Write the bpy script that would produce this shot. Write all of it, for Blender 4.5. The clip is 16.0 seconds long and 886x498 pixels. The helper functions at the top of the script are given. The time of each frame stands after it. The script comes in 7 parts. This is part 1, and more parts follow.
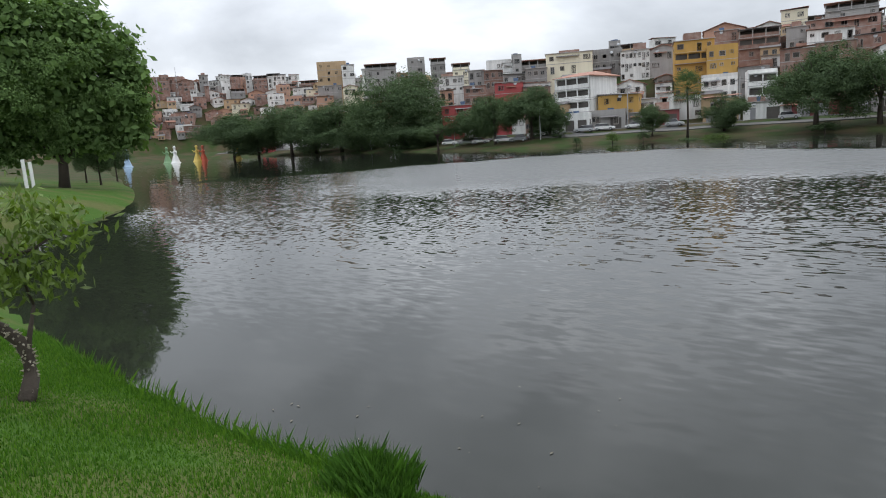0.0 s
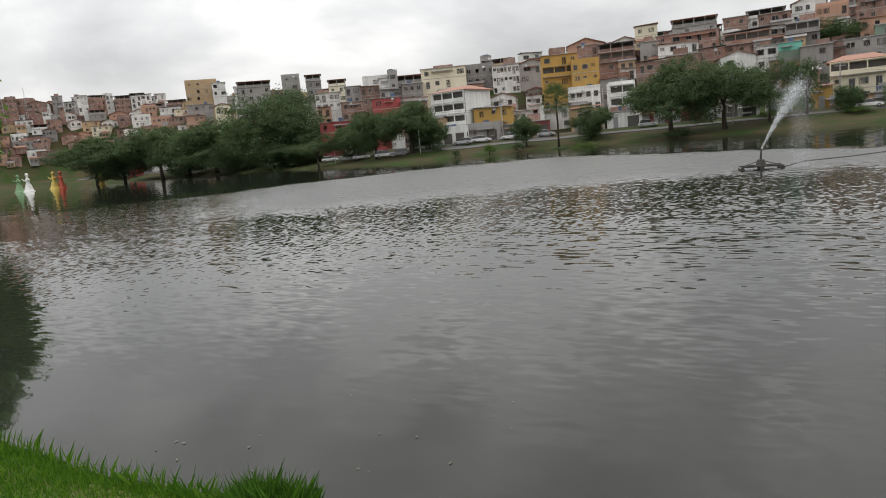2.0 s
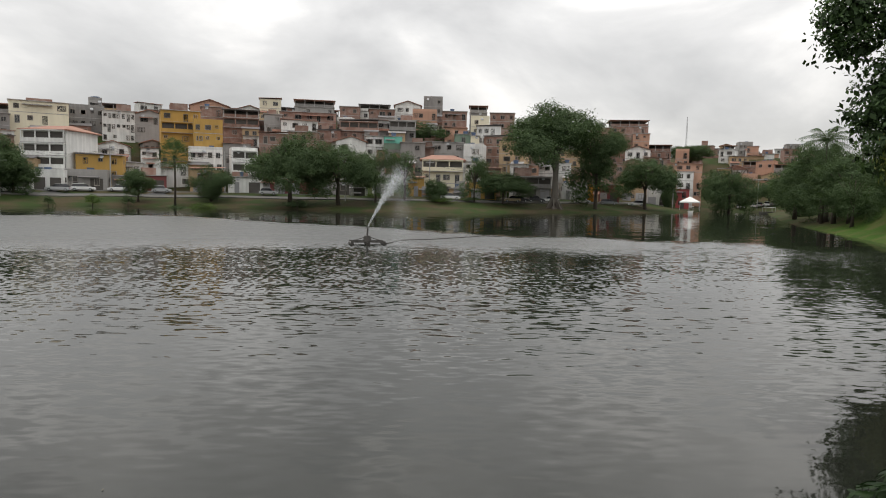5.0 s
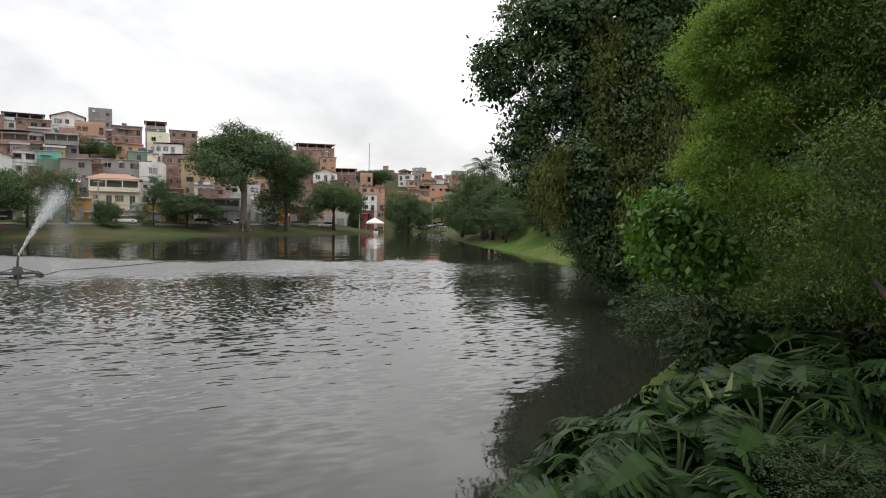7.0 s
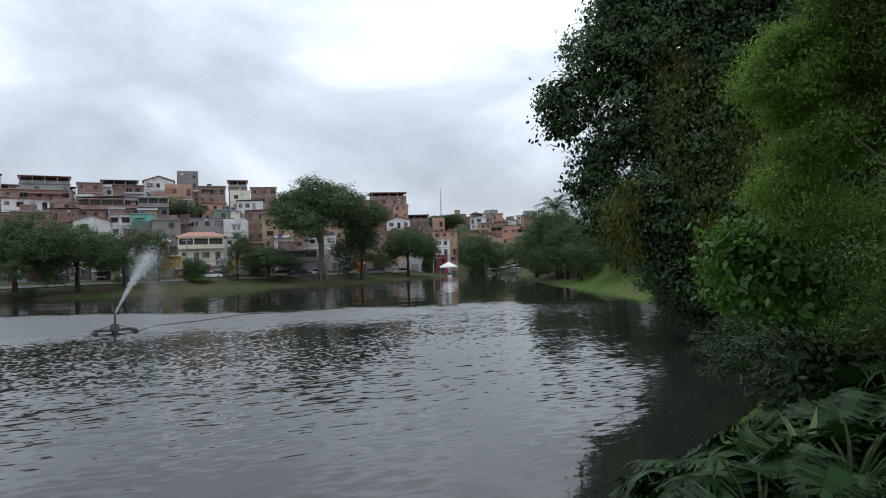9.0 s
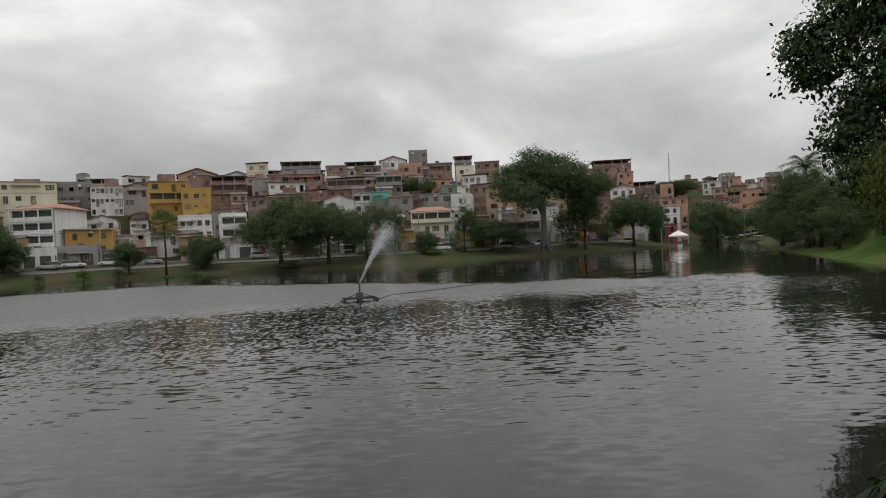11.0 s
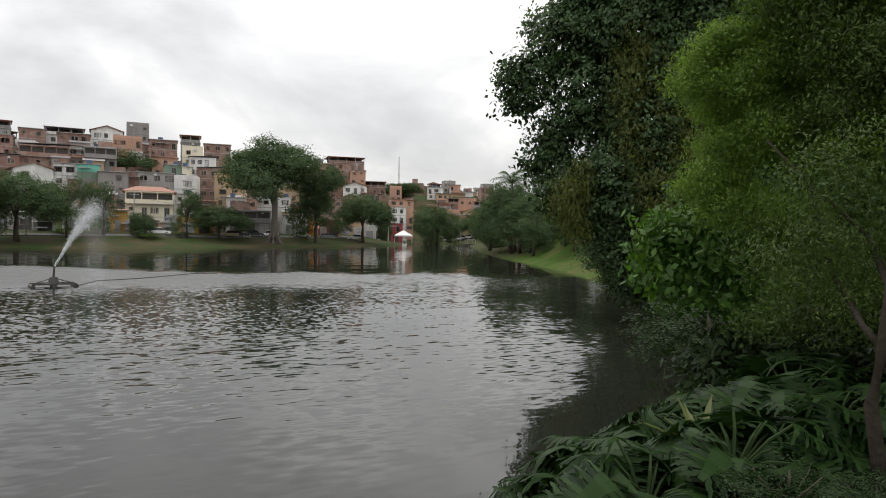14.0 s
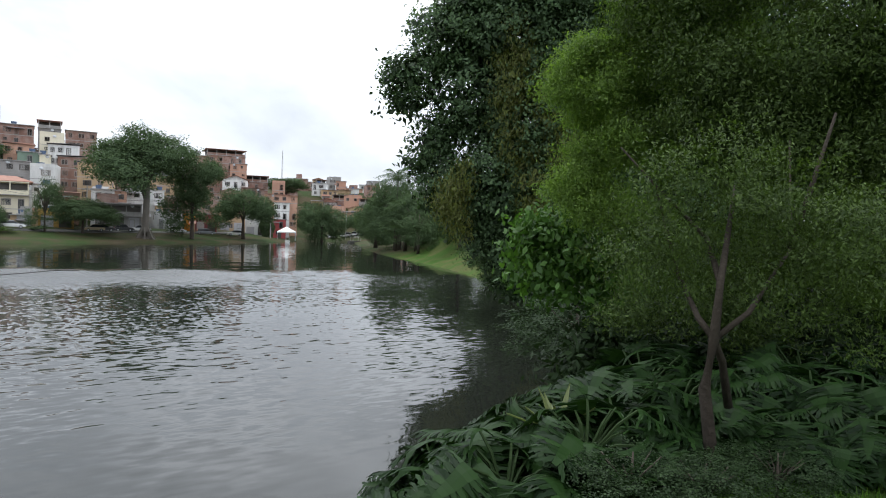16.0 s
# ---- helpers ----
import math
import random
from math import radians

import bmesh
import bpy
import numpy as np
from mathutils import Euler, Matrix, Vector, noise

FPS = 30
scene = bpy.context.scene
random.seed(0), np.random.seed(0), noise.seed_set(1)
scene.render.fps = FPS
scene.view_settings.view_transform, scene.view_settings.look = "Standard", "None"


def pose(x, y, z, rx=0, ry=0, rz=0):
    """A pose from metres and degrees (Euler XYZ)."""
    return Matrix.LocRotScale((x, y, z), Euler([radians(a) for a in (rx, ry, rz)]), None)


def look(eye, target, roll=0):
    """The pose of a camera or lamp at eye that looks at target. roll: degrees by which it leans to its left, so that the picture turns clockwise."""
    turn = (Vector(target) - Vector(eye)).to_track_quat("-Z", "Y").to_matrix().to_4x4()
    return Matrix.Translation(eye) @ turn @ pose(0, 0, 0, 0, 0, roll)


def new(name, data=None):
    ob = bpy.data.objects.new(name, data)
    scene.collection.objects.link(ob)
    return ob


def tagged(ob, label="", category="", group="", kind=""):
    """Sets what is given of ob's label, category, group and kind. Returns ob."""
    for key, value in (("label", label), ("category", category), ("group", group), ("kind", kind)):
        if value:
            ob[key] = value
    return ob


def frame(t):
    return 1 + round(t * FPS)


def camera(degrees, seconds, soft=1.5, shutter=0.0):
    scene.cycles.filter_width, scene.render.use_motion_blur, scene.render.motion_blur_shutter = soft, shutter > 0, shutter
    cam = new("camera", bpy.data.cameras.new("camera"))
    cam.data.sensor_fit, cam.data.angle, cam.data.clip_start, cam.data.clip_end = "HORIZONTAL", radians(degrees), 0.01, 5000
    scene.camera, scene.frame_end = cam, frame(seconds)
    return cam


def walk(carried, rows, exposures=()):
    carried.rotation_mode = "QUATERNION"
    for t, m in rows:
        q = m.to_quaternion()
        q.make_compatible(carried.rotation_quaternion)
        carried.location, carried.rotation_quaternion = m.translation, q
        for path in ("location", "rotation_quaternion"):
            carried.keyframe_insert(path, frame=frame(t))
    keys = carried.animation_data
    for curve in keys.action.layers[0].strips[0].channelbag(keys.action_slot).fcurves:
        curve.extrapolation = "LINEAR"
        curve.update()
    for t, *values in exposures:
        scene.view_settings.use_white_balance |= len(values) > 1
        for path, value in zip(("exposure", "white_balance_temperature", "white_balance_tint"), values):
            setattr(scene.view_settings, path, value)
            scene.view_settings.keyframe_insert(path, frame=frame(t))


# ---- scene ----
cam = camera(67.61, 16.0, soft=1.0)
SKY_STRENGTH = 1.0
walk(cam, [
    (0.0, pose(-0.289, 0.332, 3.920, 80.19, 3.76, 39.42)),
    (0.5, pose(-0.290, 0.333, 3.921, 79.51, 4.03, 36.13)),
    (1.0, pose(-0.291, 0.335, 3.921, 79.05, 4.33, 33.32)),
    (1.5, pose(-0.292, 0.336, 3.922, 79.38, 4.59, 30.84)),
    (2.0, pose(-0.293, 0.337, 3.922, 80.62, 5.52, 29.17)),
    (2.5, pose(-0.294, 0.338, 3.923, 81.27, 5.74, 28.36)),
    (3.0, pose(-0.295, 0.340, 3.923, 83.19, 5.66, 28.88)),
    (3.5, pose(-0.298, 0.344, 3.924, 85.27, 3.63, 22.14)),
    (4.0, pose(-0.302, 0.347, 3.924, 84.71, 1.31, 13.66)),
    (6.5, pose(-0.326, 0.375, 3.927, 86.94, -1.33, -23.14)),
    (7.0, pose(-0.302, 0.347, 3.928, 87.46, -0.85, -28.83)),
    (7.5, pose(-0.282, 0.325, 3.928, 87.73, 0.54, -34.58)),
    (8.0, pose(-0.276, 0.317, 3.929, 88.01, 1.13, -34.16)),
    (8.5, pose(-0.255, 0.294, 3.929, 89.65, 2.23, -29.63)),
    (9.0, pose(-0.225, 0.259, 3.930, 91.20, 1.86, -22.45)),
    (9.5, pose(-0.203, 0.234, 3.940, 91.40, 2.85, -16.35)),
    (10.0, pose(-0.184, 0.211, 3.950, 90.24, 4.12, -10.07)),
    (12.5, pose(-0.125, 0.143, 4.000, 89.20, 0.99, -0.01)),
    (13.0, pose(-0.115, 0.132, 4.000, 89.49, 0.40, -11.50)),
    (13.5, pose(-0.105, 0.121, 4.000, 89.47, -0.43, -19.49)),
    (14.0, pose(-0.075, 0.086, 4.000, 88.52, -1.13, -26.28)),
    (14.5, pose(-0.036, 0.042, 4.000, 88.73, -1.23, -30.62)),
    (15.0, pose(-0.013, 0.015, 4.000, 88.72, -0.76, -30.37)),
    (15.5, pose(-0.000, 0.000, 4.000, 88.74, -0.28, -31.75)),
    (16.0, pose(-0.000, 0.000, 4.000, 88.55, -1.76, -36.13)),
], [
    (0.0, 0.58, 6350, 10), (0.5, 0.56, 6700, 10.5), (2.0, 0.48, 6950, 10.5), (3.0, 0.34, 7000, 10.5), (4.0, 0.27, 7050, 10.5), (6.5, 0.64, 7000, 11), (7.0, 0.72, 6950, 11), (8.0, 0.83, 6500, 10), (9.0, 0.24, 6000, 9),
    (10.0, -0.1, 6450, 9), (12.5, -0.05, 7250, 12), (13.0, 0.0, 7200, 12), (14.0, 0.50, 6950, 11), (14.5, 0.72, 6600, 10), (16.0, 0.84, 6250, 10)])

# ---- world and light ----
world = bpy.data.worlds.new("overcast_sky")
scene.world = world
world.use_nodes = True
wn, wl = world.node_tree.nodes, world.node_tree.links
wn.clear()
w_out = wn.new("ShaderNodeOutputWorld")
w_bg = wn.new("ShaderNodeBackground")
w_sky = wn.new("ShaderNodeTexSky")
w_sky.sky_type, w_sky.sun_disc = "NISHITA", False
SUN_EL, SUN_AZ = radians(68), radians(-12)
w_sky.sun_elevation, w_sky.sun_rotation = SUN_EL, SUN_AZ
w_co = wn.new("ShaderNodeTexCoord")
w_sep = wn.new("ShaderNodeSeparateXYZ")
wl.new(w_co.outputs["Generated"], w_sep.inputs[0])


def w_math(op, a, b=None, clamp=False):
    m = wn.new("ShaderNodeMath")
    m.operation, m.use_clamp = op, clamp
    for k, v in enumerate((a, b)):
        if v is None:
            continue
        if isinstance(v, (int, float)):
            m.inputs[k].default_value = v
        else:
            wl.new(v, m.inputs[k])
    return m.outputs[0]


# the cloud deck: broad flattened billows
w_com = wn.new("ShaderNodeMapping")
w_com.inputs["Scale"].default_value = (1, 1, 2.1)
w_com.inputs["Location"].default_value = (0.35, 0.1, 0.0)
wl.new(w_co.outputs["Generated"], w_com.inputs["Vector"])
w_n = wn.new("ShaderNodeTexNoise")
w_n.inputs["Scale"].default_value, w_n.inputs["Detail"].default_value, w_n.inputs["Roughness"].default_value = 2.6, 9, 0.53
w_n.inputs["Distortion"].default_value = 0.25
wl.new(w_com.outputs[0], w_n.inputs["Vector"])
w_r = wn.new("ShaderNodeValToRGB")
w_r.color_ramp.elements[0].position, w_r.color_ramp.elements[0].color = 0.33, (0.45, 0.47, 0.50, 1)
w_r.color_ramp.elements[1].position, w_r.color_ramp.elements[1].color = 0.72, (1.06, 1.08, 1.11, 1)
mid = w_r.color_ramp.elements.new(0.52)
mid.color = (0.66, 0.685, 0.72, 1)
wl.new(w_n.outputs["Fac"], w_r.inputs[0])
# thicker and greyer towards the horizon, brighter overhead
w_hi = wn.new("ShaderNodeMapRange")
w_hi.inputs["From Min"].default_value, w_hi.inputs["From Max"].default_value = 0.02, 0.66
w_hi.inputs["To Min"].default_value, w_hi.inputs["To Max"].default_value = 0.68, 1.75
wl.new(w_math("ABSOLUTE", w_sep.outputs["Z"]), w_hi.inputs["Value"])
w_mul = wn.new("ShaderNodeMix")
w_mul.data_type, w_mul.blend_type = "RGBA", "MULTIPLY"
w_mul.inputs[0].default_value = 1
wl.new(w_r.outputs[0], w_mul.inputs[6])
wl.new(w_hi.outputs[0], w_mul.inputs[7])
w_mix = wn.new("ShaderNodeMix")
w_mix.data_type = "RGBA"
w_mix.inputs[0].default_value = 0.93
w_dim = wn.new("ShaderNodeMix")
w_dim.data_type, w_dim.blend_type = "RGBA", "MULTIPLY"
w_dim.inputs[0].default_value, w_dim.inputs[7].default_value = 1, (0.1, 0.1, 0.1, 1)
wl.new(w_sky.outputs[0], w_dim.inputs[6])
wl.new(w_dim.outputs[2], w_mix.inputs[6])
wl.new(w_mul.outputs[2], w_mix.inputs[7])
wl.new(w_mix.outputs[2], w_bg.inputs[0])
w_bg.inputs[1].default_value = SKY_STRENGTH
wl.new(w_bg.outputs[0], w_out.inputs[0])

sun = new("sun", bpy.data.lights.new("sun", "SUN"))
sun.data.energy, sun.data.angle, sun.data.color = 0.7, radians(60), (1.0, 0.97, 0.93)
sun.matrix_world = look((0, 0, 60), Vector((0, 0, 60)) - 10 * Vector((math.sin(SUN_AZ) * math.cos(SUN_EL), math.cos(SUN_AZ) * math.cos(SUN_EL), math.sin(SUN_EL))))

# ---- materials ----


def material(name, col, rough=0.8, var=0.18, scale=0.6, fine=9.0, bump=0.0, metal=0.0, streak=0.0, obj_var=0.0, tint=None, island=0.0, spec=0.5, dist=0.02):
    """Base colour with large stains and fine grain; streak: runs down the face; obj_var, island: change from piece to piece."""
    m = bpy.data.materials.new(name)
    m.use_nodes = True
    nt = m.node_tree
    n, l = nt.nodes, nt.links
    b = n["Principled BSDF"]
    b.inputs["Roughness"].default_value, b.inputs["Metallic"].default_value = rough, metal
    b.inputs["Specular IOR Level"].default_value = spec
    geo = n.new("ShaderNodeNewGeometry")
    a = n.new("ShaderNodeTexNoise")
    a.inputs["Scale"].default_value, a.inputs["Detail"].default_value = scale, 4
    c = n.new("ShaderNodeTexNoise")
    c.inputs["Scale"].default_value, c.inputs["Detail"].default_value = fine, 5
    l.new(geo.outputs["Position"], a.inputs["Vector"])
    l.new(geo.outputs["Position"], c.inputs["Vector"])
    facs = [(a.outputs["Fac"], var), (c.outputs["Fac"], var * 0.8)]
    if streak:
        mp = n.new("ShaderNodeMapping")
        mp.inputs["Scale"].default_value = (1.6, 1.6, 0.16)
        l.new(geo.outputs["Position"], mp.inputs["Vector"])
        s = n.new("ShaderNodeTexNoise")
        s.inputs["Scale"].default_value, s.inputs["Detail"].default_value = 0.9, 5
        l.new(mp.outputs[0], s.inputs["Vector"])
        facs.append((s.outputs["Fac"], streak))
    if obj_var:
        o = n.new("ShaderNodeObjectInfo")
        facs.append((o.outputs["Random"], obj_var))
    if island:
        facs.append((geo.outputs["Random Per Island"], island))
    total = None
    for out, k in facs:
        mm = n.new("ShaderNodeMath")
        mm.operation = "MULTIPLY_ADD"
        l.new(out, mm.inputs[0])
        mm.inputs[1].default_value = 2 * k
        if total is None:
            mm.inputs[2].default_value = 1 - sum(k2 for _, k2 in facs)
        else:
            l.new(total, mm.inputs[2])
        total = mm.outputs[0]
    mx = n.new("ShaderNodeMix")
    mx.data_type, mx.blend_type = "RGBA", "MULTIPLY"
    mx.inputs[0].default_value = 1
    if tint:
        t2 = n.new("ShaderNodeMix")
        t2.data_type = "RGBA"
        t2.inputs[6].default_value, t2.inputs[7].default_value = (*col, 1), (*tint, 1)
        r = n.new("ShaderNodeMapRange")
        r.inputs["From Min"].default_value, r.inputs["From Max"].default_value = 0.42, 0.62
        l.new((geo.outputs["Random Per Island"] if island else a.outputs["Fac"]), r.inputs["Value"])
        if island:
            r.inputs["From Min"].default_value, r.inputs["From Max"].default_value = 0.0, 1.0
        l.new(r.outputs[0], t2.inputs[0])
        l.new(t2.outputs[2], mx.inputs[6])
    else:
        mx.inputs[6].default_value = (*col, 1)
    l.new(total, mx.inputs[7])
    l.new(mx.outputs[2], b.inputs["Base Color"])
    if bump:
        bp = n.new("ShaderNodeBump")
        bp.inputs["Strength"].default_value, bp.inputs["Distance"].default_value = bump, dist
        l.new(c.outputs["Fac"], bp.inputs["Height"])
        l.new(bp.outputs[0], b.inputs["Normal"])
    return m


def leaf_material(name, col, tint, rough=0.45, through_light=0.25, spec=0.3):
    m = material(name, col, rough, 0.12, 0.35, 3.0, island=0.2, tint=tint, spec=spec)
    n, l = m.node_tree.nodes, m.node_tree.links
    b = n["Principled BSDF"]
    tr = n.new("ShaderNodeBsdfTranslucent")
    src = b.inputs["Base Color"].links[0].from_socket
    br = n.new("ShaderNodeMix")
    br.data_type, br.blend_type = "RGBA", "MULTIPLY"
    br.inputs[0].default_value, br.inputs[7].default_value = 1, (1.5, 1.7, 0.7, 1)
    l.new(src, br.inputs[6])
    l.new(br.outputs[2], tr.inputs["Color"])
    ms = n.new("ShaderNodeMixShader")
    ms.inputs[0].default_value = through_light
    l.new(b.outputs[0], ms.inputs[1])
    l.new(tr.outputs[0], ms.inputs[2])
    l.new(ms.outputs[0], n["Material Output"].inputs["Surface"])
    return m


WALLS = {
    "W": material("white_paint_weathered", (0.62, 0.62, 0.60), 0.85, 0.16, 0.5, 6, streak=0.32, obj_var=0.10),
    "C": material("cream_paint", (0.66, 0.61, 0.47), 0.85, 0.08, 0.3, 6, streak=0.12, obj_var=0.06),
    "Y": material("yellow_ochre_paint", (0.42, 0.255, 0.07), 0.85, 0.12, 0.3, 6, streak=0.14),
    "B": material("red_hollow_brick", (0.235, 0.135, 0.105), 0.9, 0.2, 0.7, 12, streak=0.2, obj_var=0.25, tint=(0.27, 0.19, 0.16)),
    "G": material("bare_cement_render", (0.27, 0.26, 0.25), 0.9, 0.16, 0.4, 8, streak=0.22, obj_var=0.25),
    "P": material("salmon_paint", (0.44, 0.26, 0.185), 0.85, 0.12, 0.3, 8, streak=0.16, obj_var=0.12),
    "R": material("red_paint", (0.36, 0.07, 0.07), 0.8, 0.10, 0.3, 8, streak=0.10),
    "K": material("tan_render", (0.42, 0.30, 0.18), 0.88, 0.14, 0.4, 8, streak=0.18, obj_var=0.1),
    "T": material("turquoise_paint", (0.14, 0.44, 0.35), 0.7, 0.06, 0.4, 8, streak=0.05),
    "O": material("bright_orange_paint", (0.75, 0.28, 0.02), 0.75, 0.06, 0.4, 8, streak=0.06),
    "M": material("maroon_paint", (0.20, 0.06, 0.06), 0.8, 0.10, 0.4, 8, streak=0.1),
    "N": material("mossy_green_render", (0.16, 0.22, 0.17), 0.9, 0.14, 0.4, 8, streak=0.2),
}
TILE = material("clay_roof_tile", (0.27, 0.14, 0.10), 0.85, 0.2, 0.6, 7, bump=0.4, obj_var=0.2, dist=0.06)
SHEET = material("fibre_cement_sheet", (0.20, 0.19, 0.19), 0.9, 0.2, 0.5, 5, bump=0.3, obj_var=0.2, dist=0.05)
CONCRETE = material("stained_concrete", (0.33, 0.32, 0.31), 0.9, 0.18, 0.5, 6, streak=0.2)
# GLASS_DARK and VOID are raised slightly, distance haze mixed into the colour
GLASS_DARK = material("dim_window_glass", (0.05, 0.053, 0.055), 0.12, 0.2, 0.3, 2, obj_var=0.4)
# VOID: the dimness of rooms and verandas as a flat dark colour
VOID = material("painted_interior_shade", (0.085, 0.078, 0.07), 0.9, 0.2, 0.5, 3)
FRAME = material("painted_window_frame", (0.22, 0.20, 0.18), 0.6, 0.1, 0.5, 6, obj_var=0.6)
METAL = material("galvanised_metal", (0.42, 0.43, 0.44), 0.45, 0.15, 1.0, 12, metal=0.6)
DARK_METAL = material("dark_rusty_metal", (0.06, 0.055, 0.05), 0.6, 0.3, 2.0, 14, metal=0.3)
TANK = material("blue_plastic_tank", (0.07, 0.11, 0.19), 0.5, 0.1, 1, 8, obj_var=0.2)
SHUTTER = material("grey_roller_shutter", (0.30, 0.30, 0.31), 0.6, 0.15, 0.8, 8, obj_var=0.3)
BARK = material("grey_brown_bark", (0.055, 0.043, 0.032), 0.9, 0.3, 1.2, 14, bump=0.7, dist=0.03)
# darker, finer-grained bark than BARK
DARK_BARK = material("dark_brown_bark", (0.030, 0.024, 0.018), 0.9, 0.35, 3.0, 26, bump=0.8, dist=0.02, spec=0.2)
PALE_BARK = material("pale_buttress_bark", (0.12, 0.107, 0.09), 0.9, 0.22, 0.8, 9, bump=0.6, dist=0.05)

# ---- mesh helpers ----


def part(name, bm, mat, parent=None, label="", smooth=False):
    me = bpy.data.meshes.new(name)
    bm.normal_update()
    bm.to_mesh(me)
    bm.free()
    return mesh_part(name, me, mat, parent, label, smooth)


def mesh_part(name, me, mat, parent=None, label="", smooth=False):
    if mat and not me.materials:
        me.materials.append(mat)
    if smooth:
        me.shade_smooth()
    ob = new(name, me)
    if parent:
        ob.parent = parent
    if label:
        ob["label"] = label
    return ob


def box(bm, x0, x1, y0, y1, z0, z1, m=None):
    vs = [bm.verts.new((x, y, z)) for z in (z0, z1) for y in (y0, y1) for x in (x0, x1)]
    if m is not None:
        for v in vs:
            v.co = m @ v.co
    for f in ((0, 2, 3, 1), (4, 5, 7, 6), (0, 1, 5, 4), (2, 6, 7, 3), (0, 4, 6, 2), (1, 3, 7, 5)):
        bm.faces.new([vs[k] for k in f])
    return vs


def tube(bm, pts, radii, sides=8):
    """A tapered tube along points."""
    rings = []
    for k, p in enumerate(pts):
        p = Vector(p)
        a = Vector(pts[max(k - 1, 0)])
        b = Vector(pts[min(k + 1, len(pts) - 1)])
        q = (b - a).to_track_quat("Z", "Y")
        rings.append([bm.verts.new(p + q @ Vector((radii[k] * math.cos(2 * math.pi * s / sides), radii[k] * math.sin(2 * math.pi * s / sides), 0))) for s in range(sides)])
    for r0, r1 in zip(rings, rings[1:]):
        for s in range(sides):
            bm.faces.new((r0[s], r0[(s + 1) % sides], r1[(s + 1) % sides], r1[s]))
    bm.faces.new(rings[0][::-1])
    bm.faces.new(rings[-1])


def quads_mesh(name, verts, per=4):
    """A mesh of many separate faces of `per` corners, from an array of corners."""
    n = len(verts) // per
    me = bpy.data.meshes.new(name)
    me.vertices.add(n * per)
    me.vertices.foreach_set("co", verts.astype(np.float32).ravel())
    me.loops.add(n * per)
    me.loops.foreach_set("vertex_index", np.arange(n * per, dtype=np.int32))
    me.polygons.add(n)
    me.polygons.foreach_set("loop_start", np.arange(0, n * per, per, dtype=np.int32))
    me.update(calc_edges=True)
    return me


# ---- the ground, one sheet from the near bank to the horizon ----
LAKE = np.array(((-4.5, 5.2), (-5.3, 5.1), (-6.6, 5.0), (-8.2, 4.9), (-9.8, 5.0), (-11.6, 5.0), (-14.4, 5.3), (-18.2, 5.7), (-30, 7.2), (-40, 9.5), (-43.5, 12.5), (-44, 17.4), (-51, 23.4), (-67.7, 32.2), (-100, 46), (-170, 75), (-225, 94), (-262, 126), (-282, 158), (-246, 166), (-192, 150), (-147, 140), (-105, 124), (-71, 109), (-62, 123), (-50, 129), (-39, 129), (-27, 129), (-15.6, 127), (2, 127.6), (13, 132), (26, 141), (48, 152), (65, 165), (74, 174), (84, 196), (96, 205), (97, 178), (67, 118), (55, 90), (43, 57), (33, 36), (27, 24), (21, 16.5), (13, 12.5), (8.2, 9.6), (4.6, 6.6), (0.5, 5)))


def shore(x, y):
    """Metres from the waterline, positive on land."""
    p = np.stack([np.asarray(x, float), np.asarray(y, float)], -1)
    best, inside = np.full(p.shape[:-1], 1e9), np.zeros(p.shape[:-1], bool)
    for a, b in zip(LAKE, np.roll(LAKE, -1, 0)):
        ab = b - a
        t = np.clip(((p - a) @ ab) / (ab @ ab), 0, 1)
        best = np.minimum(best, np.linalg.norm(p - a - t[..., None] * ab, axis=-1))
        with np.errstate(divide="ignore", invalid="ignore"):
            cut = a[0] + (p[..., 1] - a[1]) / ab[1] * ab[0]
        inside ^= ((a[1] > p[..., 1]) != (b[1] > p[..., 1])) & (p[..., 0] < cut)
    return np.where(inside, -best, best)


def ramp(v, a, b):
    t = np.clip((v - a) / (b - a), 0, 1)
    return t * t * (3 - 2 * t)


def ground_z(x, y):
    x, y = np.asarray(x, float), np.asarray(y, float)
    s, r = shore(x, y), np.hypot(x, y)
    az = np.degrees(np.arctan2(x, y))
    near = 1 - ramp(r, 40, 90)
    bank = near * (0.12 * ramp(s, 0, 0.3) + 2.28 * np.clip(s / (6.5 - 3.6 * ramp(x, 0, 3)), 0, 1) ** 0.9) + (1 - near) * (0.5 * ramp(s, 0, 1.2) + 2.3 * ramp(s, 1.0, 20))
    hill_on = ramp(y, 60, 110) * ramp(az, -80, -72) * (1 - ramp(az, 31, 34))
    up = np.maximum(s - 30, 0)
    top = 25 + 9 * ramp(-az, 36, 46) - 6 * ramp(az, 12, 22)
    hill = top * (1 - np.exp(-(0.32 + 0.26 * ramp(-az, 36, 46)) * up / top * (1 + 0.9 * up / top))) * hill_on
    right = ramp(az, 30, 36) * ramp(r, 30, 50) * (1 - hill_on) * 3.0 * ramp(s, 1.5, 9)
    bed = -1.6 * ramp(-s, 0, 5)
    far = 60 * ramp(r, 700, 2000) * hill_on
    return np.where(s > 0, bank + hill + right + far, bed)


def gz(x, y):
    return float(ground_z(x, y))


GRASS = material("mown_grass_bank", (0.045, 0.095, 0.014), 0.95, 0.22, 0.35, 5.0, bump=0.8, tint=(0.075, 0.085, 0.028), spec=0.1, dist=0.05)
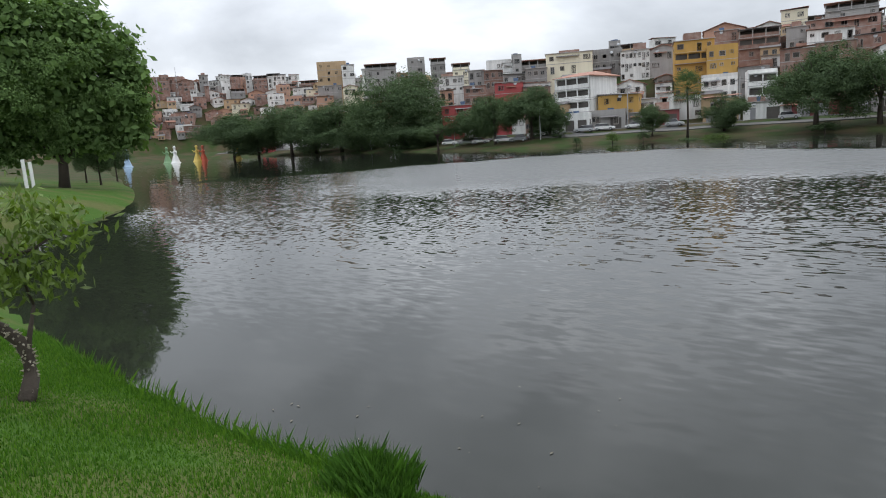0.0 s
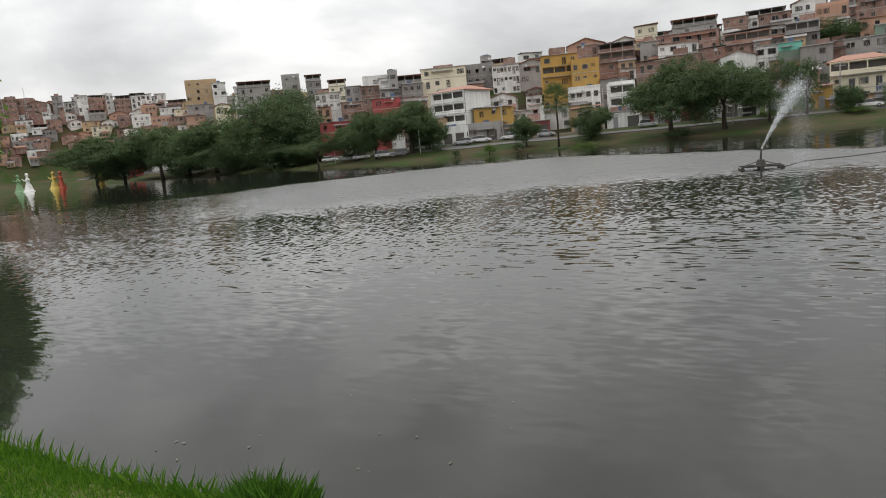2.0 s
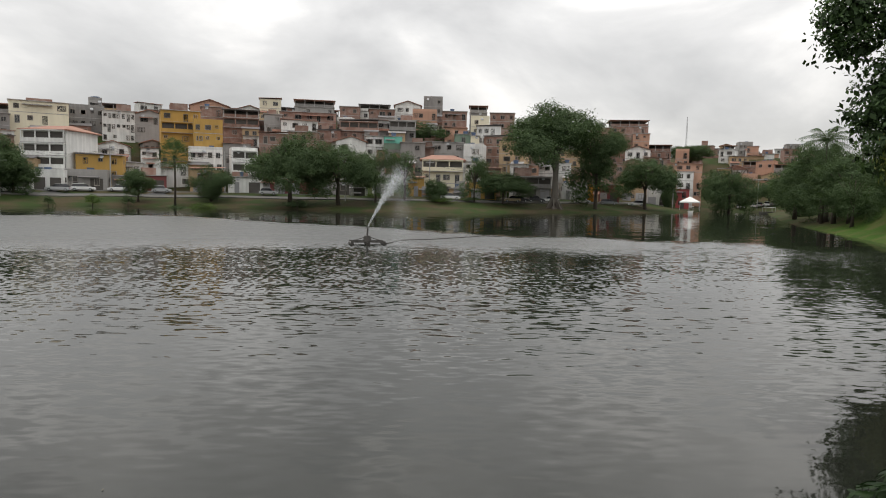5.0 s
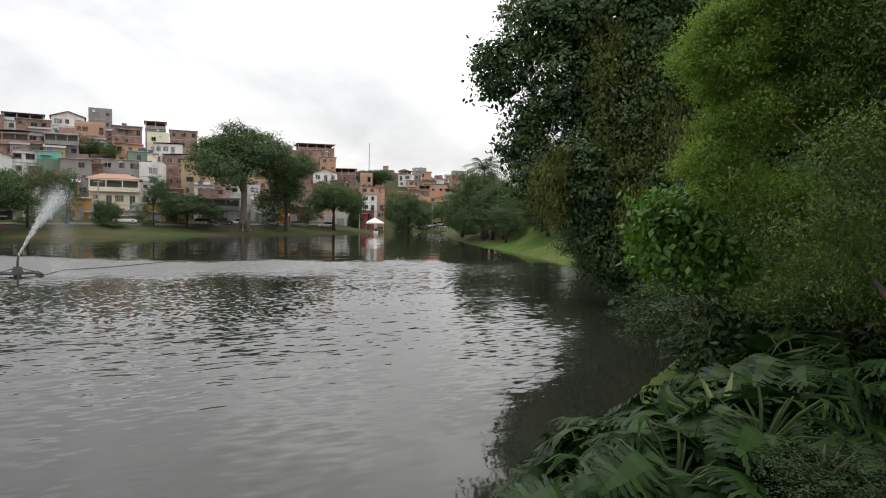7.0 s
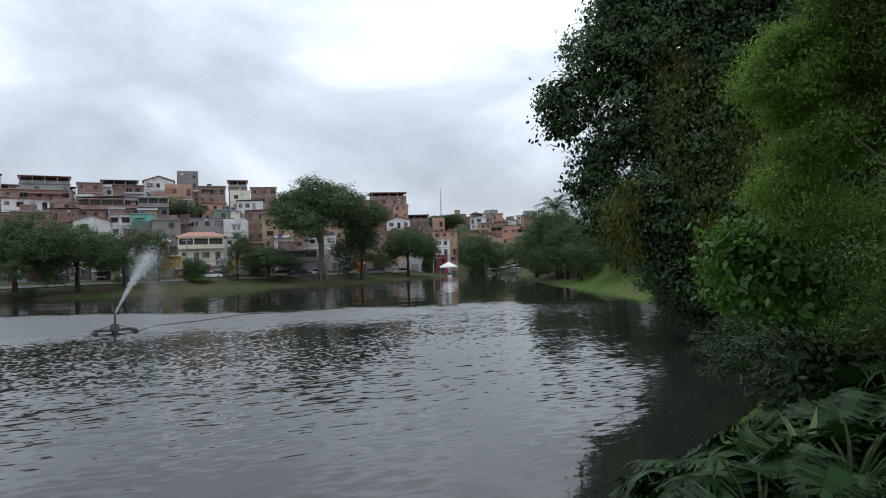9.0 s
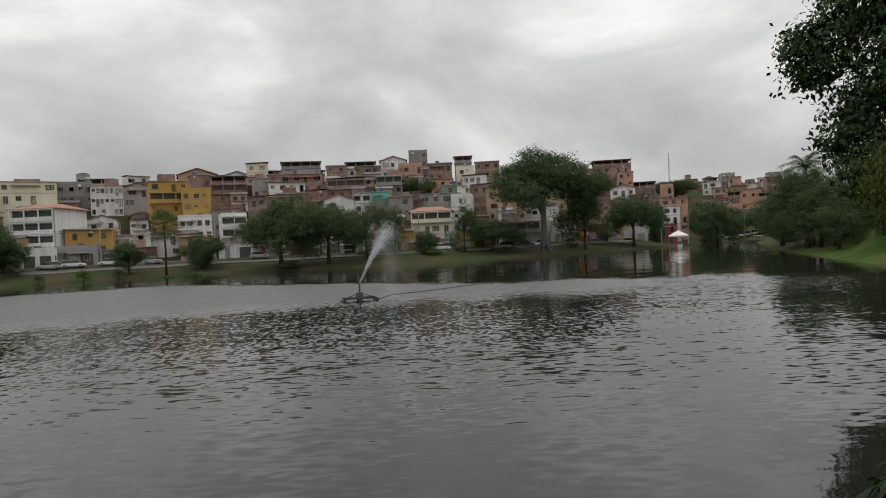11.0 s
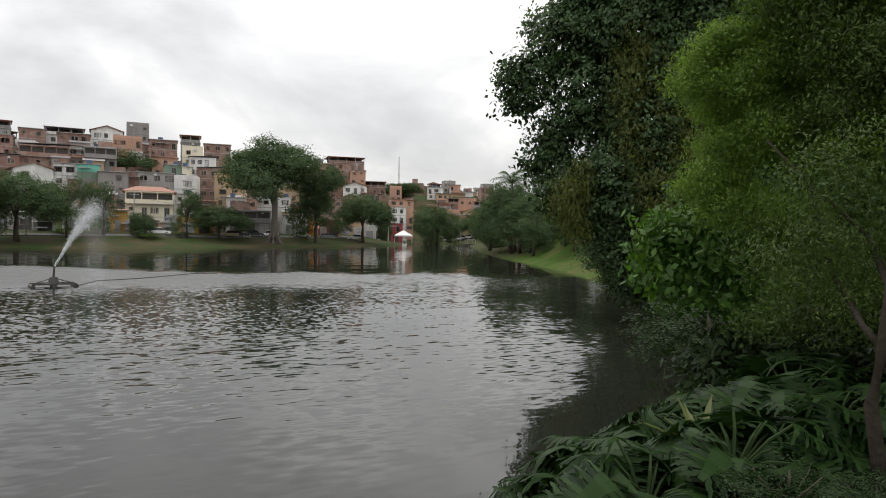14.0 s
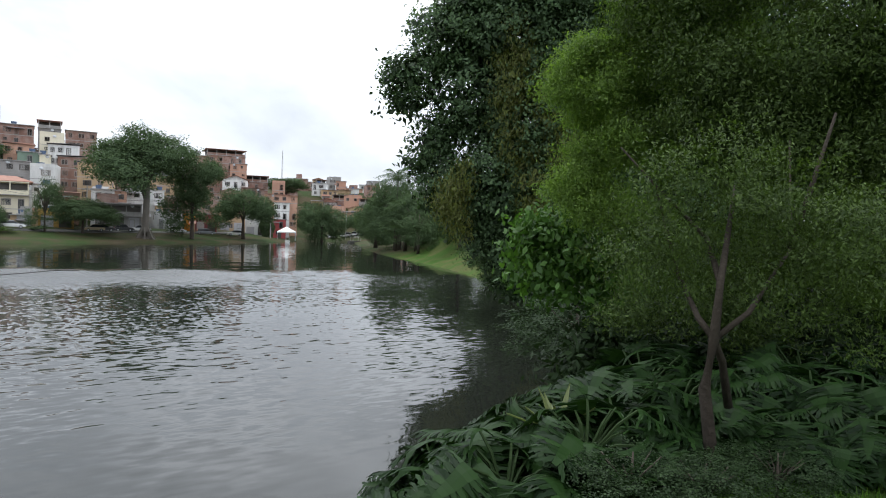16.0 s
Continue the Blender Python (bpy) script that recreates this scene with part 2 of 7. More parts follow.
# the far bank is thin dry turf over brown earth; the near park is lush
gn, gl = GRASS.node_tree.nodes, GRASS.node_tree.links
g_at = gn.new("ShaderNodeAttribute")
g_at.attribute_name = "lush"
g_src = gn["Principled BSDF"].inputs["Base Color"].links[0].from_socket
g_n = gn.new("ShaderNodeTexNoise")
g_n.inputs["Scale"].default_value, g_n.inputs["Detail"].default_value = 0.16, 6
g_p = gn.new("ShaderNodeNewGeometry")
gl.new(g_p.outputs["Position"], g_n.inputs["Vector"])
g_r = gn.new("ShaderNodeValToRGB")
g_r.color_ramp.elements[0].position, g_r.color_ramp.elements[0].color = 0.40, (0.030, 0.050, 0.014, 1)
g_r.color_ramp.elements[1].position, g_r.color_ramp.elements[1].color = 0.60, (0.062, 0.050, 0.028, 1)
gl.new(g_n.outputs["Fac"], g_r.inputs[0])
g_m = gn.new("ShaderNodeMix")
g_m.data_type = "RGBA"
gl.new(g_at.outputs["Fac"], g_m.inputs[0])
gl.new(g_r.outputs[0], g_m.inputs[6])
gl.new(g_src, g_m.inputs[7])
gl.new(g_m.outputs[2], gn["Principled BSDF"].inputs["Base Color"])
rr = np.concatenate([np.linspace(0.6, 30, 90), np.geomspace(31, 420, 170), np.geomspace(440, 3500, 14)])
aa = np.radians(np.linspace(-180, 180, 481)[:-1])
gx, gy = np.outer(rr, np.sin(aa)), np.outer(rr, np.cos(aa))
gzz = ground_z(gx, gy)
verts = [(0, 0, gz(0, 0))] + list(zip(gx.ravel(), gy.ravel(), gzz.ravel()))
NA = len(aa)
faces = [(0, 1 + (k + 1) % NA, 1 + k) for k in range(NA)]
for i in range(len(rr) - 1):
    o = 1 + i * NA
    faces += [(o + k, o + (k + 1) % NA, o + NA + (k + 1) % NA, o + NA + k) for k in range(NA)]
gme = bpy.data.meshes.new("ground")
gme.from_pydata(verts, [], faces)
lush = np.concatenate([[1.0], (1 - ramp(np.hypot(gx, gy), 95, 115)).ravel()])
gme.attributes.new("lush", "FLOAT", "POINT").data.foreach_set("value", lush.astype(np.float32))
ground = tagged(mesh_part("ground", gme, GRASS, smooth=True), "grassy lake bank and hillside earth", "ground", kind="structure")

# the lake
wat = bpy.data.materials.new("lake_water")
wat.use_nodes = True
n, l = wat.node_tree.nodes, wat.node_tree.links
wb = n["Principled BSDF"]
wb.inputs["Base Color"].default_value = (0.016, 0.018, 0.014, 1)
wb.inputs["Roughness"].default_value, wb.inputs["IOR"].default_value = 0.05, 1.33
pos = n.new("ShaderNodeNewGeometry")


def wave(scale, stretch, detail, turn=0.0, distort=0.0):
    mp = n.new("ShaderNodeMapping")
    mp.inputs["Scale"].default_value, mp.inputs["Rotation"].default_value = stretch, (0, 0, radians(turn))
    l.new(pos.outputs["Position"], mp.inputs["Vector"])
    t = n.new("ShaderNodeTexNoise")
    t.inputs["Scale"].default_value, t.inputs["Detail"].default_value, t.inputs["Distortion"].default_value = scale, detail, distort
    l.new(mp.outputs[0], t.inputs["Vector"])
    return t.outputs["Fac"]


def wmath(op, a, b, c=None):
    m = n.new("ShaderNodeMath")
    m.operation = op
    for k, v in enumerate((a, b, c)):
        if v is None:
            continue
        if isinstance(v, (int, float)):
            m.inputs[k].default_value = v
        else:
            l.new(v, m.inputs[k])
    return m.outputs[0]


# wind ripples run across the open middle; the strip along the far bank and the coves lie calm
patch = n.new("ShaderNodeAttribute")
patch.attribute_name = "ripple"
gust = n.new("ShaderNodeMapRange")
gust.inputs["From Min"].default_value, gust.inputs["From Max"].default_value = 0.35, 0.65
gust.inputs["To Min"].default_value, gust.inputs["To Max"].default_value = 0.75, 1.15
l.new(wave(0.035, (0.6, 1.6, 1), 2, 15), gust.inputs["Value"])
amp = wmath("MULTIPLY", patch.outputs["Fac"], gust.outputs[0])


def vmath(op, a, b):
    m = n.new("ShaderNodeVectorMath")
    m.operation = op
    for k, v in enumerate((a, b)):
        if isinstance(v, tuple):
            m.inputs[k].default_value = v
        else:
            l.new(v, m.inputs[k])
    return m.outputs[0]


def slope(scale, stretch, detail, turn, gain, distort=0.0, skew=0.0):
    """Wave slopes as a vector: gain is their size along x and y; skew: the wind makes the faces towards the near shore steeper."""
    mp = n.new("ShaderNodeMapping")
    mp.inputs["Scale"].default_value, mp.inputs["Rotation"].default_value = stretch, (0, 0, radians(turn))
    l.new(pos.outputs["Position"], mp.inputs["Vector"])
    t = n.new("ShaderNodeTexNoise")
    t.inputs["Scale"].default_value, t.inputs["Detail"].default_value, t.inputs["Distortion"].default_value = scale, detail, distort
    l.new(mp.outputs[0], t.inputs["Vector"])
    return vmath("MULTIPLY", vmath("SUBTRACT", t.outputs["Color"], (0.5, 0.5 + skew, 0.5)), (gain * 0.6, gain, 0))


gentle = slope(0.6, (0.6, 1.3, 1), 2.5, 14, 0.06, 0.6)
ripple = slope(4.4, (0.45, 1.2, 1), 0.5, 5, 0.52, 0.2, 0.03)
chop = slope(9.0, (0.5, 1.3, 1), 1.0, -8, 0.16, 0.2, 0.05)
steep = slope(3.5, (1.4, 0.95, 1), 0.6, 6, 0.23, 0.2, 0.035)
belt_at = n.new("ShaderNodeAttribute")
belt_at.attribute_name = "belt"
brushed = n.new("ShaderNodeAttribute")
brushed.attribute_name = "brushed"
l.new(wmath("MULTIPLY_ADD", brushed.outputs["Fac"], 0.24, 0.035), wb.inputs["Roughness"])
facing = n.new("ShaderNodeCombineXYZ")
l.new(wmath("MULTIPLY", brushed.outputs["Fac"], -0.10), facing.inputs[1])
sc = n.new("ShaderNodeVectorMath")
sc.operation = "SCALE"
l.new(vmath("ADD", chop, ripple), sc.inputs[0])
l.new(amp, sc.inputs["Scale"])
sc2 = n.new("ShaderNodeVectorMath")
sc2.operation = "SCALE"
l.new(steep, sc2.inputs[0])
l.new(wmath("MULTIPLY", belt_at.outputs["Fac"], gust.outputs[0]), sc2.inputs["Scale"])
total = vmath("ADD", vmath("ADD", vmath("ADD", gentle, sc2.outputs[0]), vmath("ADD", sc.outputs[0], facing.outputs[0])), (0, 0, 1))
nn = n.new("ShaderNodeVectorMath")
nn.operation = "NORMALIZE"
l.new(total, nn.inputs[0])
l.new(nn.outputs[0], wb.inputs["Normal"])
NX, NY = 330, 220
xs, ys = np.linspace(-400, 130, NX), np.linspace(0, 225, NY)
wx, wy = np.meshgrid(xs, ys)
wme = bpy.data.meshes.new("water")
wme.from_pydata([(a, b, 0) for a, b in zip(wx.ravel(), wy.ravel())], [], [(j * NX + i, j * NX + i + 1, j * NX + NX + 1 + i, j * NX + NX + i) for j in range(NY - 1) for i in range(NX - 1)])
sw = -shore(wx, wy).ravel()
wr, waz = np.hypot(wx, wy).ravel(), np.degrees(np.arctan2(wx, wy)).ravel()
# from far to near: a mirror strip under the far bank, wind-brushed water, a belt of steeper ripples, gentle water
edge = 74 + 22 * ramp(-waz, 6, 22) - 8 * ramp(-waz, 30, 50) - 12 * ramp(waz, -5, 4) + 1.4 * np.sin(waz * 0.55) + 0.9 * np.sin(waz * 1.9)
calm = ramp(wr, edge - 3, edge + 3)
brush = ramp(wr, 40 + 2 * np.sin(waz * 0.8), 55) * (1 - calm) * ramp(waz, -56, -38) * (1 - 0.7 * ramp(waz, 14, 22))
belt = ramp(wr, 17, 30) * (1 - ramp(wr, 41, 53))
rip = (1 - ramp(wr, 20, 31)) * (0.14 + 0.24 * ramp(waz, -40, -8) + 0.26 * ramp(wr, 8, 22)) + belt * 0.12 + 0.38 * ramp(wr, 40, 50) * (1 - calm) + 0.05 * calm
rip = np.maximum(rip * ramp(sw, 0.5, 5), 0.04)
wme.attributes.new("ripple", "FLOAT", "POINT").data.foreach_set("value", rip.astype(np.float32))
wme.attributes.new("belt", "FLOAT", "POINT").data.foreach_set("value", (belt * ramp(sw, 2, 8) * (1.0 - 0.6 * ramp(waz, 10, 24))).astype(np.float32))
wme.attributes.new("brushed", "FLOAT", "POINT").data.foreach_set("value", brush.astype(np.float32))
water = tagged(mesh_part("water", wme, wat, smooth=True), "dark rippled lake water under cloud", "water", kind="structure")
# ---- houses ----
WIN = {}


def window_mesh(kind):
    if kind not in WIN:
        bm = bmesh.new()
        xs_ = (-0.5, -0.42, -0.035, 0.035, 0.42, 0.5) if kind != "open" else (-0.5, -0.42, 0.42, 0.5)
        zs_ = (0.0, 0.08, 0.93, 1.0)
        grid = [[bm.verts.new((a, -0.05, c)) for a in xs_] for c in zs_]
        back = [[bm.verts.new((a, 0.04, c)) for a in (xs_[0], xs_[-1])] for c in (0.0, 1.0)]
        for j in range(3):
            for i in range(len(xs_) - 1):
                q = (grid[j][i], grid[j][i + 1], grid[j + 1][i + 1], grid[j + 1][i])
                if j == 1 and i % 2 == 1:
                    deep = [bm.verts.new((v.co.x, 0.03, v.co.z)) for v in q]
                    for k in range(4):
                        bm.faces.new((q[k], q[(k + 1) % 4], deep[(k + 1) % 4], deep[k]))
                    bm.faces.new(deep).material_index = 1
                else:
                    bm.faces.new(q)
        bm.faces.new([*grid[0][::-1], back[0][0], back[0][1]])
        bm.faces.new([*grid[3], back[1][1], back[1][0]])
        bm.faces.new([grid[j][0] for j in range(4)] + [back[1][0], back[0][0]])
        bm.faces.new([grid[j][-1] for j in range(3, -1, -1)] + [back[0][1], back[1][1]])
        me = bpy.data.meshes.new("window")
        bm.to_mesh(me), bm.free()
        me.materials.append(FRAME)
        # open windows are backed with VOID, a painted dark, not a room
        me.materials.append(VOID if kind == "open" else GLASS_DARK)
        WIN[kind] = me
    return WIN[kind]


def window(parent, x, y, z, w, h, turn=0, kind="glass"):
    ob = new("window", window_mesh(kind))
    ob.parent = parent
    ob.matrix_basis = pose(x, y, z, 0, 0, turn) @ Matrix.Diagonal((w, 1.0, h, 1))
    return ob


def slab(name, parent, mat, x0, x1, y0, y1, z0, z1, label=""):
    bm = bmesh.new()
    box(bm, x0, x1, y0, y1, z0, z1)
    return part(name, bm, mat, parent, label)


WORDS = {"W": "weathered white-painted", "C": "cream-painted", "Y": "ochre yellow", "B": "bare red-brick", "G": "grey unrendered cement", "P": "salmon-coloured", "R": "red-painted", "K": "tan-rendered", "T": "turquoise-fronted", "O": "bright orange", "M": "maroon", "N": "mossy green-rendered"}
ROOFS = {"flat": "a flat slab roof", "shed": "a sloping sheet roof", "gable": "a clay-tiled gable roof", "veranda": "a roofed rooftop terrace", "parapet": "a walled flat roof", "hip": "a clay-tiled hip roof"}


def house(x, y, top, w, col, floors=2, cols=2, roof="flat", dep=7.0, yaw=0.0, win=0.9, open_bays=0, seed=0, ground_floor=0, plain=False):
    """A hillside house: its front at (x, y) faces the lake, its walls go down to the slope."""
    rnd = random.Random(seed)
    face = math.degrees(math.atan2(x, y))
    foot = min(gz(x, y), gz(x * 1.02, y * 1.02)) - 0.4
    h = max(top - foot, 2.4)
    root = tagged(new("house"), "%s hillside house with %s" % (WORDS[col], ROOFS[roof]), "house", "houses on the hillside")
    root.matrix_basis = pose(x, y, foot, 0, 0, -face + yaw)
    mat = WALLS[col]
    st = 2.75
    bm = bmesh.new()
    hw = w / 2
    wall_h = h
    if roof == "veranda":
        wall_h = h - 2.3
    if roof == "hip":
        wall_h = h - 1.3
    if roof == "gable":
        wall_h = h - 0.18 * w - 0.1
    if roof == "shed":
        wall_h = h - 0.55
    box(bm, -hw, hw, 0, dep, 0, wall_h)
    part("wall", bm, mat, root)
    # roof
    if roof == "flat":
        slab("roof", root, CONCRETE, -hw - 0.25, hw + 0.25, -0.35, dep + 0.2, wall_h + 0.003, wall_h + 0.16)
    elif roof == "parapet":
        bm = bmesh.new()
        box(bm, -hw, hw, 0, 0.14, wall_h + 0.003, wall_h + 0.7)
        box(bm, -hw, -hw + 0.14, 0.14, dep, wall_h + 0.003, wall_h + 0.7)
        box(bm, hw - 0.14, hw, 0.14, dep, wall_h + 0.003, wall_h + 0.7)
        part("parapet", bm, mat, root)
        for k in range(rnd.randint(0, 2)):
            tk = bmesh.new()
            bmesh.ops.create_cone(tk, cap_ends=True, segments=12, radius1=0.62, radius2=0.75, depth=1.1, matrix=Matrix.Translation((rnd.uniform(-hw + 1, hw - 1), dep * 0.55, wall_h + 0.56)))
            part("water_tank", tk, TANK, root, "blue plastic water tank")
    elif roof == "gable":
        bm = bmesh.new()
        e, rise = 0.45, 0.18 * w
        pts = [(-hw - e, wall_h - 0.04), (0, wall_h + rise), (hw + e, wall_h - 0.04)]
        fr = [bm.verts.new((a, -e, b)) for a, b in pts] + [bm.verts.new((a, -e, b + 0.16)) for a, b in pts]
        bk = [bm.verts.new((v.co.x, dep + e, v.co.z)) for v in fr]
        for a, b in ((0, 1), (1, 2), (4, 3), (5, 4)):
            bm.faces.new((fr[a], bk[a], bk[b], fr[b]))
        for s in (fr, bk):
            bm.faces.new((s[0], s[1], s[4], s[3])), bm.faces.new((s[1], s[2], s[5], s[4]))
        bm.faces.new((fr[0], fr[3], bk[3], bk[0])), bm.faces.new((fr[2], bk[2], bk[5], fr[5]))
        part("roof", bm, TILE, root)
        bm = bmesh.new()
        g = [bm.verts.new(p) for p in ((-hw, 0.1, wall_h), (hw, 0.1, wall_h), (0, 0.1, wall_h + rise - 0.02), (-hw, 0.3, wall_h), (hw, 0.3, wall_h), (0, 0.3, wall_h + rise - 0.02))]
        bm.faces.new(g[:3]), bm.faces.new(g[3:][::-1]), bm.faces.new((g[0], g[3], g[4], g[1]))
        part("gable_wall", bm, mat, root)
    elif roof == "hip":
        bm = bmesh.new()
        e, rise = 0.7, 1.3
        lo = [bm.verts.new(q) for q in ((-hw - e, -e, wall_h - 0.1), (hw + e, -e, wall_h - 0.1), (hw + e, dep + e, wall_h - 0.1), (-hw - e, dep + e, wall_h - 0.1))]
        lo2 = [bm.verts.new((v.co.x, v.co.y, wall_h + 0.08)) for v in lo]
        r0, r1 = bm.verts.new((-hw * 0.55, dep / 2, wall_h + rise)), bm.verts.new((hw * 0.55, dep / 2, wall_h + rise))
        for k in range(4):
            bm.faces.new((lo[k], lo[(k + 1) % 4], lo2[(k + 1) % 4], lo2[k]))
        bm.faces.new(lo[::-1])
        bm.faces.new((lo2[0], lo2[1], r1, r0)), bm.faces.new((lo2[1], lo2[2], r1)), bm.faces.new((lo2[2], lo2[3], r0, r1)), bm.faces.new((lo2[3], lo2[0], r0))
        part("roof", bm, TILE, root, "red clay-tiled hip roof")
    elif roof == "shed":
        bm = bmesh.new()
        lift = rnd.choice((-1, 1)) * 0.04 * w
        vs = box(bm, -hw - 0.3, hw + 0.3, -0.6, dep + 0.2, wall_h, wall_h + 0.1)
        for v in vs:
            v.co.z += 0.02 + 0.05 * (v.co.y + 0.6) + (v.co.x / hw + 1) * lift * 0.5 + abs(lift) * 0.6
        part("roof", bm, rnd.choice((TILE, SHEET)), root)
        slab("beam", root, CONCRETE, -hw, hw, 0.05, 0.2, wall_h + 0.002, wall_h + 0.12)
    else:
        slab("floor_slab", root, CONCRETE, -hw - 0.15, hw + 0.15, -0.3, dep, wall_h + 0.003, wall_h + 0.15)
        nb = max(2, round(w / 3.0)) + 1
        for k in range(nb):
            xx = -hw + 0.12 + (w - 0.24) * k / (nb - 1)
            slab("post", root, CONCRETE, xx - 0.12, xx + 0.12, 0.0, 0.24, wall_h + 0.15, h - 0.14)
        # the terrace's inner shade is in this wall's dark colour
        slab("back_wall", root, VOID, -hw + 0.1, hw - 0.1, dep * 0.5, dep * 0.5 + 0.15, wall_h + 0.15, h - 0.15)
        slab("balustrade", root, mat, -hw + 0.02, hw - 0.02, 0.03, 0.15, wall_h + 0.15, wall_h + 0.95)
        slab("roof", root, rnd.choice((TILE, SHEET)), -hw - 0.4, hw + 0.4, -0.6, dep + 0.2, h - 0.14, h)
    # storeys counted down from the top
    for f in range(max(floors, 3 if plain else 5) if cols else floors):
        zt = wall_h - 0.35 - f * st
        if zt - 1.9 < 0.3:
            break
        if (f in open_bays if isinstance(open_bays, tuple) else open_bays > f):
            # no real hollow: a dark sheet on the wall stands for veranda shade
            slab("recess", root, VOID, -hw + 0.25, hw - 0.25, -0.012, 0.1, zt - 2.1, zt - 0.1, "flat dark panel painted as veranda shade")
            nb = max(2, round(w / 2.8)) + 1
            for k in range(nb):
                xx = -hw + 0.12 + (w - 0.24) * k / (nb - 1)
                slab("post", root, mat, xx - 0.12, xx + 0.12, -0.75, -0.53, zt - 2.3, zt + 0.1)
            slab("balcony_slab", root, CONCRETE, -hw, hw, -0.8, -0.002, zt - 2.42, zt - 2.3)
            slab("balustrade", root, mat, -hw, hw, -0.8, -0.7, zt - 2.3, zt - 1.4)
            slab("lintel", root, mat, -hw, hw, -0.8, -0.002, zt + 0.1, zt + 0.3)
            continue
        nc = cols
        for k in range(nc):
            if rnd.random() > win * (1.0 if f < 2 else 0.7):
                continue
            ww, hh = rnd.choice(((1.2, 1.2), (1.5, 1.25), (1.0, 1.3), (1.9, 1.3), (0.9, 0.8), (1.1, 2.0)))
            ww = min(ww, w / nc * 0.7)
            xx = -hw + w * (k + 0.5) / nc + rnd.uniform(-0.15, 0.15) * w / nc
            window(root, xx, -0.03, zt - 0.35 - hh, ww, hh, kind=rnd.choice(("glass", "glass", "open")))
        if floors > 1 and f < floors - 1:
            slab("string_course", root, CONCRETE, -hw - 0.02, hw + 0.02, -0.06, -0.002, zt - st + 0.28, zt - st + 0.42)
        # one window on each flank
        for sx in (-1, 1):
            if rnd.random() < 0.5 and not plain:
                window(root, sx * (hw + 0.03), dep * rnd.uniform(0.3, 0.7), zt - 1.5, 1.0, 1.0, 90 * sx, "glass")
    # what has been added on over the years
    if not ground_floor and rnd.random() < (0.35 if plain else 0.75) and wall_h > 4:
        aw, ah = w * rnd.uniform(0.35, 0.65), min(wall_h - 2.6, wall_h * rnd.uniform(0.3, 0.62))
        ax = rnd.choice((-1, 1)) * (hw - aw / 2)
        bm = bmesh.new()
        box(bm, ax - aw / 2, ax + aw / 2, -2.2, -0.003, 0, ah)
        an = part("annex", bm, WALLS[rnd.choice("BGWK")], root, "lower room built against the front")
        bm = bmesh.new()
        vs = box(bm, ax - aw / 2 - 0.25, ax + aw / 2 + 0.25, -2.6, -0.004, ah + 0.003, ah + 0.1)
        for v in vs:
            v.co.z += 0.3 * (v.co.y + 2.6)
        part("roof", bm, rnd.choice((TILE, SHEET, CONCRETE)), an)
        for k in range(2 if aw > 3 else 1):
            window(an, ax + (k - 0.5) * aw * 0.45 * (aw > 3), -2.23, ah - 1.7, min(1.1, aw * 0.35), 1.1, kind=rnd.choice(("glass", "open")))
    if roof in ("flat", "parapet") and rnd.random() < 0.45:
        k = rnd.uniform(-0.5, 0.5) * hw
        bm = bmesh.new()
        bmesh.ops.create_cone(bm, cap_ends=True, segments=12, radius1=0.55, radius2=0.7, depth=1.0, matrix=Matrix.Translation((k, dep * 0.45, wall_h + 0.66)))
        part("water_tank", bm, TANK, root, "plastic rooftop water tank")
    if roof == "flat" and rnd.random() < 0.5:
        bm = bmesh.new()
        z0 = wall_h + 0.161
        hh = rnd.uniform(0.9, 2.2)
        a0 = rnd.uniform(-hw, 0)
        box(bm, a0, a0 + w * 0.45, dep * 0.35, dep * 0.35 + 0.15, z0, z0 + hh)
        box(bm, a0, a0 + 0.15, dep * 0.35 + 0.15, dep * 0.8, z0, z0 + hh * rnd.uniform(0.5, 1))
        part("unfinished_wall", bm, WALLS[rnd.choice("BBG")], root, "half-built rooftop wall")
    if rnd.random() < 0.3:
        bm = bmesh.new()
        bmesh.ops.create_cone(bm, cap_ends=True, segments=14, radius1=0.42, radius2=0.1, depth=0.14, matrix=pose(rnd.uniform(-0.7, 0.7) * hw, -0.22, wall_h - 0.35, 65))
        part("satellite_dish", bm, METAL, root, "grey satellite dish")
    if rnd.random() < 0.3 and not open_bays and not plain:
        a0 = rnd.uniform(-hw, -hw * 0.2)
        bm = bmesh.new()
        vs = box(bm, a0, a0 + w * 0.5, -0.9, -0.002, wall_h - 0.75, wall_h - 0.69)
        for v in vs:
            v.co.z += 0.28 * v.co.y
        part("awning", bm, rnd.choice((SHEET, TILE)), root)
    if ground_floor:
        # street front: shutters and doors
        nd = max(1, round(w / 3.2))
        for k in range(nd):
            xx = -hw + w * (k + 0.5) / nd
            ww = min(2.4, w / nd * 0.7) if rnd.random() < 0.6 else 1.0
            d = slab("roller_door" if ww > 1.2 else "door", root, SHUTTER if rnd.random() < 0.6 else VOID, xx - ww / 2, xx + ww / 2, -0.04, 0.02, 0.4, 2.75)
    return root


house(-12.1, 145.2, 4.77, 3.7, 'W', 1, 0, 'shed', 4.0, seed=170, ground_floor=1)
house(2.3, 147.4, 4.79, 2.4, 'Y', 1, 0, 'shed', 5.0, seed=164, ground_floor=1)
house(-7.2, 150.4, 7.53, 4.9, 'W', 2, 2, 'flat', 8.0, seed=169, ground_floor=1)
house(0.2, 150.7, 7.41, 3.6, 'Y', 1, 0, 'shed', 6.0, seed=163, ground_floor=1)
house(-25.1, 149.2, 5.65, 6.9, 'M', 1, 0, 'flat', 8.0, seed=171, ground_floor=1)
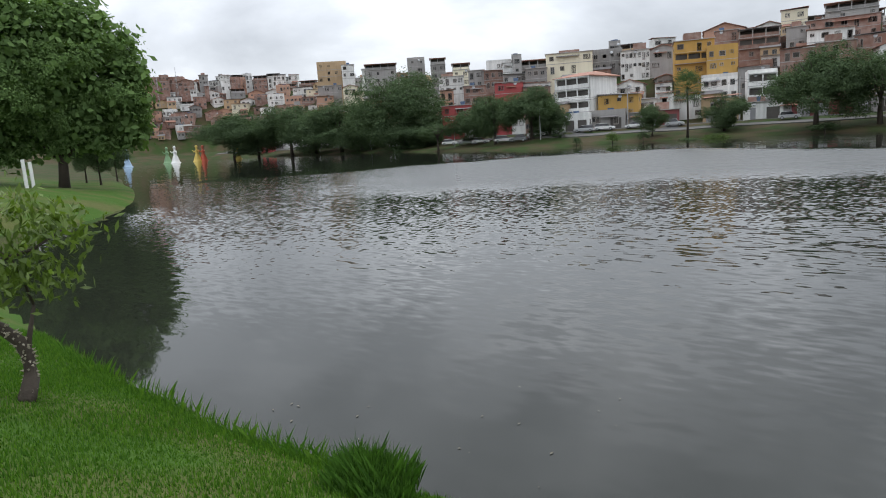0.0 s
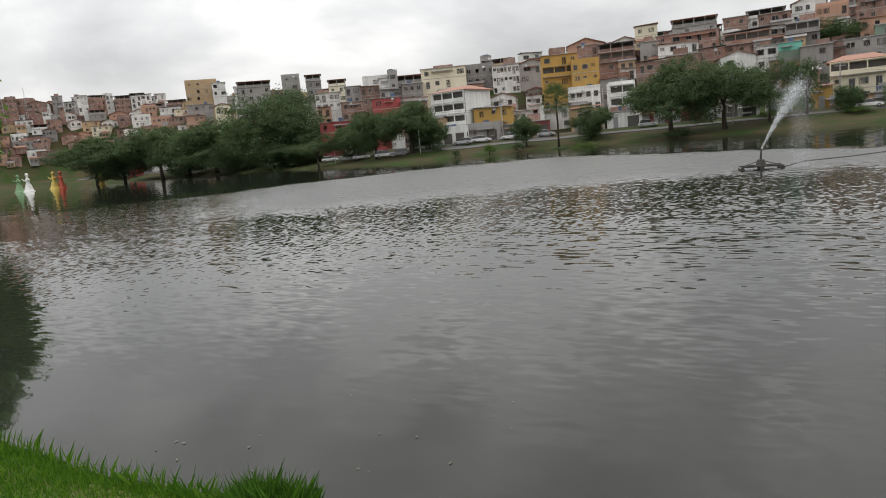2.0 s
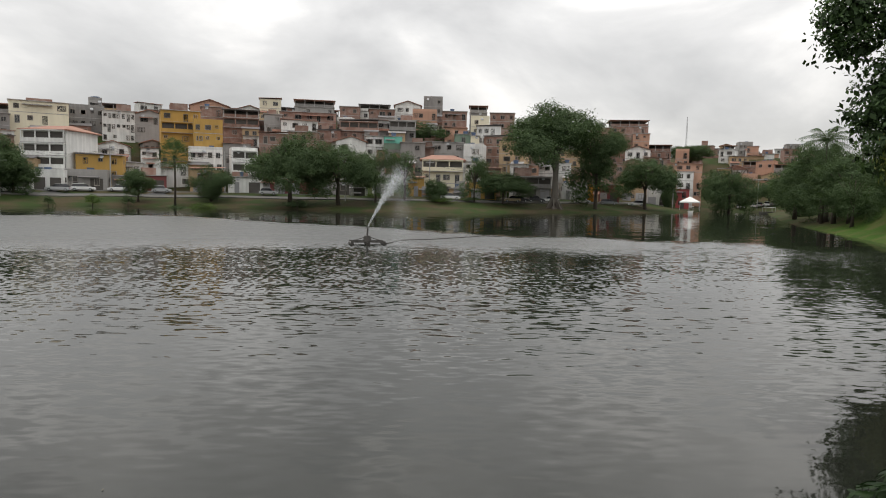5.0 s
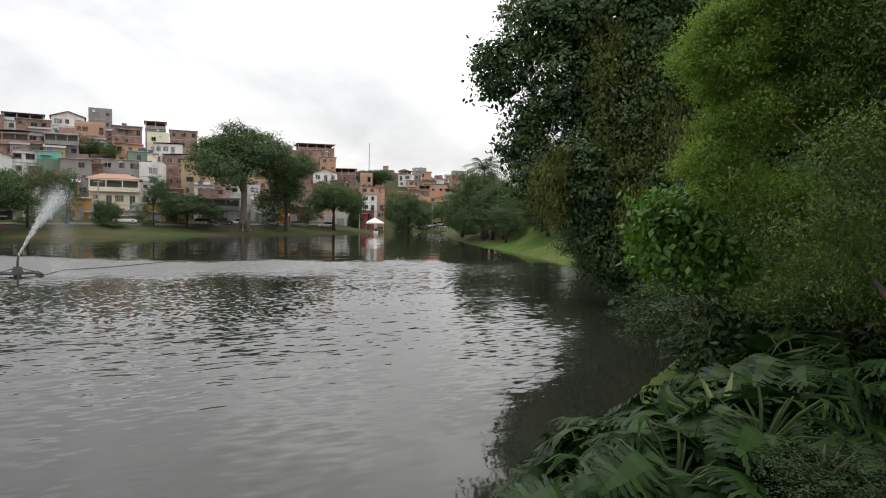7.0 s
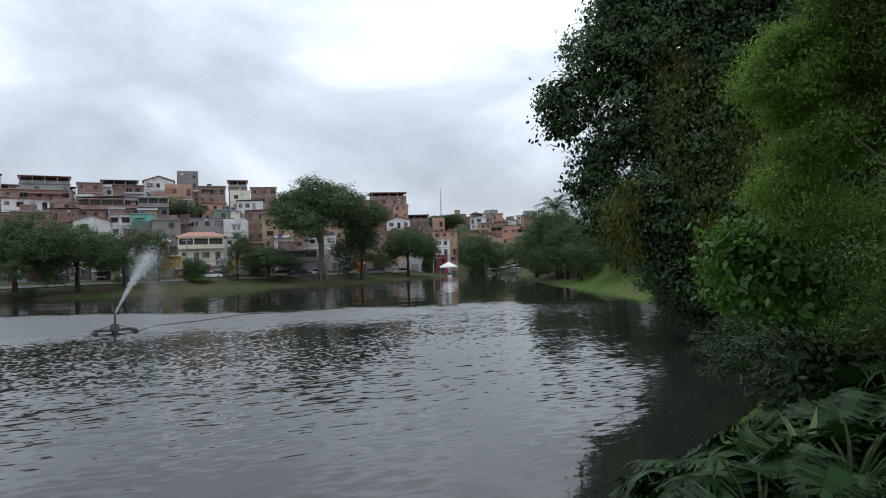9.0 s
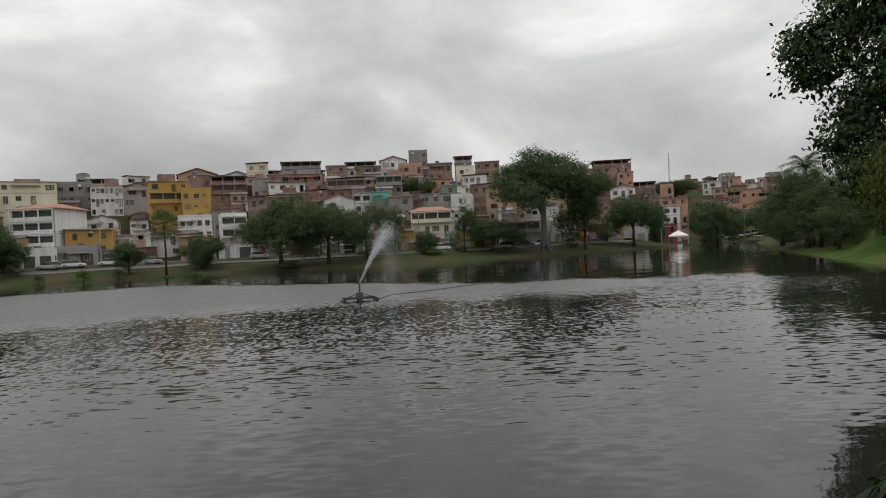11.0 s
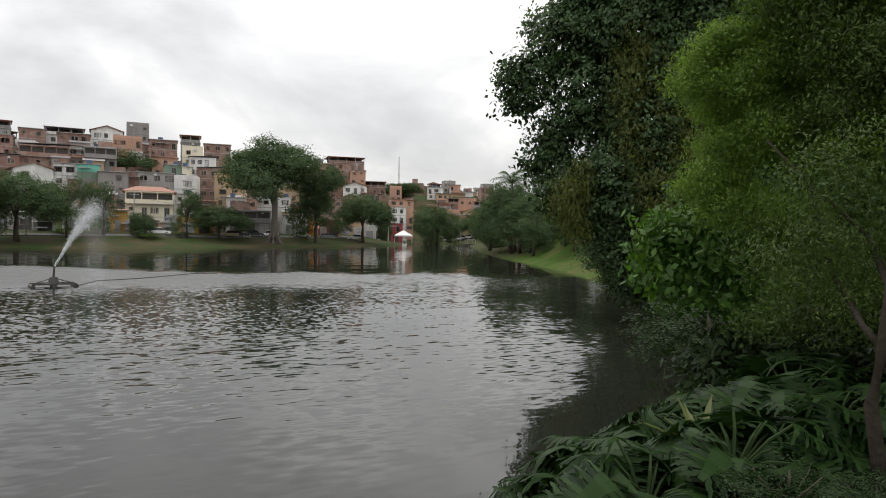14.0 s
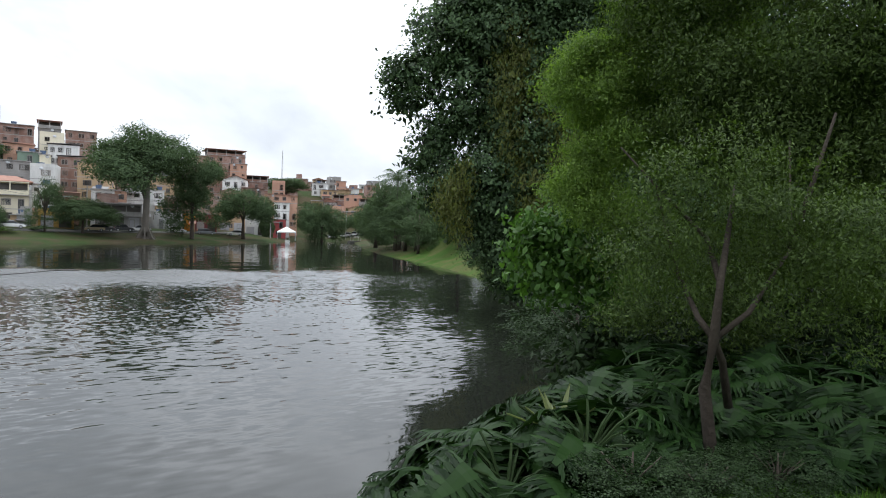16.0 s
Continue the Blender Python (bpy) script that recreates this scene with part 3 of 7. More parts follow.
house(-37.2, 148.2, 6.23, 7.4, 'W', 1, 0, 'flat', 5.0, seed=108, ground_floor=1)
house(10.1, 152.6, 4.68, 4.5, 'K', 1, 0, 'flat', 6.0, seed=160, ground_floor=1)
house(-31.8, 150.0, 6.16, 6.5, 'M', 1, 2, 'flat', 8.0, seed=172, ground_floor=1)
house(-18.2, 153.4, 6.22, 7.8, 'G', 1, 2, 'shed', 8.0, seed=173, ground_floor=1)
house(15.7, 153.8, 5.77, 6.3, 'Y', 1, 0, 'parapet', 6.0, seed=159, ground_floor=1)
house(-74.9, 136.5, 6.05, 8.4, 'W', 1, 0, 'parapet', 6.0, seed=99, ground_floor=1, yaw=-12)
house(6.4, 157.2, 12.81, 9.6, 'C', 3, 4, 'hip', 9.0, seed=92, open_bays=1, ground_floor=1)
house(-38.6, 153.1, 12.31, 5.6, 'W', 3, 2, 'parapet', 8.0, seed=107, open_bays=2, yaw=5)
house(-68.8, 142.7, 6.35, 7.9, 'G', 1, 2, 'parapet', 6.0, seed=98, ground_floor=1, yaw=-8)
house(-63.7, 148.0, 5.93, 3.9, 'G', 1, 0, 'flat', 8.0, seed=112, ground_floor=1)
house(-47.3, 154.4, 8.31, 7.6, 'K', 1, 2, 'shed', 8.0, seed=116, ground_floor=1)
house(-58.8, 150.4, 6.11, 7.0, 'M', 1, 1, 'flat', 8.0, seed=113, ground_floor=1)
house(-68.3, 147.6, 10.91, 9.1, 'Y', 1, 3, 'shed', 7.0, seed=97, yaw=-8, open_bays=0)
house(-78.3, 144.9, 16.53, 9.4, 'W', 4, 4, 'hip', 12.0, seed=91, yaw=-33, open_bays=4)
house(14.3, 164.6, 11.55, 4.1, 'W', 2, 2, 'flat', 8.0, seed=161)
house(28.8, 163.1, 8.17, 9.4, 'G', 2, 3, 'flat', 8.0, seed=167, open_bays=1, ground_floor=1)
house(18.8, 165.1, 10.65, 4.9, 'B', 2, 2, 'shed', 8.0, seed=162)
house(-64.7, 155.1, 9.55, 4.9, 'W', 1, 2, 'shed', 8.0, seed=111)
house(-60.7, 156.9, 10.47, 3.7, 'W', 1, 1, 'shed', 8.0, seed=110)
house(-0.7, 169.4, 16.22, 6.2, 'G', 1, 2, 'flat', 8.0, seed=143)
house(-57.6, 160.4, 9.72, 8.4, 'W', 1, 3, 'shed', 8.0, seed=115)
house(26.5, 169.3, 11.42, 4.8, 'W', 3, 2, 'flat', 8.0, seed=165)
house(-50.7, 164.1, 12.93, 7.8, 'W', 1, 4, 'parapet', 8.0, seed=114)
house(-89.6, 147.0, 14.63, 6.8, 'B', 2, 4, 'shed', 8.0, seed=122)
house(40.6, 168.2, 6.39, 6.3, 'W', 1, 0, 'parapet', 7.0, seed=184, ground_floor=1)
house(-28.3, 170.9, 18.27, 7.6, 'B', 2, 3, 'flat', 8.0, seed=130)
house(-44.2, 167.8, 15.14, 6.6, 'G', 1, 2, 'shed', 8.0, seed=106)
house(14.9, 173.0, 15.92, 5.0, 'W', 3, 1, 'parapet', 8.0, seed=153, yaw=-8)
house(-96.5, 145.0, 15.88, 7.3, 'R', 2, 2, 'flat', 8.0, seed=213, win=0.2)
teal = house(-5.9, 174.3, 18.00, 4.8, 'G', 1, 0, 'flat', 5.0, seed=142)
teal["label"] = "grey hillside house with a turquoise painted upper front"
t_top = 18.0 - teal.matrix_basis.translation.z
slab("painted_front", teal, WALLS["T"], -2.36, 2.36, -0.08, -0.003, t_top - 1.75, t_top - 0.05, "turquoise painted panel")
for k in range(3):
    slab("shutter", teal, WALLS["N"], -2.3 + 1.55 * k, -0.85 + 1.55 * k, -0.06, -0.004, t_top - 3.3, t_top - 1.8, "dull green shutter")
house(-95.8, 145.8, 15.66, 5.0, 'R', 2, 2, 'flat', 9.0, seed=120, win=0.3)
house(-16.7, 173.8, 17.86, 7.7, 'W', 2, 2, 'gable', 8.0, seed=134, yaw=10)
house(45.7, 168.8, 6.75, 2.6, 'O', 1, 0, 'flat', 6.0, seed=185, ground_floor=0)
house(-51.0, 167.4, 19.80, 6.7, 'Y', 2, 3, 'parapet', 9.0, seed=102, yaw=4)
house(29.8, 172.6, 11.37, 4.6, 'P', 2, 2, 'flat', 8.0, seed=166)
house(-10.6, 175.8, 18.06, 4.9, 'W', 2, 2, 'flat', 8.0, seed=144)
house(2.2, 176.2, 15.92, 5.3, 'B', 1, 2, 'shed', 8.0, seed=155)
house(-36.3, 173.3, 18.44, 7.2, 'B', 2, 3, 'shed', 8.0, seed=129)
house(-92.2, 151.3, 15.98, 7.0, 'W', 1, 4, 'shed', 8.0, seed=121)
house(-72.1, 162.8, 14.48, 6.6, 'W', 1, 2, 'gable', 8.0, seed=96, yaw=-6)
house(8.6, 177.9, 17.13, 8.2, 'G', 2, 3, 'flat', 8.0, seed=154)
house(-64.8, 166.3, 13.42, 4.1, 'W', 1, 2, 'shed', 8.0, seed=109)
house(50.8, 172.4, 6.74, 5.2, 'M', 1, 2, 'flat', 7.0, seed=186, ground_floor=1)
house(-58.6, 170.2, 22.64, 9.2, 'Y', 3, 4, 'flat', 9.0, seed=101, yaw=4, open_bays=(1,))
house(25.7, 178.2, 17.31, 6.8, 'K', 3, 2, 'parapet', 8.0, seed=157, yaw=-12)
house(-23.2, 180.4, 20.17, 6.1, 'B', 2, 2, 'shed', 8.0, seed=135)
house(35.7, 178.3, 12.29, 5.5, 'W', 2, 3, 'flat', 8.0, seed=168)
house(40.3, 178.6, 12.38, 3.4, 'W', 3, 1, 'flat', 8.0, seed=187)
house(-106.8, 149.1, 13.71, 6.1, 'B', 2, 3, 'shed', 8.0, seed=219)
house(-113.2, 145.0, 11.41, 9.2, 'R', 2, 3, 'flat', 8.0, seed=214)
house(16.4, 185.0, 19.58, 2.4, 'C', 2, 1, 'flat', 5.0, seed=152)
house(13.1, 185.8, 20.02, 4.6, 'N', 2, 1, 'flat', 8.0, seed=151)
house(-31.7, 184.4, 23.02, 9.8, 'W', 2, 4, 'shed', 8.0, seed=125, open_bays=0)
house(47.8, 182.9, 11.38, 9.0, 'B', 2, 4, 'shed', 8.0, seed=188)
house(-98.4, 161.5, 20.08, 5.8, 'G', 2, 3, 'flat', 8.0, seed=123)
house(33.3, 186.6, 17.20, 5.5, 'B', 2, 2, 'shed', 8.0, seed=158)
house(-16.0, 189.2, 23.71, 10.6, 'B', 2, 4, 'shed', 8.0, seed=133, open_bays=1)
house(23.4, 189.6, 20.49, 7.9, 'B', 3, 3, 'shed', 8.0, seed=156)
house(-3.8, 191.4, 23.89, 7.5, 'G', 2, 3, 'flat', 8.0, seed=141, open_bays=1)
house(-92.2, 168.8, 23.79, 12.6, 'C', 2, 4, 'flat', 14.0, seed=90, win=0.5)
house(-39.6, 188.3, 24.34, 4.9, 'G', 3, 2, 'flat', 8.0, seed=128)
house(-48.2, 187.6, 25.39, 9.4, 'B', 3, 2, 'veranda', 8.0, seed=105, open_bays=1)
house(11.6, 193.8, 23.05, 6.4, 'P', 1, 3, 'shed', 8.0, seed=146)
house(-7.7, 194.7, 24.63, 6.6, 'W', 2, 3, 'shed', 8.0, seed=137)
house(-77.6, 179.0, 23.12, 7.7, 'W', 1, 7, 'flat', 8.0, seed=95, win=1.0)
house(-71.0, 182.2, 24.09, 6.9, 'G', 3, 2, 'gable', 8.0, seed=100)
house(-107.3, 164.3, 20.10, 6.4, 'G', 2, 4, 'shed', 8.0, seed=221)
house(62.1, 186.5, 11.29, 7.2, 'K', 2, 3, 'shed', 8.0, seed=191, ground_floor=1)
house(-56.4, 188.6, 25.96, 5.8, 'B', 2, 2, 'flat', 8.0, seed=104)
house(-117.5, 158.7, 17.23, 6.5, 'B', 2, 3, 'flat', 8.0, seed=218)
house(-85.6, 178.9, 23.85, 8.1, 'G', 2, 4, 'parapet', 8.0, seed=93)
house(-31.2, 196.0, 26.01, 16.0, 'B', 2, 5, 'flat', 8.0, seed=126)
house(45.0, 193.9, 17.21, 6.4, 'K', 2, 2, 'flat', 8.0, seed=192)
house(-104.0, 170.3, 20.87, 5.5, 'B', 2, 3, 'flat', 8.0, seed=222)
house(21.7, 198.4, 24.18, 7.2, 'W', 1, 4, 'shed', 8.0, seed=150)
house(57.2, 192.2, 13.60, 7.1, 'B', 2, 3, 'shed', 8.0, seed=189)
house(70.2, 189.2, 9.98, 6.4, 'W', 2, 2, 'flat', 8.0, seed=190, ground_floor=1)
house(-111.0, 171.8, 25.16, 2.6, 'G', 2, 1, 'parapet', 5.0, seed=117)
house(-86.7, 185.9, 26.65, 3.3, 'G', 1, 2, 'parapet', 5.0, seed=94)
house(-129.0, 160.0, 17.36, 4.1, 'P', 3, 2, 'shed', 8.0, seed=217)
house(-113.8, 171.6, 23.73, 3.9, 'W', 3, 2, 'flat', 8.0, seed=119)
house(-107.7, 175.5, 24.03, 7.8, 'G', 3, 4, 'veranda', 8.0, seed=118)
house(-10.5, 206.5, 28.73, 7.9, 'B', 2, 3, 'flat', 8.0, seed=136)
house(19.9, 207.4, 27.08, 5.8, 'C', 3, 2, 'parapet', 8.0, seed=148)
house(2.7, 208.5, 28.75, 7.5, 'P', 2, 4, 'parapet', 8.0, seed=140)
house(12.0, 208.9, 28.99, 7.6, 'B', 3, 3, 'flat', 8.0, seed=145)
house(79.5, 194.2, 6.37, 3.7, 'R', 1, 1, 'flat', 8.0, seed=183, ground_floor=1)
house(-120.7, 173.2, 22.82, 5.9, 'B', 2, 3, 'shed', 8.0, seed=220)
house(66.0, 200.4, 15.27, 6.3, 'B', 2, 2, 'gable', 8.0, seed=179)
house(-61.4, 203.2, 29.92, 10.9, 'P', 1, 4, 'gable', 10.0, seed=103)
house(-44.6, 208.2, 31.64, 6.4, 'C', 2, 2, 'shed', 7.0, seed=124, win=0.5)
house(-126.6, 172.2, 22.93, 4.9, 'G', 3, 2, 'flat', 8.0, seed=216)
house(-20.9, 214.4, 30.23, 6.4, 'B', 2, 2, 'flat', 8.0, seed=131)
house(-113.3, 184.3, 25.10, 7.9, 'G', 3, 4, 'veranda', 8.0, seed=212)
house(-134.8, 169.8, 21.84, 7.9, 'W', 3, 4, 'flat', 8.0, seed=215)
house(-13.4, 218.2, 31.67, 9.6, 'W', 2, 3, 'veranda', 8.0, seed=132)
house(83.6, 202.8, 11.83, 4.8, 'W', 3, 2, 'flat', 8.0, seed=182)
house(-119.7, 184.5, 26.91, 2.7, 'G', 4, 1, 'parapet', 5.0, seed=211)
house(-32.6, 217.8, 32.49, 12.5, 'G', 2, 4, 'veranda', 8.0, seed=127)
house(-2.7, 222.0, 33.66, 8.5, 'W', 2, 3, 'gable', 8.0, seed=138)
house(28.5, 220.5, 30.29, 8.0, 'B', 3, 3, 'flat', 8.0, seed=149)
house(-125.9, 183.9, 25.87, 8.2, 'W', 3, 3, 'parapet', 8.0, seed=210)
house(20.7, 222.5, 32.75, 5.7, 'G', 2, 2, 'veranda', 8.0, seed=147)
house(76.7, 210.5, 16.96, 7.2, 'B', 2, 3, 'shed', 8.0, seed=180)
house(5.7, 224.3, 34.97, 6.3, 'G', 3, 2, 'parapet', 8.0, seed=139, open_bays=0)
house(86.2, 210.1, 15.34, 10.8, 'P', 2, 4, 'shed', 8.0, seed=181)
house(72.8, 216.0, 20.53, 8.0, 'W', 2, 3, 'gable', 8.0, seed=176)
house(62.4, 223.5, 26.66, 7.3, 'B', 3, 3, 'flat', 8.0, seed=193)
house(-144.1, 187.3, 27.77, 5.8, 'C', 2, 2, 'veranda', 8.0, seed=209)
house(91.3, 224.8, 19.78, 4.4, 'P', 3, 2, 'parapet', 8.0, seed=178)
house(78.9, 231.1, 25.80, 5.6, 'P', 3, 2, 'flat', 8.0, seed=175)
house(85.2, 230.4, 22.09, 7.9, 'B', 2, 3, 'veranda', 8.0, seed=177)
house(-167.1, 180.5, 10.58, 6.6, 'K', 2, 2, 'parapet', 7.0, -15, seed=2167, plain=True)
house(77.4, 239.9, 31.40, 13.4, 'B', 5, 4, 'veranda', 12.0, seed=174, yaw=8)
house(-160.8, 195.2, 31.82, 5.4, 'G', 4, 2, 'veranda', 6.0, seed=207, win=1)
house(-177.5, 184.7, 11.24, 7.8, 'C', 2, 3, 'shed', 7.0, -2, seed=2166, plain=True)
house(-180.0, 189.4, 14.95, 7.4, 'P', 2, 2, 'veranda', 7.0, 2, seed=2137, plain=True)
house(-173.5, 197.5, 33.04, 6.7, 'G', 3, 2, 'parapet', 7.0, seed=208)
house(-186.9, 187.2, 11.58, 6.7, 'P', 1, 2, 'flat', 7.0, 4, seed=2165, plain=True)
house(-180.8, 195.8, 19.33, 7.5, 'B', 1, 3, 'parapet', 7.0, -2, seed=2107, plain=True)
house(-195.1, 182.4, 25.42, 5.6, 'C', 2, 2, 'gable', 8.0, seed=227)
house(-188.3, 193.1, 32.91, 12.1, 'G', 2, 4, 'veranda', 9.0, seed=225)
house(-192.4, 191.1, 31.36, 6.2, 'W', 3, 2, 'flat', 8.0, seed=226)
house(-205.9, 178.6, 22.48, 6.6, 'P', 2, 3, 'shed', 8.0, seed=229)
house(-188.6, 197.3, 19.21, 9.3, 'B', 1, 2, 'parapet', 7.0, -13, seed=2106, plain=True)
house(-191.5, 194.7, 17.83, 7.2, 'B', 1, 2, 'flat', 7.0, 13, seed=2136, plain=True)
house(-207.3, 182.7, 26.16, 9.4, 'G', 3, 4, 'flat', 8.0, seed=228)
house(-202.9, 192.6, 13.84, 6.8, 'W', 1, 4, 'shed', 7.0, 6, seed=2164, plain=True)
house(-194.6, 206.9, 24.38, 9.2, 'B', 2, 2, 'shed', 7.0, 4, seed=2077, plain=True)
house(-205.4, 198.2, 15.56, 5.7, 'C', 1, 4, 'parapet', 7.0, 15, seed=2135, plain=True)
house(-210.4, 196.3, 35.13, 5.1, 'W', 3, 2, 'flat', 8.0, seed=224)
house(-204.2, 204.2, 20.73, 7.3, 'C', 2, 2, 'flat', 7.0, -15, seed=2105, plain=True)
house(-198.7, 215.5, 29.03, 8.8, 'W', 2, 4, 'gable', 7.0, 1, seed=2047, plain=True)
house(-220.0, 198.1, 14.39, 7.2, 'B', 2, 3, 'shed', 7.0, 8, seed=2163, plain=True)
house(-207.8, 212.0, 24.91, 8.0, 'B', 2, 2, 'veranda', 7.0, 6, seed=2076, plain=True)
house(-222.5, 198.2, 37.30, 12.5, 'K', 3, 4, 'parapet', 12.0, seed=223, win=0.5)
house(-205.4, 215.8, 28.11, 7.7, 'B', 2, 2, 'veranda', 7.0, 1, seed=2046, plain=True)
house(-218.1, 203.6, 18.70, 7.2, 'W', 1, 3, 'veranda', 7.0, -2, seed=2134, plain=True)
house(143.0, 263.8, 13.37, 3.6, 'W', 2, 2, 'flat', 6.0, seed=201)
house(139.0, 266.0, 13.08, 6.4, 'K', 2, 3, 'shed', 8.0, seed=206)
house(-220.5, 207.9, 20.16, 8.6, 'B', 1, 2, 'gable', 7.0, 3, seed=2104, plain=True)
house(-228.2, 199.7, 14.50, 9.1, 'B', 1, 3, 'shed', 7.0, -13, seed=2162, plain=True)
house(150.1, 265.6, 15.59, 3.9, 'W', 2, 2, 'flat', 6.0, seed=202)
house(-220.4, 216.6, 25.28, 7.7, 'C', 2, 4, 'flat', 7.0, -7, seed=2075, plain=True)
house(-235.9, 209.6, 16.79, 7.8, 'B', 1, 3, 'shed', 7.0, 3, seed=2133, plain=True)
house(-233.6, 213.9, 22.89, 8.3, 'C', 2, 2, 'parapet', 7.0, -4, seed=2103, plain=True)
house(-243.3, 203.2, 14.46, 7.2, 'B', 2, 4, 'shed', 7.0, -14, seed=2161, plain=True)
house(-232.0, 219.1, 24.45, 6.7, 'W', 1, 2, 'shed', 7.0, -10, seed=2074, plain=True)
house(161.8, 276.2, 19.72, 6.5, 'W', 2, 3, 'flat', 8.0, seed=196)
house(-226.0, 226.7, 29.88, 8.4, 'W', 1, 3, 'parapet', 7.0, 14, seed=2045, plain=True)
house(-218.3, 235.6, 34.11, 7.0, 'B', 2, 3, 'gable', 7.0, 1, seed=2017, plain=True)
house(154.5, 286.0, 20.02, 8.8, 'P', 3, 4, 'flat', 8.0, seed=198)
house(-249.7, 211.4, 19.84, 9.3, 'K', 1, 2, 'shed', 7.0, -2, seed=2132, plain=True)
house(-254.6, 205.6, 16.04, 6.3, 'P', 1, 2, 'flat', 7.0, 9, seed=2160, plain=True)
house(150.7, 293.6, 18.83, 6.7, 'B', 3, 2, 'shed', 8.0, seed=204)
house(144.9, 296.6, 19.86, 7.3, 'B', 2, 3, 'flat', 8.0, seed=205)
house(-249.6, 217.4, 22.03, 9.5, 'B', 1, 4, 'flat', 7.0, 2, seed=2102, plain=True)
house(-232.3, 236.7, 35.32, 5.9, 'B', 2, 3, 'flat', 7.0, -2, seed=2016, plain=True)
house(-238.7, 230.6, 33.05, 7.4, 'G', 1, 3, 'parapet', 7.0, -5, seed=2044, plain=True)
house(-259.2, 210.3, 18.34, 5.6, 'G', 1, 2, 'flat', 7.0, -14, seed=2131, plain=True)
house(174.9, 285.8, 21.60, 6.0, 'B', 3, 2, 'flat', 8.0, seed=203)
house(-257.2, 216.8, 22.16, 5.6, 'W', 2, 2, 'flat', 7.0, 9, seed=2101, plain=True)
house(-264.4, 208.2, 17.96, 8.7, 'W', 1, 3, 'flat', 7.0, -6, seed=2130, plain=True)
house(-251.6, 225.0, 27.84, 7.4, 'B', 1, 2, 'shed', 7.0, 5, seed=2073, plain=True)
house(-250.4, 230.0, 30.35, 8.5, 'B', 1, 3, 'shed', 7.0, -11, seed=2043, plain=True)
house(-258.1, 221.8, 25.55, 6.4, 'B', 1, 4, 'flat', 7.0, -5, seed=2072, plain=True)
house(-269.2, 215.0, 23.15, 6.6, 'P', 1, 3, 'flat', 7.0, -5, seed=2100, plain=True)
house(169.1, 300.8, 27.14, 6.3, 'W', 3, 2, 'flat', 12.0, seed=194)
house(144.8, 313.2, 22.76, 9.7, 'B', 2, 4, 'shed', 8.0, seed=200)
house(-248.3, 243.8, 35.70, 6.2, 'P', 1, 2, 'parapet', 7.0, -5, seed=2015, plain=True)
house(-261.5, 230.1, 31.70, 8.0, 'C', 2, 4, 'flat', 7.0, -10, seed=2042, plain=True)
house(-268.8, 221.8, 27.65, 6.2, 'B', 2, 3, 'shed', 7.0, -11, seed=2071, plain=True)
house(-255.6, 238.4, 36.69, 6.9, 'W', 1, 4, 'parapet', 7.0, -4, seed=2014, plain=True)
house(178.6, 301.0, 27.51, 9.5, 'B', 3, 3, 'veranda', 10.0, seed=195)
house(165.1, 308.7, 25.53, 6.5, 'P', 2, 3, 'flat', 8.0, seed=197)
house(-277.9, 212.9, 23.26, 8.1, 'B', 2, 3, 'parapet', 7.0, -11, seed=2099, plain=True)
house(157.8, 314.8, 24.52, 12.2, 'G', 2, 4, 'flat', 8.0, seed=199)
house(-276.6, 219.0, 27.56, 8.5, 'P', 1, 4, 'parapet', 7.0, 3, seed=2070, plain=True)
house(-285.9, 207.1, 20.47, 9.3, 'B', 1, 3, 'shed', 7.0, 10, seed=2128, plain=True)
house(-285.4, 210.2, 23.96, 6.9, 'W', 2, 3, 'shed', 7.0, 13, seed=2098, plain=True)
house(-272.3, 228.4, 31.53, 5.8, 'C', 2, 2, 'shed', 7.0, 9, seed=2041, plain=True)
house(-279.1, 226.9, 33.12, 9.4, 'W', 1, 4, 'shed', 7.0, -10, seed=2040, plain=True)
house(-298.8, 203.8, 20.59, 7.0, 'B', 1, 3, 'veranda', 7.0, -4, seed=2127, plain=True)
house(-289.7, 218.4, 29.77, 8.0, 'W', 2, 3, 'parapet', 7.0, 6, seed=2069, plain=True)
house(-296.5, 211.9, 24.72, 5.8, 'B', 1, 2, 'shed', 7.0, -10, seed=2097, plain=True)
house(-324.5, 166.5, 15.82, 6.9, 'P', 1, 4, 'parapet', 7.0, -3, seed=2150, plain=True)
house(-321.7, 171.8, 16.20, 5.7, 'B', 2, 2, 'gable', 7.0, -7, seed=2151, plain=True)
house(-315.0, 183.9, 16.67, 8.8, 'B', 2, 4, 'flat', 7.0, 4, seed=2153, plain=True)
house(-317.0, 180.4, 16.76, 7.4, 'W', 1, 2, 'parapet', 7.0, 6, seed=2152, plain=True)
house(-276.9, 238.2, 36.17, 6.8, 'K', 1, 4, 'gable', 7.0, 7, seed=2012, plain=True)
house(-273.8, 243.9, 37.61, 8.3, 'B', 2, 3, 'gable', 7.0, -10, seed=2013, plain=True)
house(-313.6, 197.3, 20.80, 6.5, 'B', 2, 4, 'gable', 7.0, -8, seed=2125, plain=True)
house(-330.4, 167.6, 22.60, 6.3, 'B', 2, 2, 'shed', 7.0, -9, seed=2120, plain=True)
house(-308.2, 208.0, 27.43, 8.1, 'C', 2, 3, 'shed', 7.0, -15, seed=2096, plain=True)
house(-328.1, 175.3, 20.04, 9.4, 'B', 1, 4, 'shed', 7.0, 4, seed=2121, plain=True)
house(-302.0, 219.1, 30.39, 7.3, 'B', 1, 2, 'parapet', 7.0, 9, seed=2068, plain=True)
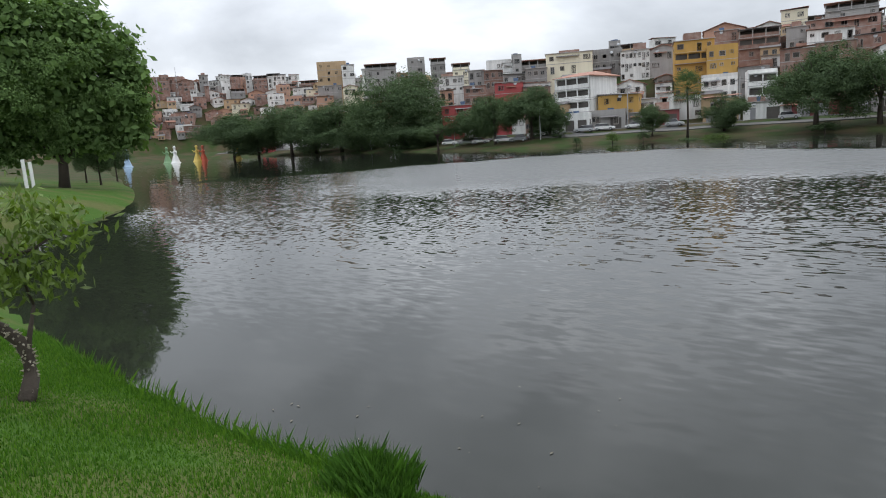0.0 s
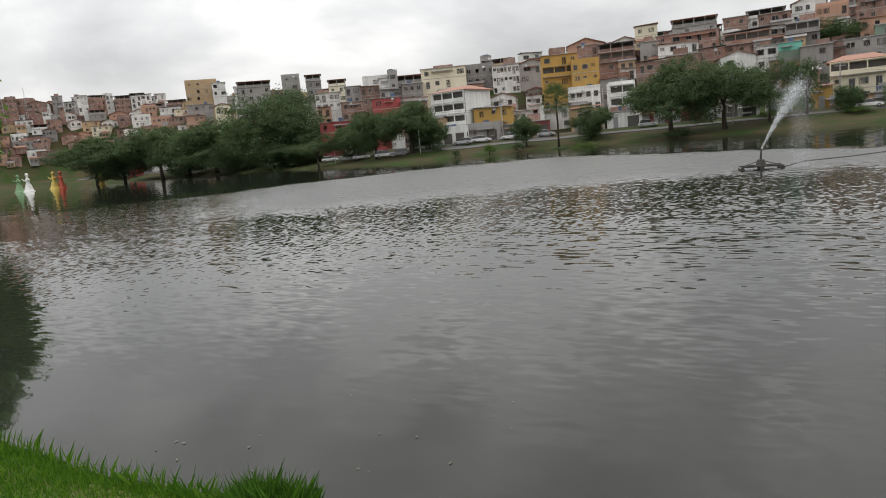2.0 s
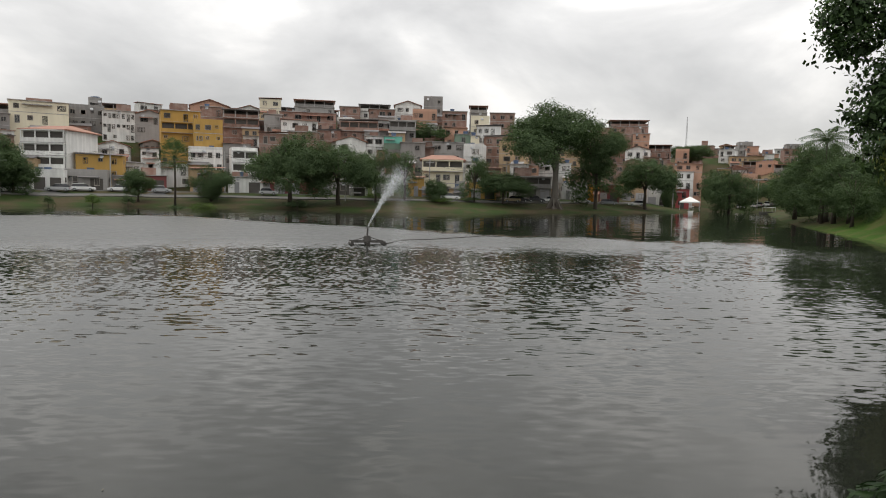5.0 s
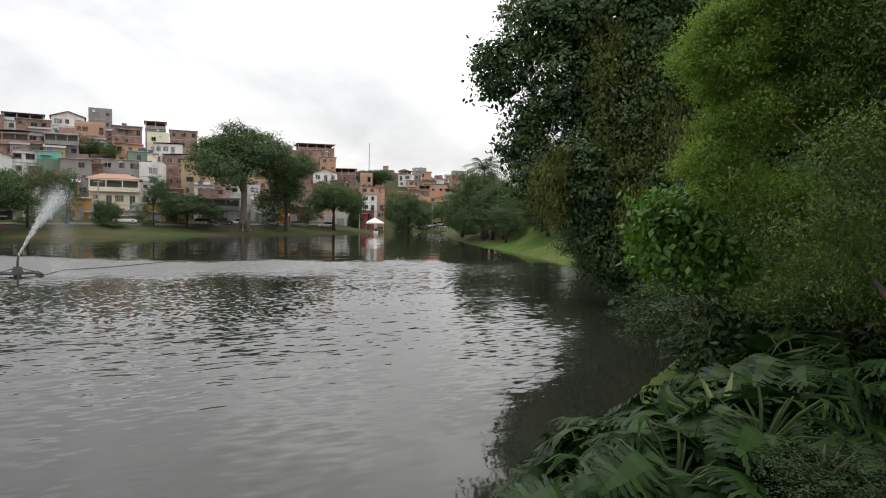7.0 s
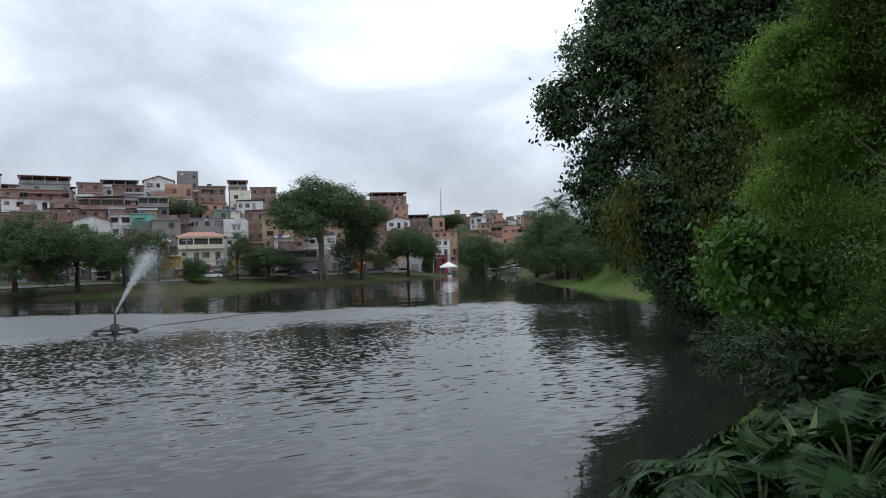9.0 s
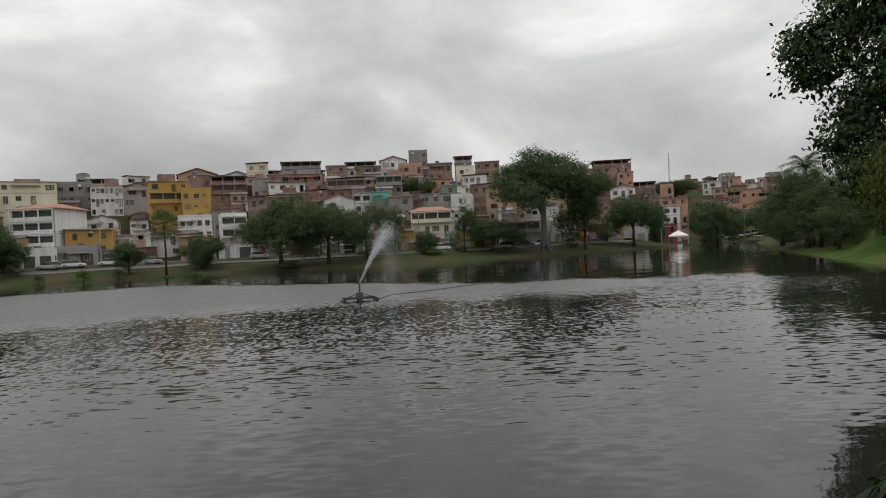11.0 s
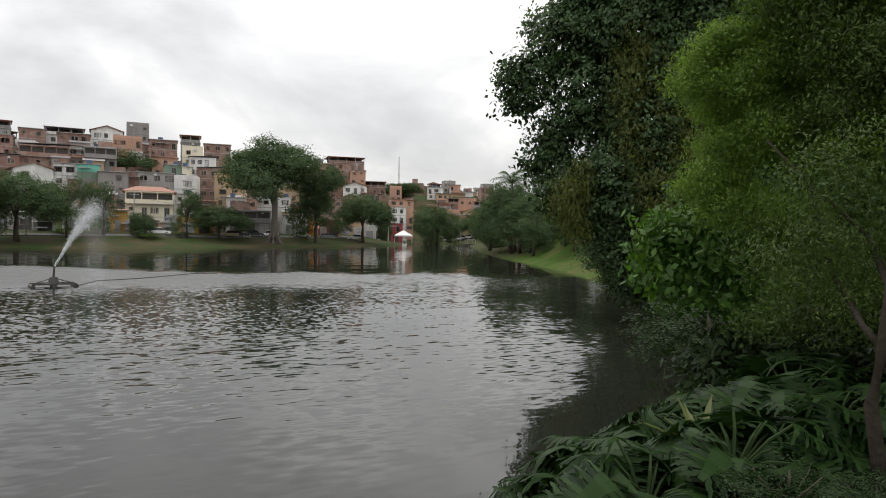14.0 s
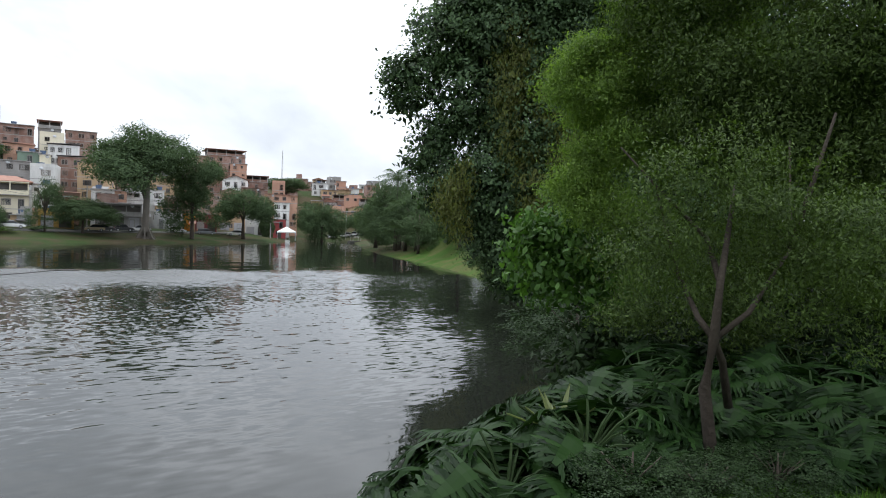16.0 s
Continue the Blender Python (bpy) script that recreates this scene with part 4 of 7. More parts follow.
house(-326.8, 180.7, 21.95, 8.6, 'G', 1, 4, 'flat', 7.0, 13, seed=2122, plain=True)
house(-323.6, 186.4, 22.78, 6.4, 'B', 1, 3, 'parapet', 7.0, -13, seed=2123, plain=True)
house(-296.7, 228.3, 35.12, 6.9, 'P', 2, 4, 'parapet', 7.0, -5, seed=2039, plain=True)
house(-315.3, 202.8, 25.08, 8.8, 'P', 2, 4, 'gable', 7.0, -5, seed=2095, plain=True)
house(-317.9, 198.6, 24.79, 8.7, 'B', 1, 2, 'gable', 7.0, -0, seed=2094, plain=True)
house(-310.3, 215.3, 30.25, 7.6, 'W', 2, 3, 'gable', 7.0, 8, seed=2067, plain=True)
house(-335.4, 174.1, 26.05, 8.0, 'P', 1, 4, 'shed', 7.0, -8, seed=2090, plain=True)
house(-291.8, 241.3, 37.79, 9.3, 'B', 1, 3, 'veranda', 7.0, -15, seed=2011, plain=True)
house(-326.4, 193.3, 27.92, 5.9, 'G', 1, 4, 'gable', 7.0, -4, seed=2093, plain=True)
house(-329.5, 188.0, 24.97, 8.2, 'B', 1, 4, 'shed', 7.0, -1, seed=2092, plain=True)
house(-304.4, 228.1, 34.53, 8.9, 'W', 2, 3, 'gable', 7.0, -7, seed=2038, plain=True)
house(-317.6, 209.8, 30.49, 8.1, 'K', 1, 2, 'shed', 7.0, -6, seed=2066, plain=True)
house(-334.2, 182.7, 25.66, 6.4, 'W', 2, 4, 'parapet', 7.0, -10, seed=2091, plain=True)
house(-313.6, 223.5, 34.57, 8.3, 'P', 2, 3, 'gable', 7.0, 7, seed=2037, plain=True)
house(-326.2, 207.8, 31.83, 5.6, 'W', 2, 2, 'gable', 7.0, 16, seed=2065, plain=True)
house(-331.4, 199.5, 32.49, 6.5, 'B', 1, 3, 'flat', 7.0, -1, seed=2064, plain=True)
house(-334.8, 193.8, 30.46, 7.2, 'W', 2, 3, 'veranda', 7.0, -11, seed=2063, plain=True)
house(-305.1, 239.5, 37.39, 8.6, 'B', 1, 3, 'veranda', 7.0, 15, seed=2010, plain=True)
house(-347.3, 177.0, 32.56, 7.4, 'P', 1, 4, 'flat', 7.0, -5, seed=2060, plain=True)
house(-340.4, 190.1, 33.48, 7.5, 'W', 2, 3, 'shed', 7.0, 3, seed=2062, plain=True)
house(-344.6, 185.6, 32.07, 7.8, 'K', 1, 3, 'gable', 7.0, 12, seed=2061, plain=True)
house(-325.5, 219.8, 36.38, 7.7, 'G', 2, 2, 'veranda', 7.0, 6, seed=2036, plain=True)
house(-336.1, 209.4, 36.62, 9.4, 'W', 2, 4, 'gable', 7.0, -6, seed=2034, plain=True)
house(-333.6, 216.3, 38.05, 6.0, 'G', 1, 4, 'parapet', 7.0, 12, seed=2035, plain=True)
house(-342.1, 202.5, 35.79, 6.2, 'W', 1, 2, 'parapet', 7.0, -7, seed=2033, plain=True)
house(-318.4, 240.3, 40.79, 6.1, 'B', 1, 4, 'shed', 7.0, -2, seed=2009, plain=True)
house(-347.3, 196.8, 36.48, 8.7, 'W', 1, 2, 'gable', 7.0, 2, seed=2032, plain=True)
house(-353.8, 191.6, 38.56, 5.6, 'B', 2, 3, 'parapet', 7.0, 5, seed=2031, plain=True)
house(-358.2, 186.7, 37.19, 5.8, 'B', 2, 3, 'shed', 7.0, 7, seed=2030, plain=True)

house(-229.0, 181.0, 8.6, 18.0, 'W', 1, 0, 'shed', 8.0, seed=401)
house(-236.5, 173.5, 9.4, 9.0, 'R', 1, 2, 'flat', 8.0, seed=402)
# the dense rest of the slope: small houses stepped up between the larger ones
fill = random.Random(11)
taken = [(o.matrix_basis.translation.x, o.matrix_basis.translation.y) for o in bpy.data.objects if o.name.split(".")[0] == "house"]


def fill_row(az0, az1, r0, r1, most, palette, lift=(4.5, 8.5), land=(32, 400)):
    made = 0
    for k in range(900):
        if made == most:
            break
        az, r = radians(fill.uniform(az0, az1)), fill.uniform(r0, r1)
        x, y = r * math.sin(az), r * math.cos(az)
        if not land[0] < float(shore(x, y)) < land[1] or any((x - a) ** 2 + (y - b) ** 2 < 24 for a, b in taken):
            continue
        taken.append((x, y))
        made += 1
        g = gz(x, y)
        house(x, y, g + fill.uniform(*lift), fill.uniform(4.2, 7.0), fill.choice(palette), fill.randint(1, 3), fill.randint(2, 3), fill.choice(("flat", "shed", "veranda", "parapet", "shed", "gable")), 7.0, fill.uniform(-14, 14), seed=1000 + k + int(r0), plain=True)


fill_row(-38, 22, 150, 220, 24, "BBGGWPKW", (3.2, 4.6), (31, 70))
fill_row(-38, 22, 190, 250, 12, "BBGGWPKW", (3.6, 6.0), (70, 120))
fill_row(24, 33, 205, 280, 18, "BBPWGK", (3.6, 5.5))
counted = {o for o in bpy.data.objects if o.parent is None}
fill_row(22, 33, 262, 372, 30, "BBPWGK", (4.0, 7.0))
fill_row(-37, 20, 160, 235, 44, "BBBGWPKW", (2.6, 4.4), (34, 110))
fill_row(-62, -38, 190, 330, 40, "BBGWPKW", (2.8, 5.2), (34, 150))
# the crest of the hill beyond the statues
for k in range(22):
    az, r = radians(-62.5 + 0.52 * k + fill.uniform(-0.15, 0.15)), fill.uniform(392, 408)
    house(r * math.sin(az), r * math.cos(az), 43.2 + fill.uniform(-1.4, 1.6), fill.uniform(4.5, 8.0), fill.choice("BBGWPW"), 2, 3, fill.choice(("flat", "shed", "veranda", "parapet", "gable")), 7.0, fill.uniform(-12, 12), seed=3000 + k, plain=True)


def join_houses(roots, label):
    """Bake many small houses with all their parts into one mesh."""
    kids = {}
    for o in bpy.data.objects:
        kids.setdefault(o.parent, []).append(o)
    verts, faces, slots, mats, drop = [], [], [], [], []

    def take(o, m):
        m = m @ o.matrix_basis
        drop.append(o)
        if o.data:
            base = len(verts)
            verts.extend(m @ v.co for v in o.data.vertices)
            for p in o.data.polygons:
                mat = o.data.materials[p.material_index]
                if mat not in mats:
                    mats.append(mat)
                faces.append([base + k for k in p.vertices])
                slots.append(mats.index(mat))
        for c in kids.get(o, ()):
            take(c, m)

    for r in roots:
        take(r, Matrix())
    me = bpy.data.meshes.new("far_houses")
    me.from_pydata(verts, [], faces)
    for mat in mats:
        me.materials.append(mat)
    me.polygons.foreach_set("material_index", np.array(slots, dtype=np.int32))
    for o in drop:
        bpy.data.objects.remove(o)
    return tagged(new("far_houses", me), label, "houses", kind="stuff")


join_houses([o for o in bpy.data.objects if o.parent is None and o not in counted], "crowded small brick and plaster houses filling the slope")
# ---- far trees ----
# LEAF_FAR is paler than the leaf itself: air haze is in its colour
LEAF_FAR = leaf_material("broadleaf_crown_hazed", (0.056, 0.088, 0.043), (0.076, 0.112, 0.054), 0.9, 0.15, 0.1)
LEAF_PALE = leaf_material("pale_green_crown", (0.055, 0.095, 0.025), (0.085, 0.13, 0.035), 0.85, 0.2, 0.1)


def leaf_cloud(rng, lobes, count, size, droop=0.0, aspect=0.5, clump=26):
    """Many separate pointed leaves scattered through the outer layer of lobes (x, y, z, rx, ry, rz)."""
    lobes = np.array(lobes)
    wts = (lobes[:, 3] * lobes[:, 4] + lobes[:, 3] * lobes[:, 5])
    pick = rng.choice(len(lobes), count, p=wts / wts.sum())
    d = rng.normal(size=(count, 3))
    d /= np.linalg.norm(d, axis=1)[:, None]
    rad = rng.uniform(0.55, 1.0, count) ** 0.5 * (1 + 0.10 * rng.normal(size=count))
    c = lobes[pick, :3] + d * lobes[pick, 3:] * rad[:, None]
    # leaves gather in sprays
    if clump:
        m = max(1, count // clump)
        who = rng.integers(0, m, count)
        spread = size * clump ** 0.5 * 0.6
        c = c[:m][who] + rng.normal(size=(count, 3)) * np.array((1, 1, 0.6)) * spread
        d = d[:m][who]
    nrm = d + rng.normal(size=(count, 3)) * 0.5 + np.array((0, 0, 0.5))
    nrm /= np.linalg.norm(nrm, axis=1)[:, None]
    u = np.cross(nrm, rng.normal(size=(count, 3)))
    u[:, 2] -= droop
    u /= np.linalg.norm(u, axis=1)[:, None]
    v = np.cross(nrm, u)
    s = (size * rng.uniform(0.6, 1.4, count))[:, None]
    out = np.empty((count, 4, 3))
    out[:, 0], out[:, 1], out[:, 2], out[:, 3] = c - u * s, c + v * s * aspect - u * s * 0.1, c + u * s, c - v * s * aspect - u * s * 0.1
    return out.reshape(-1, 3)


CROWNS = {}


def crown_mesh(kind, variant):
    """A crown that fills a unit box, and a trunk with limbs of unit height."""
    key = (kind, variant)
    if key not in CROWNS:
        rng = np.random.default_rng(variant * 7 + len(kind))
        lobes = []
        n = {"broad": 22, "round": 20, "flat": 24, "sparse": 11, "bush": 18, "dome": 70}[kind]
        for k in range(n):
            a, r = rng.uniform(0, 2 * math.pi), math.sqrt(rng.uniform(0, 1))
            dome = math.sqrt(max(0.0, 1.02 - r * r))
            z = {"broad": rng.uniform(0.2, 0.45) + 0.4 * dome, "round": 0.5 + rng.uniform(-0.36, 0.36) * dome, "flat": rng.uniform(0.16, 0.36) + 0.40 * dome, "dome": 0.44 + rng.uniform(-0.36, 0.42) * dome, "sparse": rng.uniform(0.2, 0.85), "bush": rng.uniform(0.05, 0.3) + 0.52 * dome}[kind]
            q = rng.uniform(0.12, 0.2)
            lobes.append((0.36 * r * math.cos(a), 0.36 * r * math.sin(a), z, q, q, q * 0.9))
        count = {"sparse": 9000, "bush": 14000, "flat": 46000, "dome": 76000}.get(kind, 46000)
        me = quads_mesh("crown", leaf_cloud(rng, lobes, count, {"flat": 0.0095, "dome": 0.0075, "sparse": 0.0135}.get(kind, 0.009)))
        bm = bmesh.new()
        tube(bm, [(0, 0, 0), (0.01, 0, 0.2), (0.0, 0.01, 0.5), (0.02, 0, 0.85)], [0.045, 0.03, 0.024, 0.008])
        for k in range(7):
            a = 2 * math.pi * k / 7 + rng.uniform(-0.3, 0.3)
            tube(bm, [(0, 0, rng.uniform(0.3, 0.5)), (0.14 * math.cos(a), 0.14 * math.sin(a), 0.62), (0.32 * math.cos(a), 0.32 * math.sin(a), 0.8)], [0.018, 0.012, 0.005], 6)
        trunk = bpy.data.meshes.new("trunk")
        bm.to_mesh(trunk), bm.free()
        trunk.materials.append(BARK)
        trunk.shade_smooth()
        CROWNS[key] = (me, trunk)
    return CROWNS[key]


def far_tree(x, y, width, top, low, kind="broad", seed=0, mat=None, label="broad dark-green shade tree on the lake bank"):
    g = gz(x, y) - 0.1
    h = top - g
    low = max(low - g, 0.03 * h)
    me, trunk = crown_mesh(kind, seed % 3)
    root = tagged(new("tree"), label, "tree", "trees round the lake")
    root.matrix_basis = pose(x, y, g, 0, 0, seed * 77)
    c = mesh_part("crown", me.copy() if mat else me, None, root)
    if mat:
        c.data.materials.clear()
    if not c.data.materials:
        c.data.materials.append(mat or LEAF_FAR)
    c.matrix_basis = pose(0, 0, low - 0.15 * (h - low)) @ Matrix.Diagonal((width * 1.4, width * 1.4, (h - low) * 1.22, 1))
    t = mesh_part("trunk", trunk, BARK, root)
    s = min(width, h)
    t.matrix_basis = Matrix.Diagonal((s, s, h, 1))
    return root


far_tree(-129.7, 139.4, 23.5, 23.6, 1.6, 'dome', 1, label="great dome-crowned dark shade tree on the lake bank")
far_tree(-219.6, 143.7, 22.3, 17.0, 3.0, 'broad', 2)
far_tree(-189.9, 147.5, 20.3, 17.7, 2.2, 'broad', 3)
far_tree(-162.4, 146.0, 20.4, 16.8, 1.4, 'broad', 4)
far_tree(-86.3, 123.2, 8.3, 14.0, 3.3, 'round', 5)
far_tree(-76.9, 123.4, 11.2, 12.8, 2.5, 'broad', 6)
far_tree(-102.9, 123.1, 8.0, 7.4, 2.8, 'bush', 7)
far_tree(-54.1, 132.6, 5.4, 7.9, 2.3, 'round', 9)
far_tree(-41.1, 136.1, 7.1, 8.5, 2.0, 'round', 10)
far_tree(-24.5, 131.9, 13.1, 14.7, -1.6, 'broad', 11)
far_tree(-15.3, 133.3, 12.1, 13.3, -1.8, 'broad', 12)
far_tree(-8.1, 136.9, 6.1, 12.6, 1.2, 'sparse', 13)
far_tree(-2.2, 140.1, 7.6, 13.2, 1.6, 'sparse', 14)
far_tree(4.5, 142.1, 4.0, 7.3, 1.8, 'round', 15)
far_tree(13.0, 145.6, 4.9, 12.0, 1.9, 'sparse', 16)
far_tree(19.8, 148.8, 11.3, 8.9, 2.0, 'broad', 17)
kapok = far_tree(31.6, 149.8, 17.6, 25.6, 9.2, 'flat', 18)
kapok["label"] = "towering flat-crowned tree with pale buttressed trunk"
bm = bmesh.new()
tube(bm, [(0, 0, 0), (0, 0, 1.5), (0.1, 0, 5), (0.3, 0, 11), (0.3, 0, 17)], [1.15, 0.85, 0.68, 0.55, 0.3], 14)
part("bole", bm, PALE_BARK, kapok, "pale grey bole")
for k in range(7):
    a = 2 * math.pi * k / 7
    bm = bmesh.new()
    c, s = math.cos(a), math.sin(a)
    w = Vector((-s, c, 0)) * 0.14
    p = [Vector((c * 0.4, s * 0.4, 3.2)), Vector((c * 1.9, s * 1.9, 0.35)), Vector((c * 2.4, s * 2.4, -0.1)), Vector((c * 0.4, s * 0.4, -0.1))]
    f0, f1 = [bm.verts.new(v + w) for v in p], [bm.verts.new(v - w * 1.0) for v in p]
    bm.faces.new(f0), bm.faces.new(f1[::-1])
    for i in range(4):
        bm.faces.new((f0[i], f1[i], f1[(i + 1) % 4], f0[(i + 1) % 4]))
    part("buttress", bm, PALE_BARK, kapok)
far_tree(42.4, 154.4, 10.9, 21.2, 9.8, 'round', 19)
far_tree(43.7, 159.2, 11.2, 13.4, 1.8, 'sparse', 20)
far_tree(58.0, 165.2, 12.5, 13.8, 1.7, 'broad', 21)
far_tree(72.4, 186.5, 3.3, 7.9, 0.9, 'round', 22)
far_tree(90.4, 187.4, 12.4, 15.5, -0.0, 'round', 23)
far_tree(107.7, 197.6, 8.1, 10.0, -0.5, 'broad', 24)
far_tree(4.4, 200.1, 13.6, 24.8, 17.5, 'round', 25)
far_tree(103.6, 249.4, 14.9, 25.3, 18.1, 'round', 26)
far_tree(-209.0, 146.9, 21.8, 14.8, 2.0, 'round', 61)
far_tree(-177.0, 147.5, 17.6, 15.4, 1.3, 'round', 62)
far_tree(-153.7, 146.6, 16.4, 13.7, 0.9, 'round', 63)
far_tree(-120.2, 138.6, 15.3, 9.3, 1.3, 'round', 64)
far_tree(-96.1, 128.5, 9.8, 11.4, 2.3, 'round', 65)
far_tree(-74.6, 127.1, 7.4, 9.6, 1.4, 'round', 66)

far_tree(67.8, 115.8, 10.2, 10.8, -1.4, 'bush', 71)
far_tree(68.1, 107.3, 10.2, 13.3, -1.2, 'bush', 72)
far_tree(67.5, 99.3, 9.2, 12.4, -0.9, 'bush', 73)
far_tree(65.2, 103.3, 8.3, 9.1, -0.8, 'bush', 74)
far_tree(62.8, 83.0, 7.1, 12.2, 3.0, 'bush', 75)
for k, (x, y, w, top) in enumerate(((61.5, 97.0, 9.0, 10.5), (58.5, 90.5, 8.5, 9.6), (57.0, 85.0, 8.0, 9.2), (54.2, 80.3, 5.6, 7.6))):
    far_tree(x, y, w, top, -0.6, "bush", 76 + k, label="dense dark bank tree with boughs down to the water")

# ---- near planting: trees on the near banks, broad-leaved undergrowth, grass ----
# LEAF_VINE: lighter, bluer green with the haze before the tree painted in
LEAF_VINE = leaf_material("glossy_leaf_haze_lightened", (0.056, 0.096, 0.046), (0.080, 0.126, 0.058), 0.65, 0.24, 0.16)
LEAF_OLIVE = leaf_material("hanging_olive_leaf", (0.075, 0.085, 0.014), (0.10, 0.12, 0.025), 0.5, 0.3)
# LEAF_BRIGHT and LEAF_SHADE: lit and shaded colours for one small tree's leaves
LEAF_BRIGHT = leaf_material("fresh_green_lit_leaf", (0.086, 0.150, 0.028), (0.138, 0.205, 0.046), 0.6, 0.42, 0.2)
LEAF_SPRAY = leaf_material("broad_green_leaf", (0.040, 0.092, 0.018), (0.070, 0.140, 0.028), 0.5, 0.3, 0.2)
LEAF_SHADE = leaf_material("green_leaf_shade_darkened", (0.034, 0.060, 0.013), (0.062, 0.096, 0.022), 0.6, 0.28, 0.2)
LEAF_PARK = leaf_material("park_tree_leaf", (0.098, 0.160, 0.058), (0.135, 0.205, 0.075), 0.9, 0.28, 0.03)
# LEAF_DEEP carries the shade inside crowns and under trees in its colour
LEAF_DEEP = leaf_material("leaf_with_painted_shade", (0.013, 0.028, 0.008), (0.022, 0.043, 0.012), 0.6, 0.12, 0.2)
# near-black green: the overhanging trees' shade is put into the leaf colour
LEAF_PHILO = leaf_material("waxy_leaf_shade_darkened", (0.006, 0.018, 0.004), (0.015, 0.036, 0.008), 0.45, 0.10, 0.11)
LEAF_THORN = leaf_material("yellow_green_leaflet", (0.075, 0.12, 0.020), (0.11, 0.16, 0.03), 0.5, 0.3)


def spheres(lobes, flat=1.0):
    return [(x, y, z, r, r, r * flat) for x, y, z, r in lobes]


def tufts(lobes, seed, n):
    """Break each large lobe of a crown into smaller clumps, with gaps between them."""
    rng = random.Random(seed)
    out = []
    for x, y, z, r in lobes:
        for k in range(n):
            d = Vector((rng.gauss(0, 1), rng.gauss(0, 1), rng.gauss(0, 1))).normalized() * r * rng.uniform(0.35, 0.85)
            q = r * rng.uniform(0.24, 0.46)
            out.append((x + d.x, y + d.y, z + d.z, q, q, q * 0.72))
    return out


def grown_tree(name, label, foot, limbs, crowns, bark=BARK):
    """limbs: (points, radii); crowns: (part name, lobes, leaf count, leaf size, material, droop, aspect)."""
    root = tagged(new(name), label, "tree")
    root.matrix_basis = pose(*foot)
    back = Matrix.Translation(-Vector(foot))
    bm = bmesh.new()
    tube(bm, [Vector(p) - Vector(foot) for p in limbs[0][0]], limbs[0][1], 12)
    part("trunk", bm, bark, root, smooth=True)
    for pts, radii in limbs[1:]:
        bm = bmesh.new()
        tube(bm, [Vector(p) - Vector(foot) for p in pts], radii, 8)
        part("limb", bm, bark, root, smooth=True)
    for k, (nm, lobes, count, size, mat, droop, aspect) in enumerate(crowns):
        rng = np.random.default_rng(31 + k + count)
        v = leaf_cloud(rng, lobes, count, size, droop, aspect, 70 if size < 0.05 else 8 if size > 0.2 else 24) - np.array(foot)
        mesh_part(nm, quads_mesh(nm, v), mat, root)
    return root


# the tall shade tree that leans over the water on the right bank, hung with creepers
big_foot = (*(29.13, 26.94,), 0.6)
VT = [(18.14, 27.57, 11.55, 1.47), (17.31, 28.09, 11.78, 0.62), (17.70, 27.85, 10.41, 0.68), (19.58, 26.56, 13.56, 2.11), (19.03, 26.96, 8.52, 1.18), (18.48, 27.34, 7.37, 0.73), (19.76, 26.43, 6.30, 1.69), (20.77, 25.65, 10.53, 2.54), (22.36, 24.27, 13.88, 3.38), (21.51, 25.02, 6.36, 2.54), (22.88, 23.78, 9.18, 3.10), (24.51, 22.10, 12.20, 3.38), (23.92, 22.73, 6.16, 3.10), (22.01, 24.59, 3.30, 1.75), (23.24, 23.43, 2.52, 1.97), (25.40, 21.07, 4.01, 3.10), (26.31, 19.92, 13.70, 3.95), (26.88, 19.15, 8.62, 3.66), (28.38, 16.83, 12.92, 4.23), (29.53, 14.72, 9.73, 4.23), (27.91, 17.60, 5.20, 3.38), (22.16, 24.45, 1.48, 0.73), (22.98, 23.69, 1.24, 0.90), (24.05, 22.60, 0.90, 1.27), (25.12, 21.40, 1.25, 1.69), (25.65, 20.76, 0.20, 1.69), (24.01, 22.64, 2.56, 1.69), (21.14, 25.34, 4.39, 1.41), (20.65, 25.74, 14.97, 2.25), (23.66, 23.01, 17.13, 3.95), (26.67, 19.43, 17.88, 4.51), (21.24, 25.25, 17.19, 2.82)]
VH = [(18.58, 24.81, 5.50, 0.85), (18.82, 24.64, 4.59, 0.69), (18.88, 24.59, 6.44, 0.69), (20.58, 23.18, 11.20, 1.16), (20.52, 23.24, 9.64, 0.95), (20.74, 23.04, 12.50, 1.06), (20.75, 23.03, 8.07, 0.90), (21.55, 22.28, 6.52, 1.16), (21.79, 22.05, 4.44, 1.32), (22.10, 21.73, 10.17, 1.32), (22.79, 21.01, 7.07, 1.59)]
limb_top = Vector(VT[15][:3])
grown_tree("shade_tree", "tall dark shade tree hung with creepers over the water", big_foot,
           [([big_foot, Vector(big_foot).lerp(limb_top, 0.4), Vector(big_foot).lerp(limb_top, 0.8) + Vector((0, 0, 1)), limb_top], [0.55, 0.42, 0.3, 0.15])] +
           [([Vector(big_foot).lerp(limb_top, 0.35), Vector(big_foot).lerp(Vector(VT[k][:3]), 0.65) + Vector((0, 0, 0.8)), Vector(VT[k][:3])], [0.25, 0.16, 0.05]) for k in (8, 10, 12, 17)],
           # inner_crown: darker leaves painted in for the crown's inner shade
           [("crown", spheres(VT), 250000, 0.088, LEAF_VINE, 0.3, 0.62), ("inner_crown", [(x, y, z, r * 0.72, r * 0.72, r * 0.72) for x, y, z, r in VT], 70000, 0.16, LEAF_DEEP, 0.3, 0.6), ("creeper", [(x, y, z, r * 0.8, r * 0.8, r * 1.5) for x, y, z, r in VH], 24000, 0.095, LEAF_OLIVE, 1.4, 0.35)])

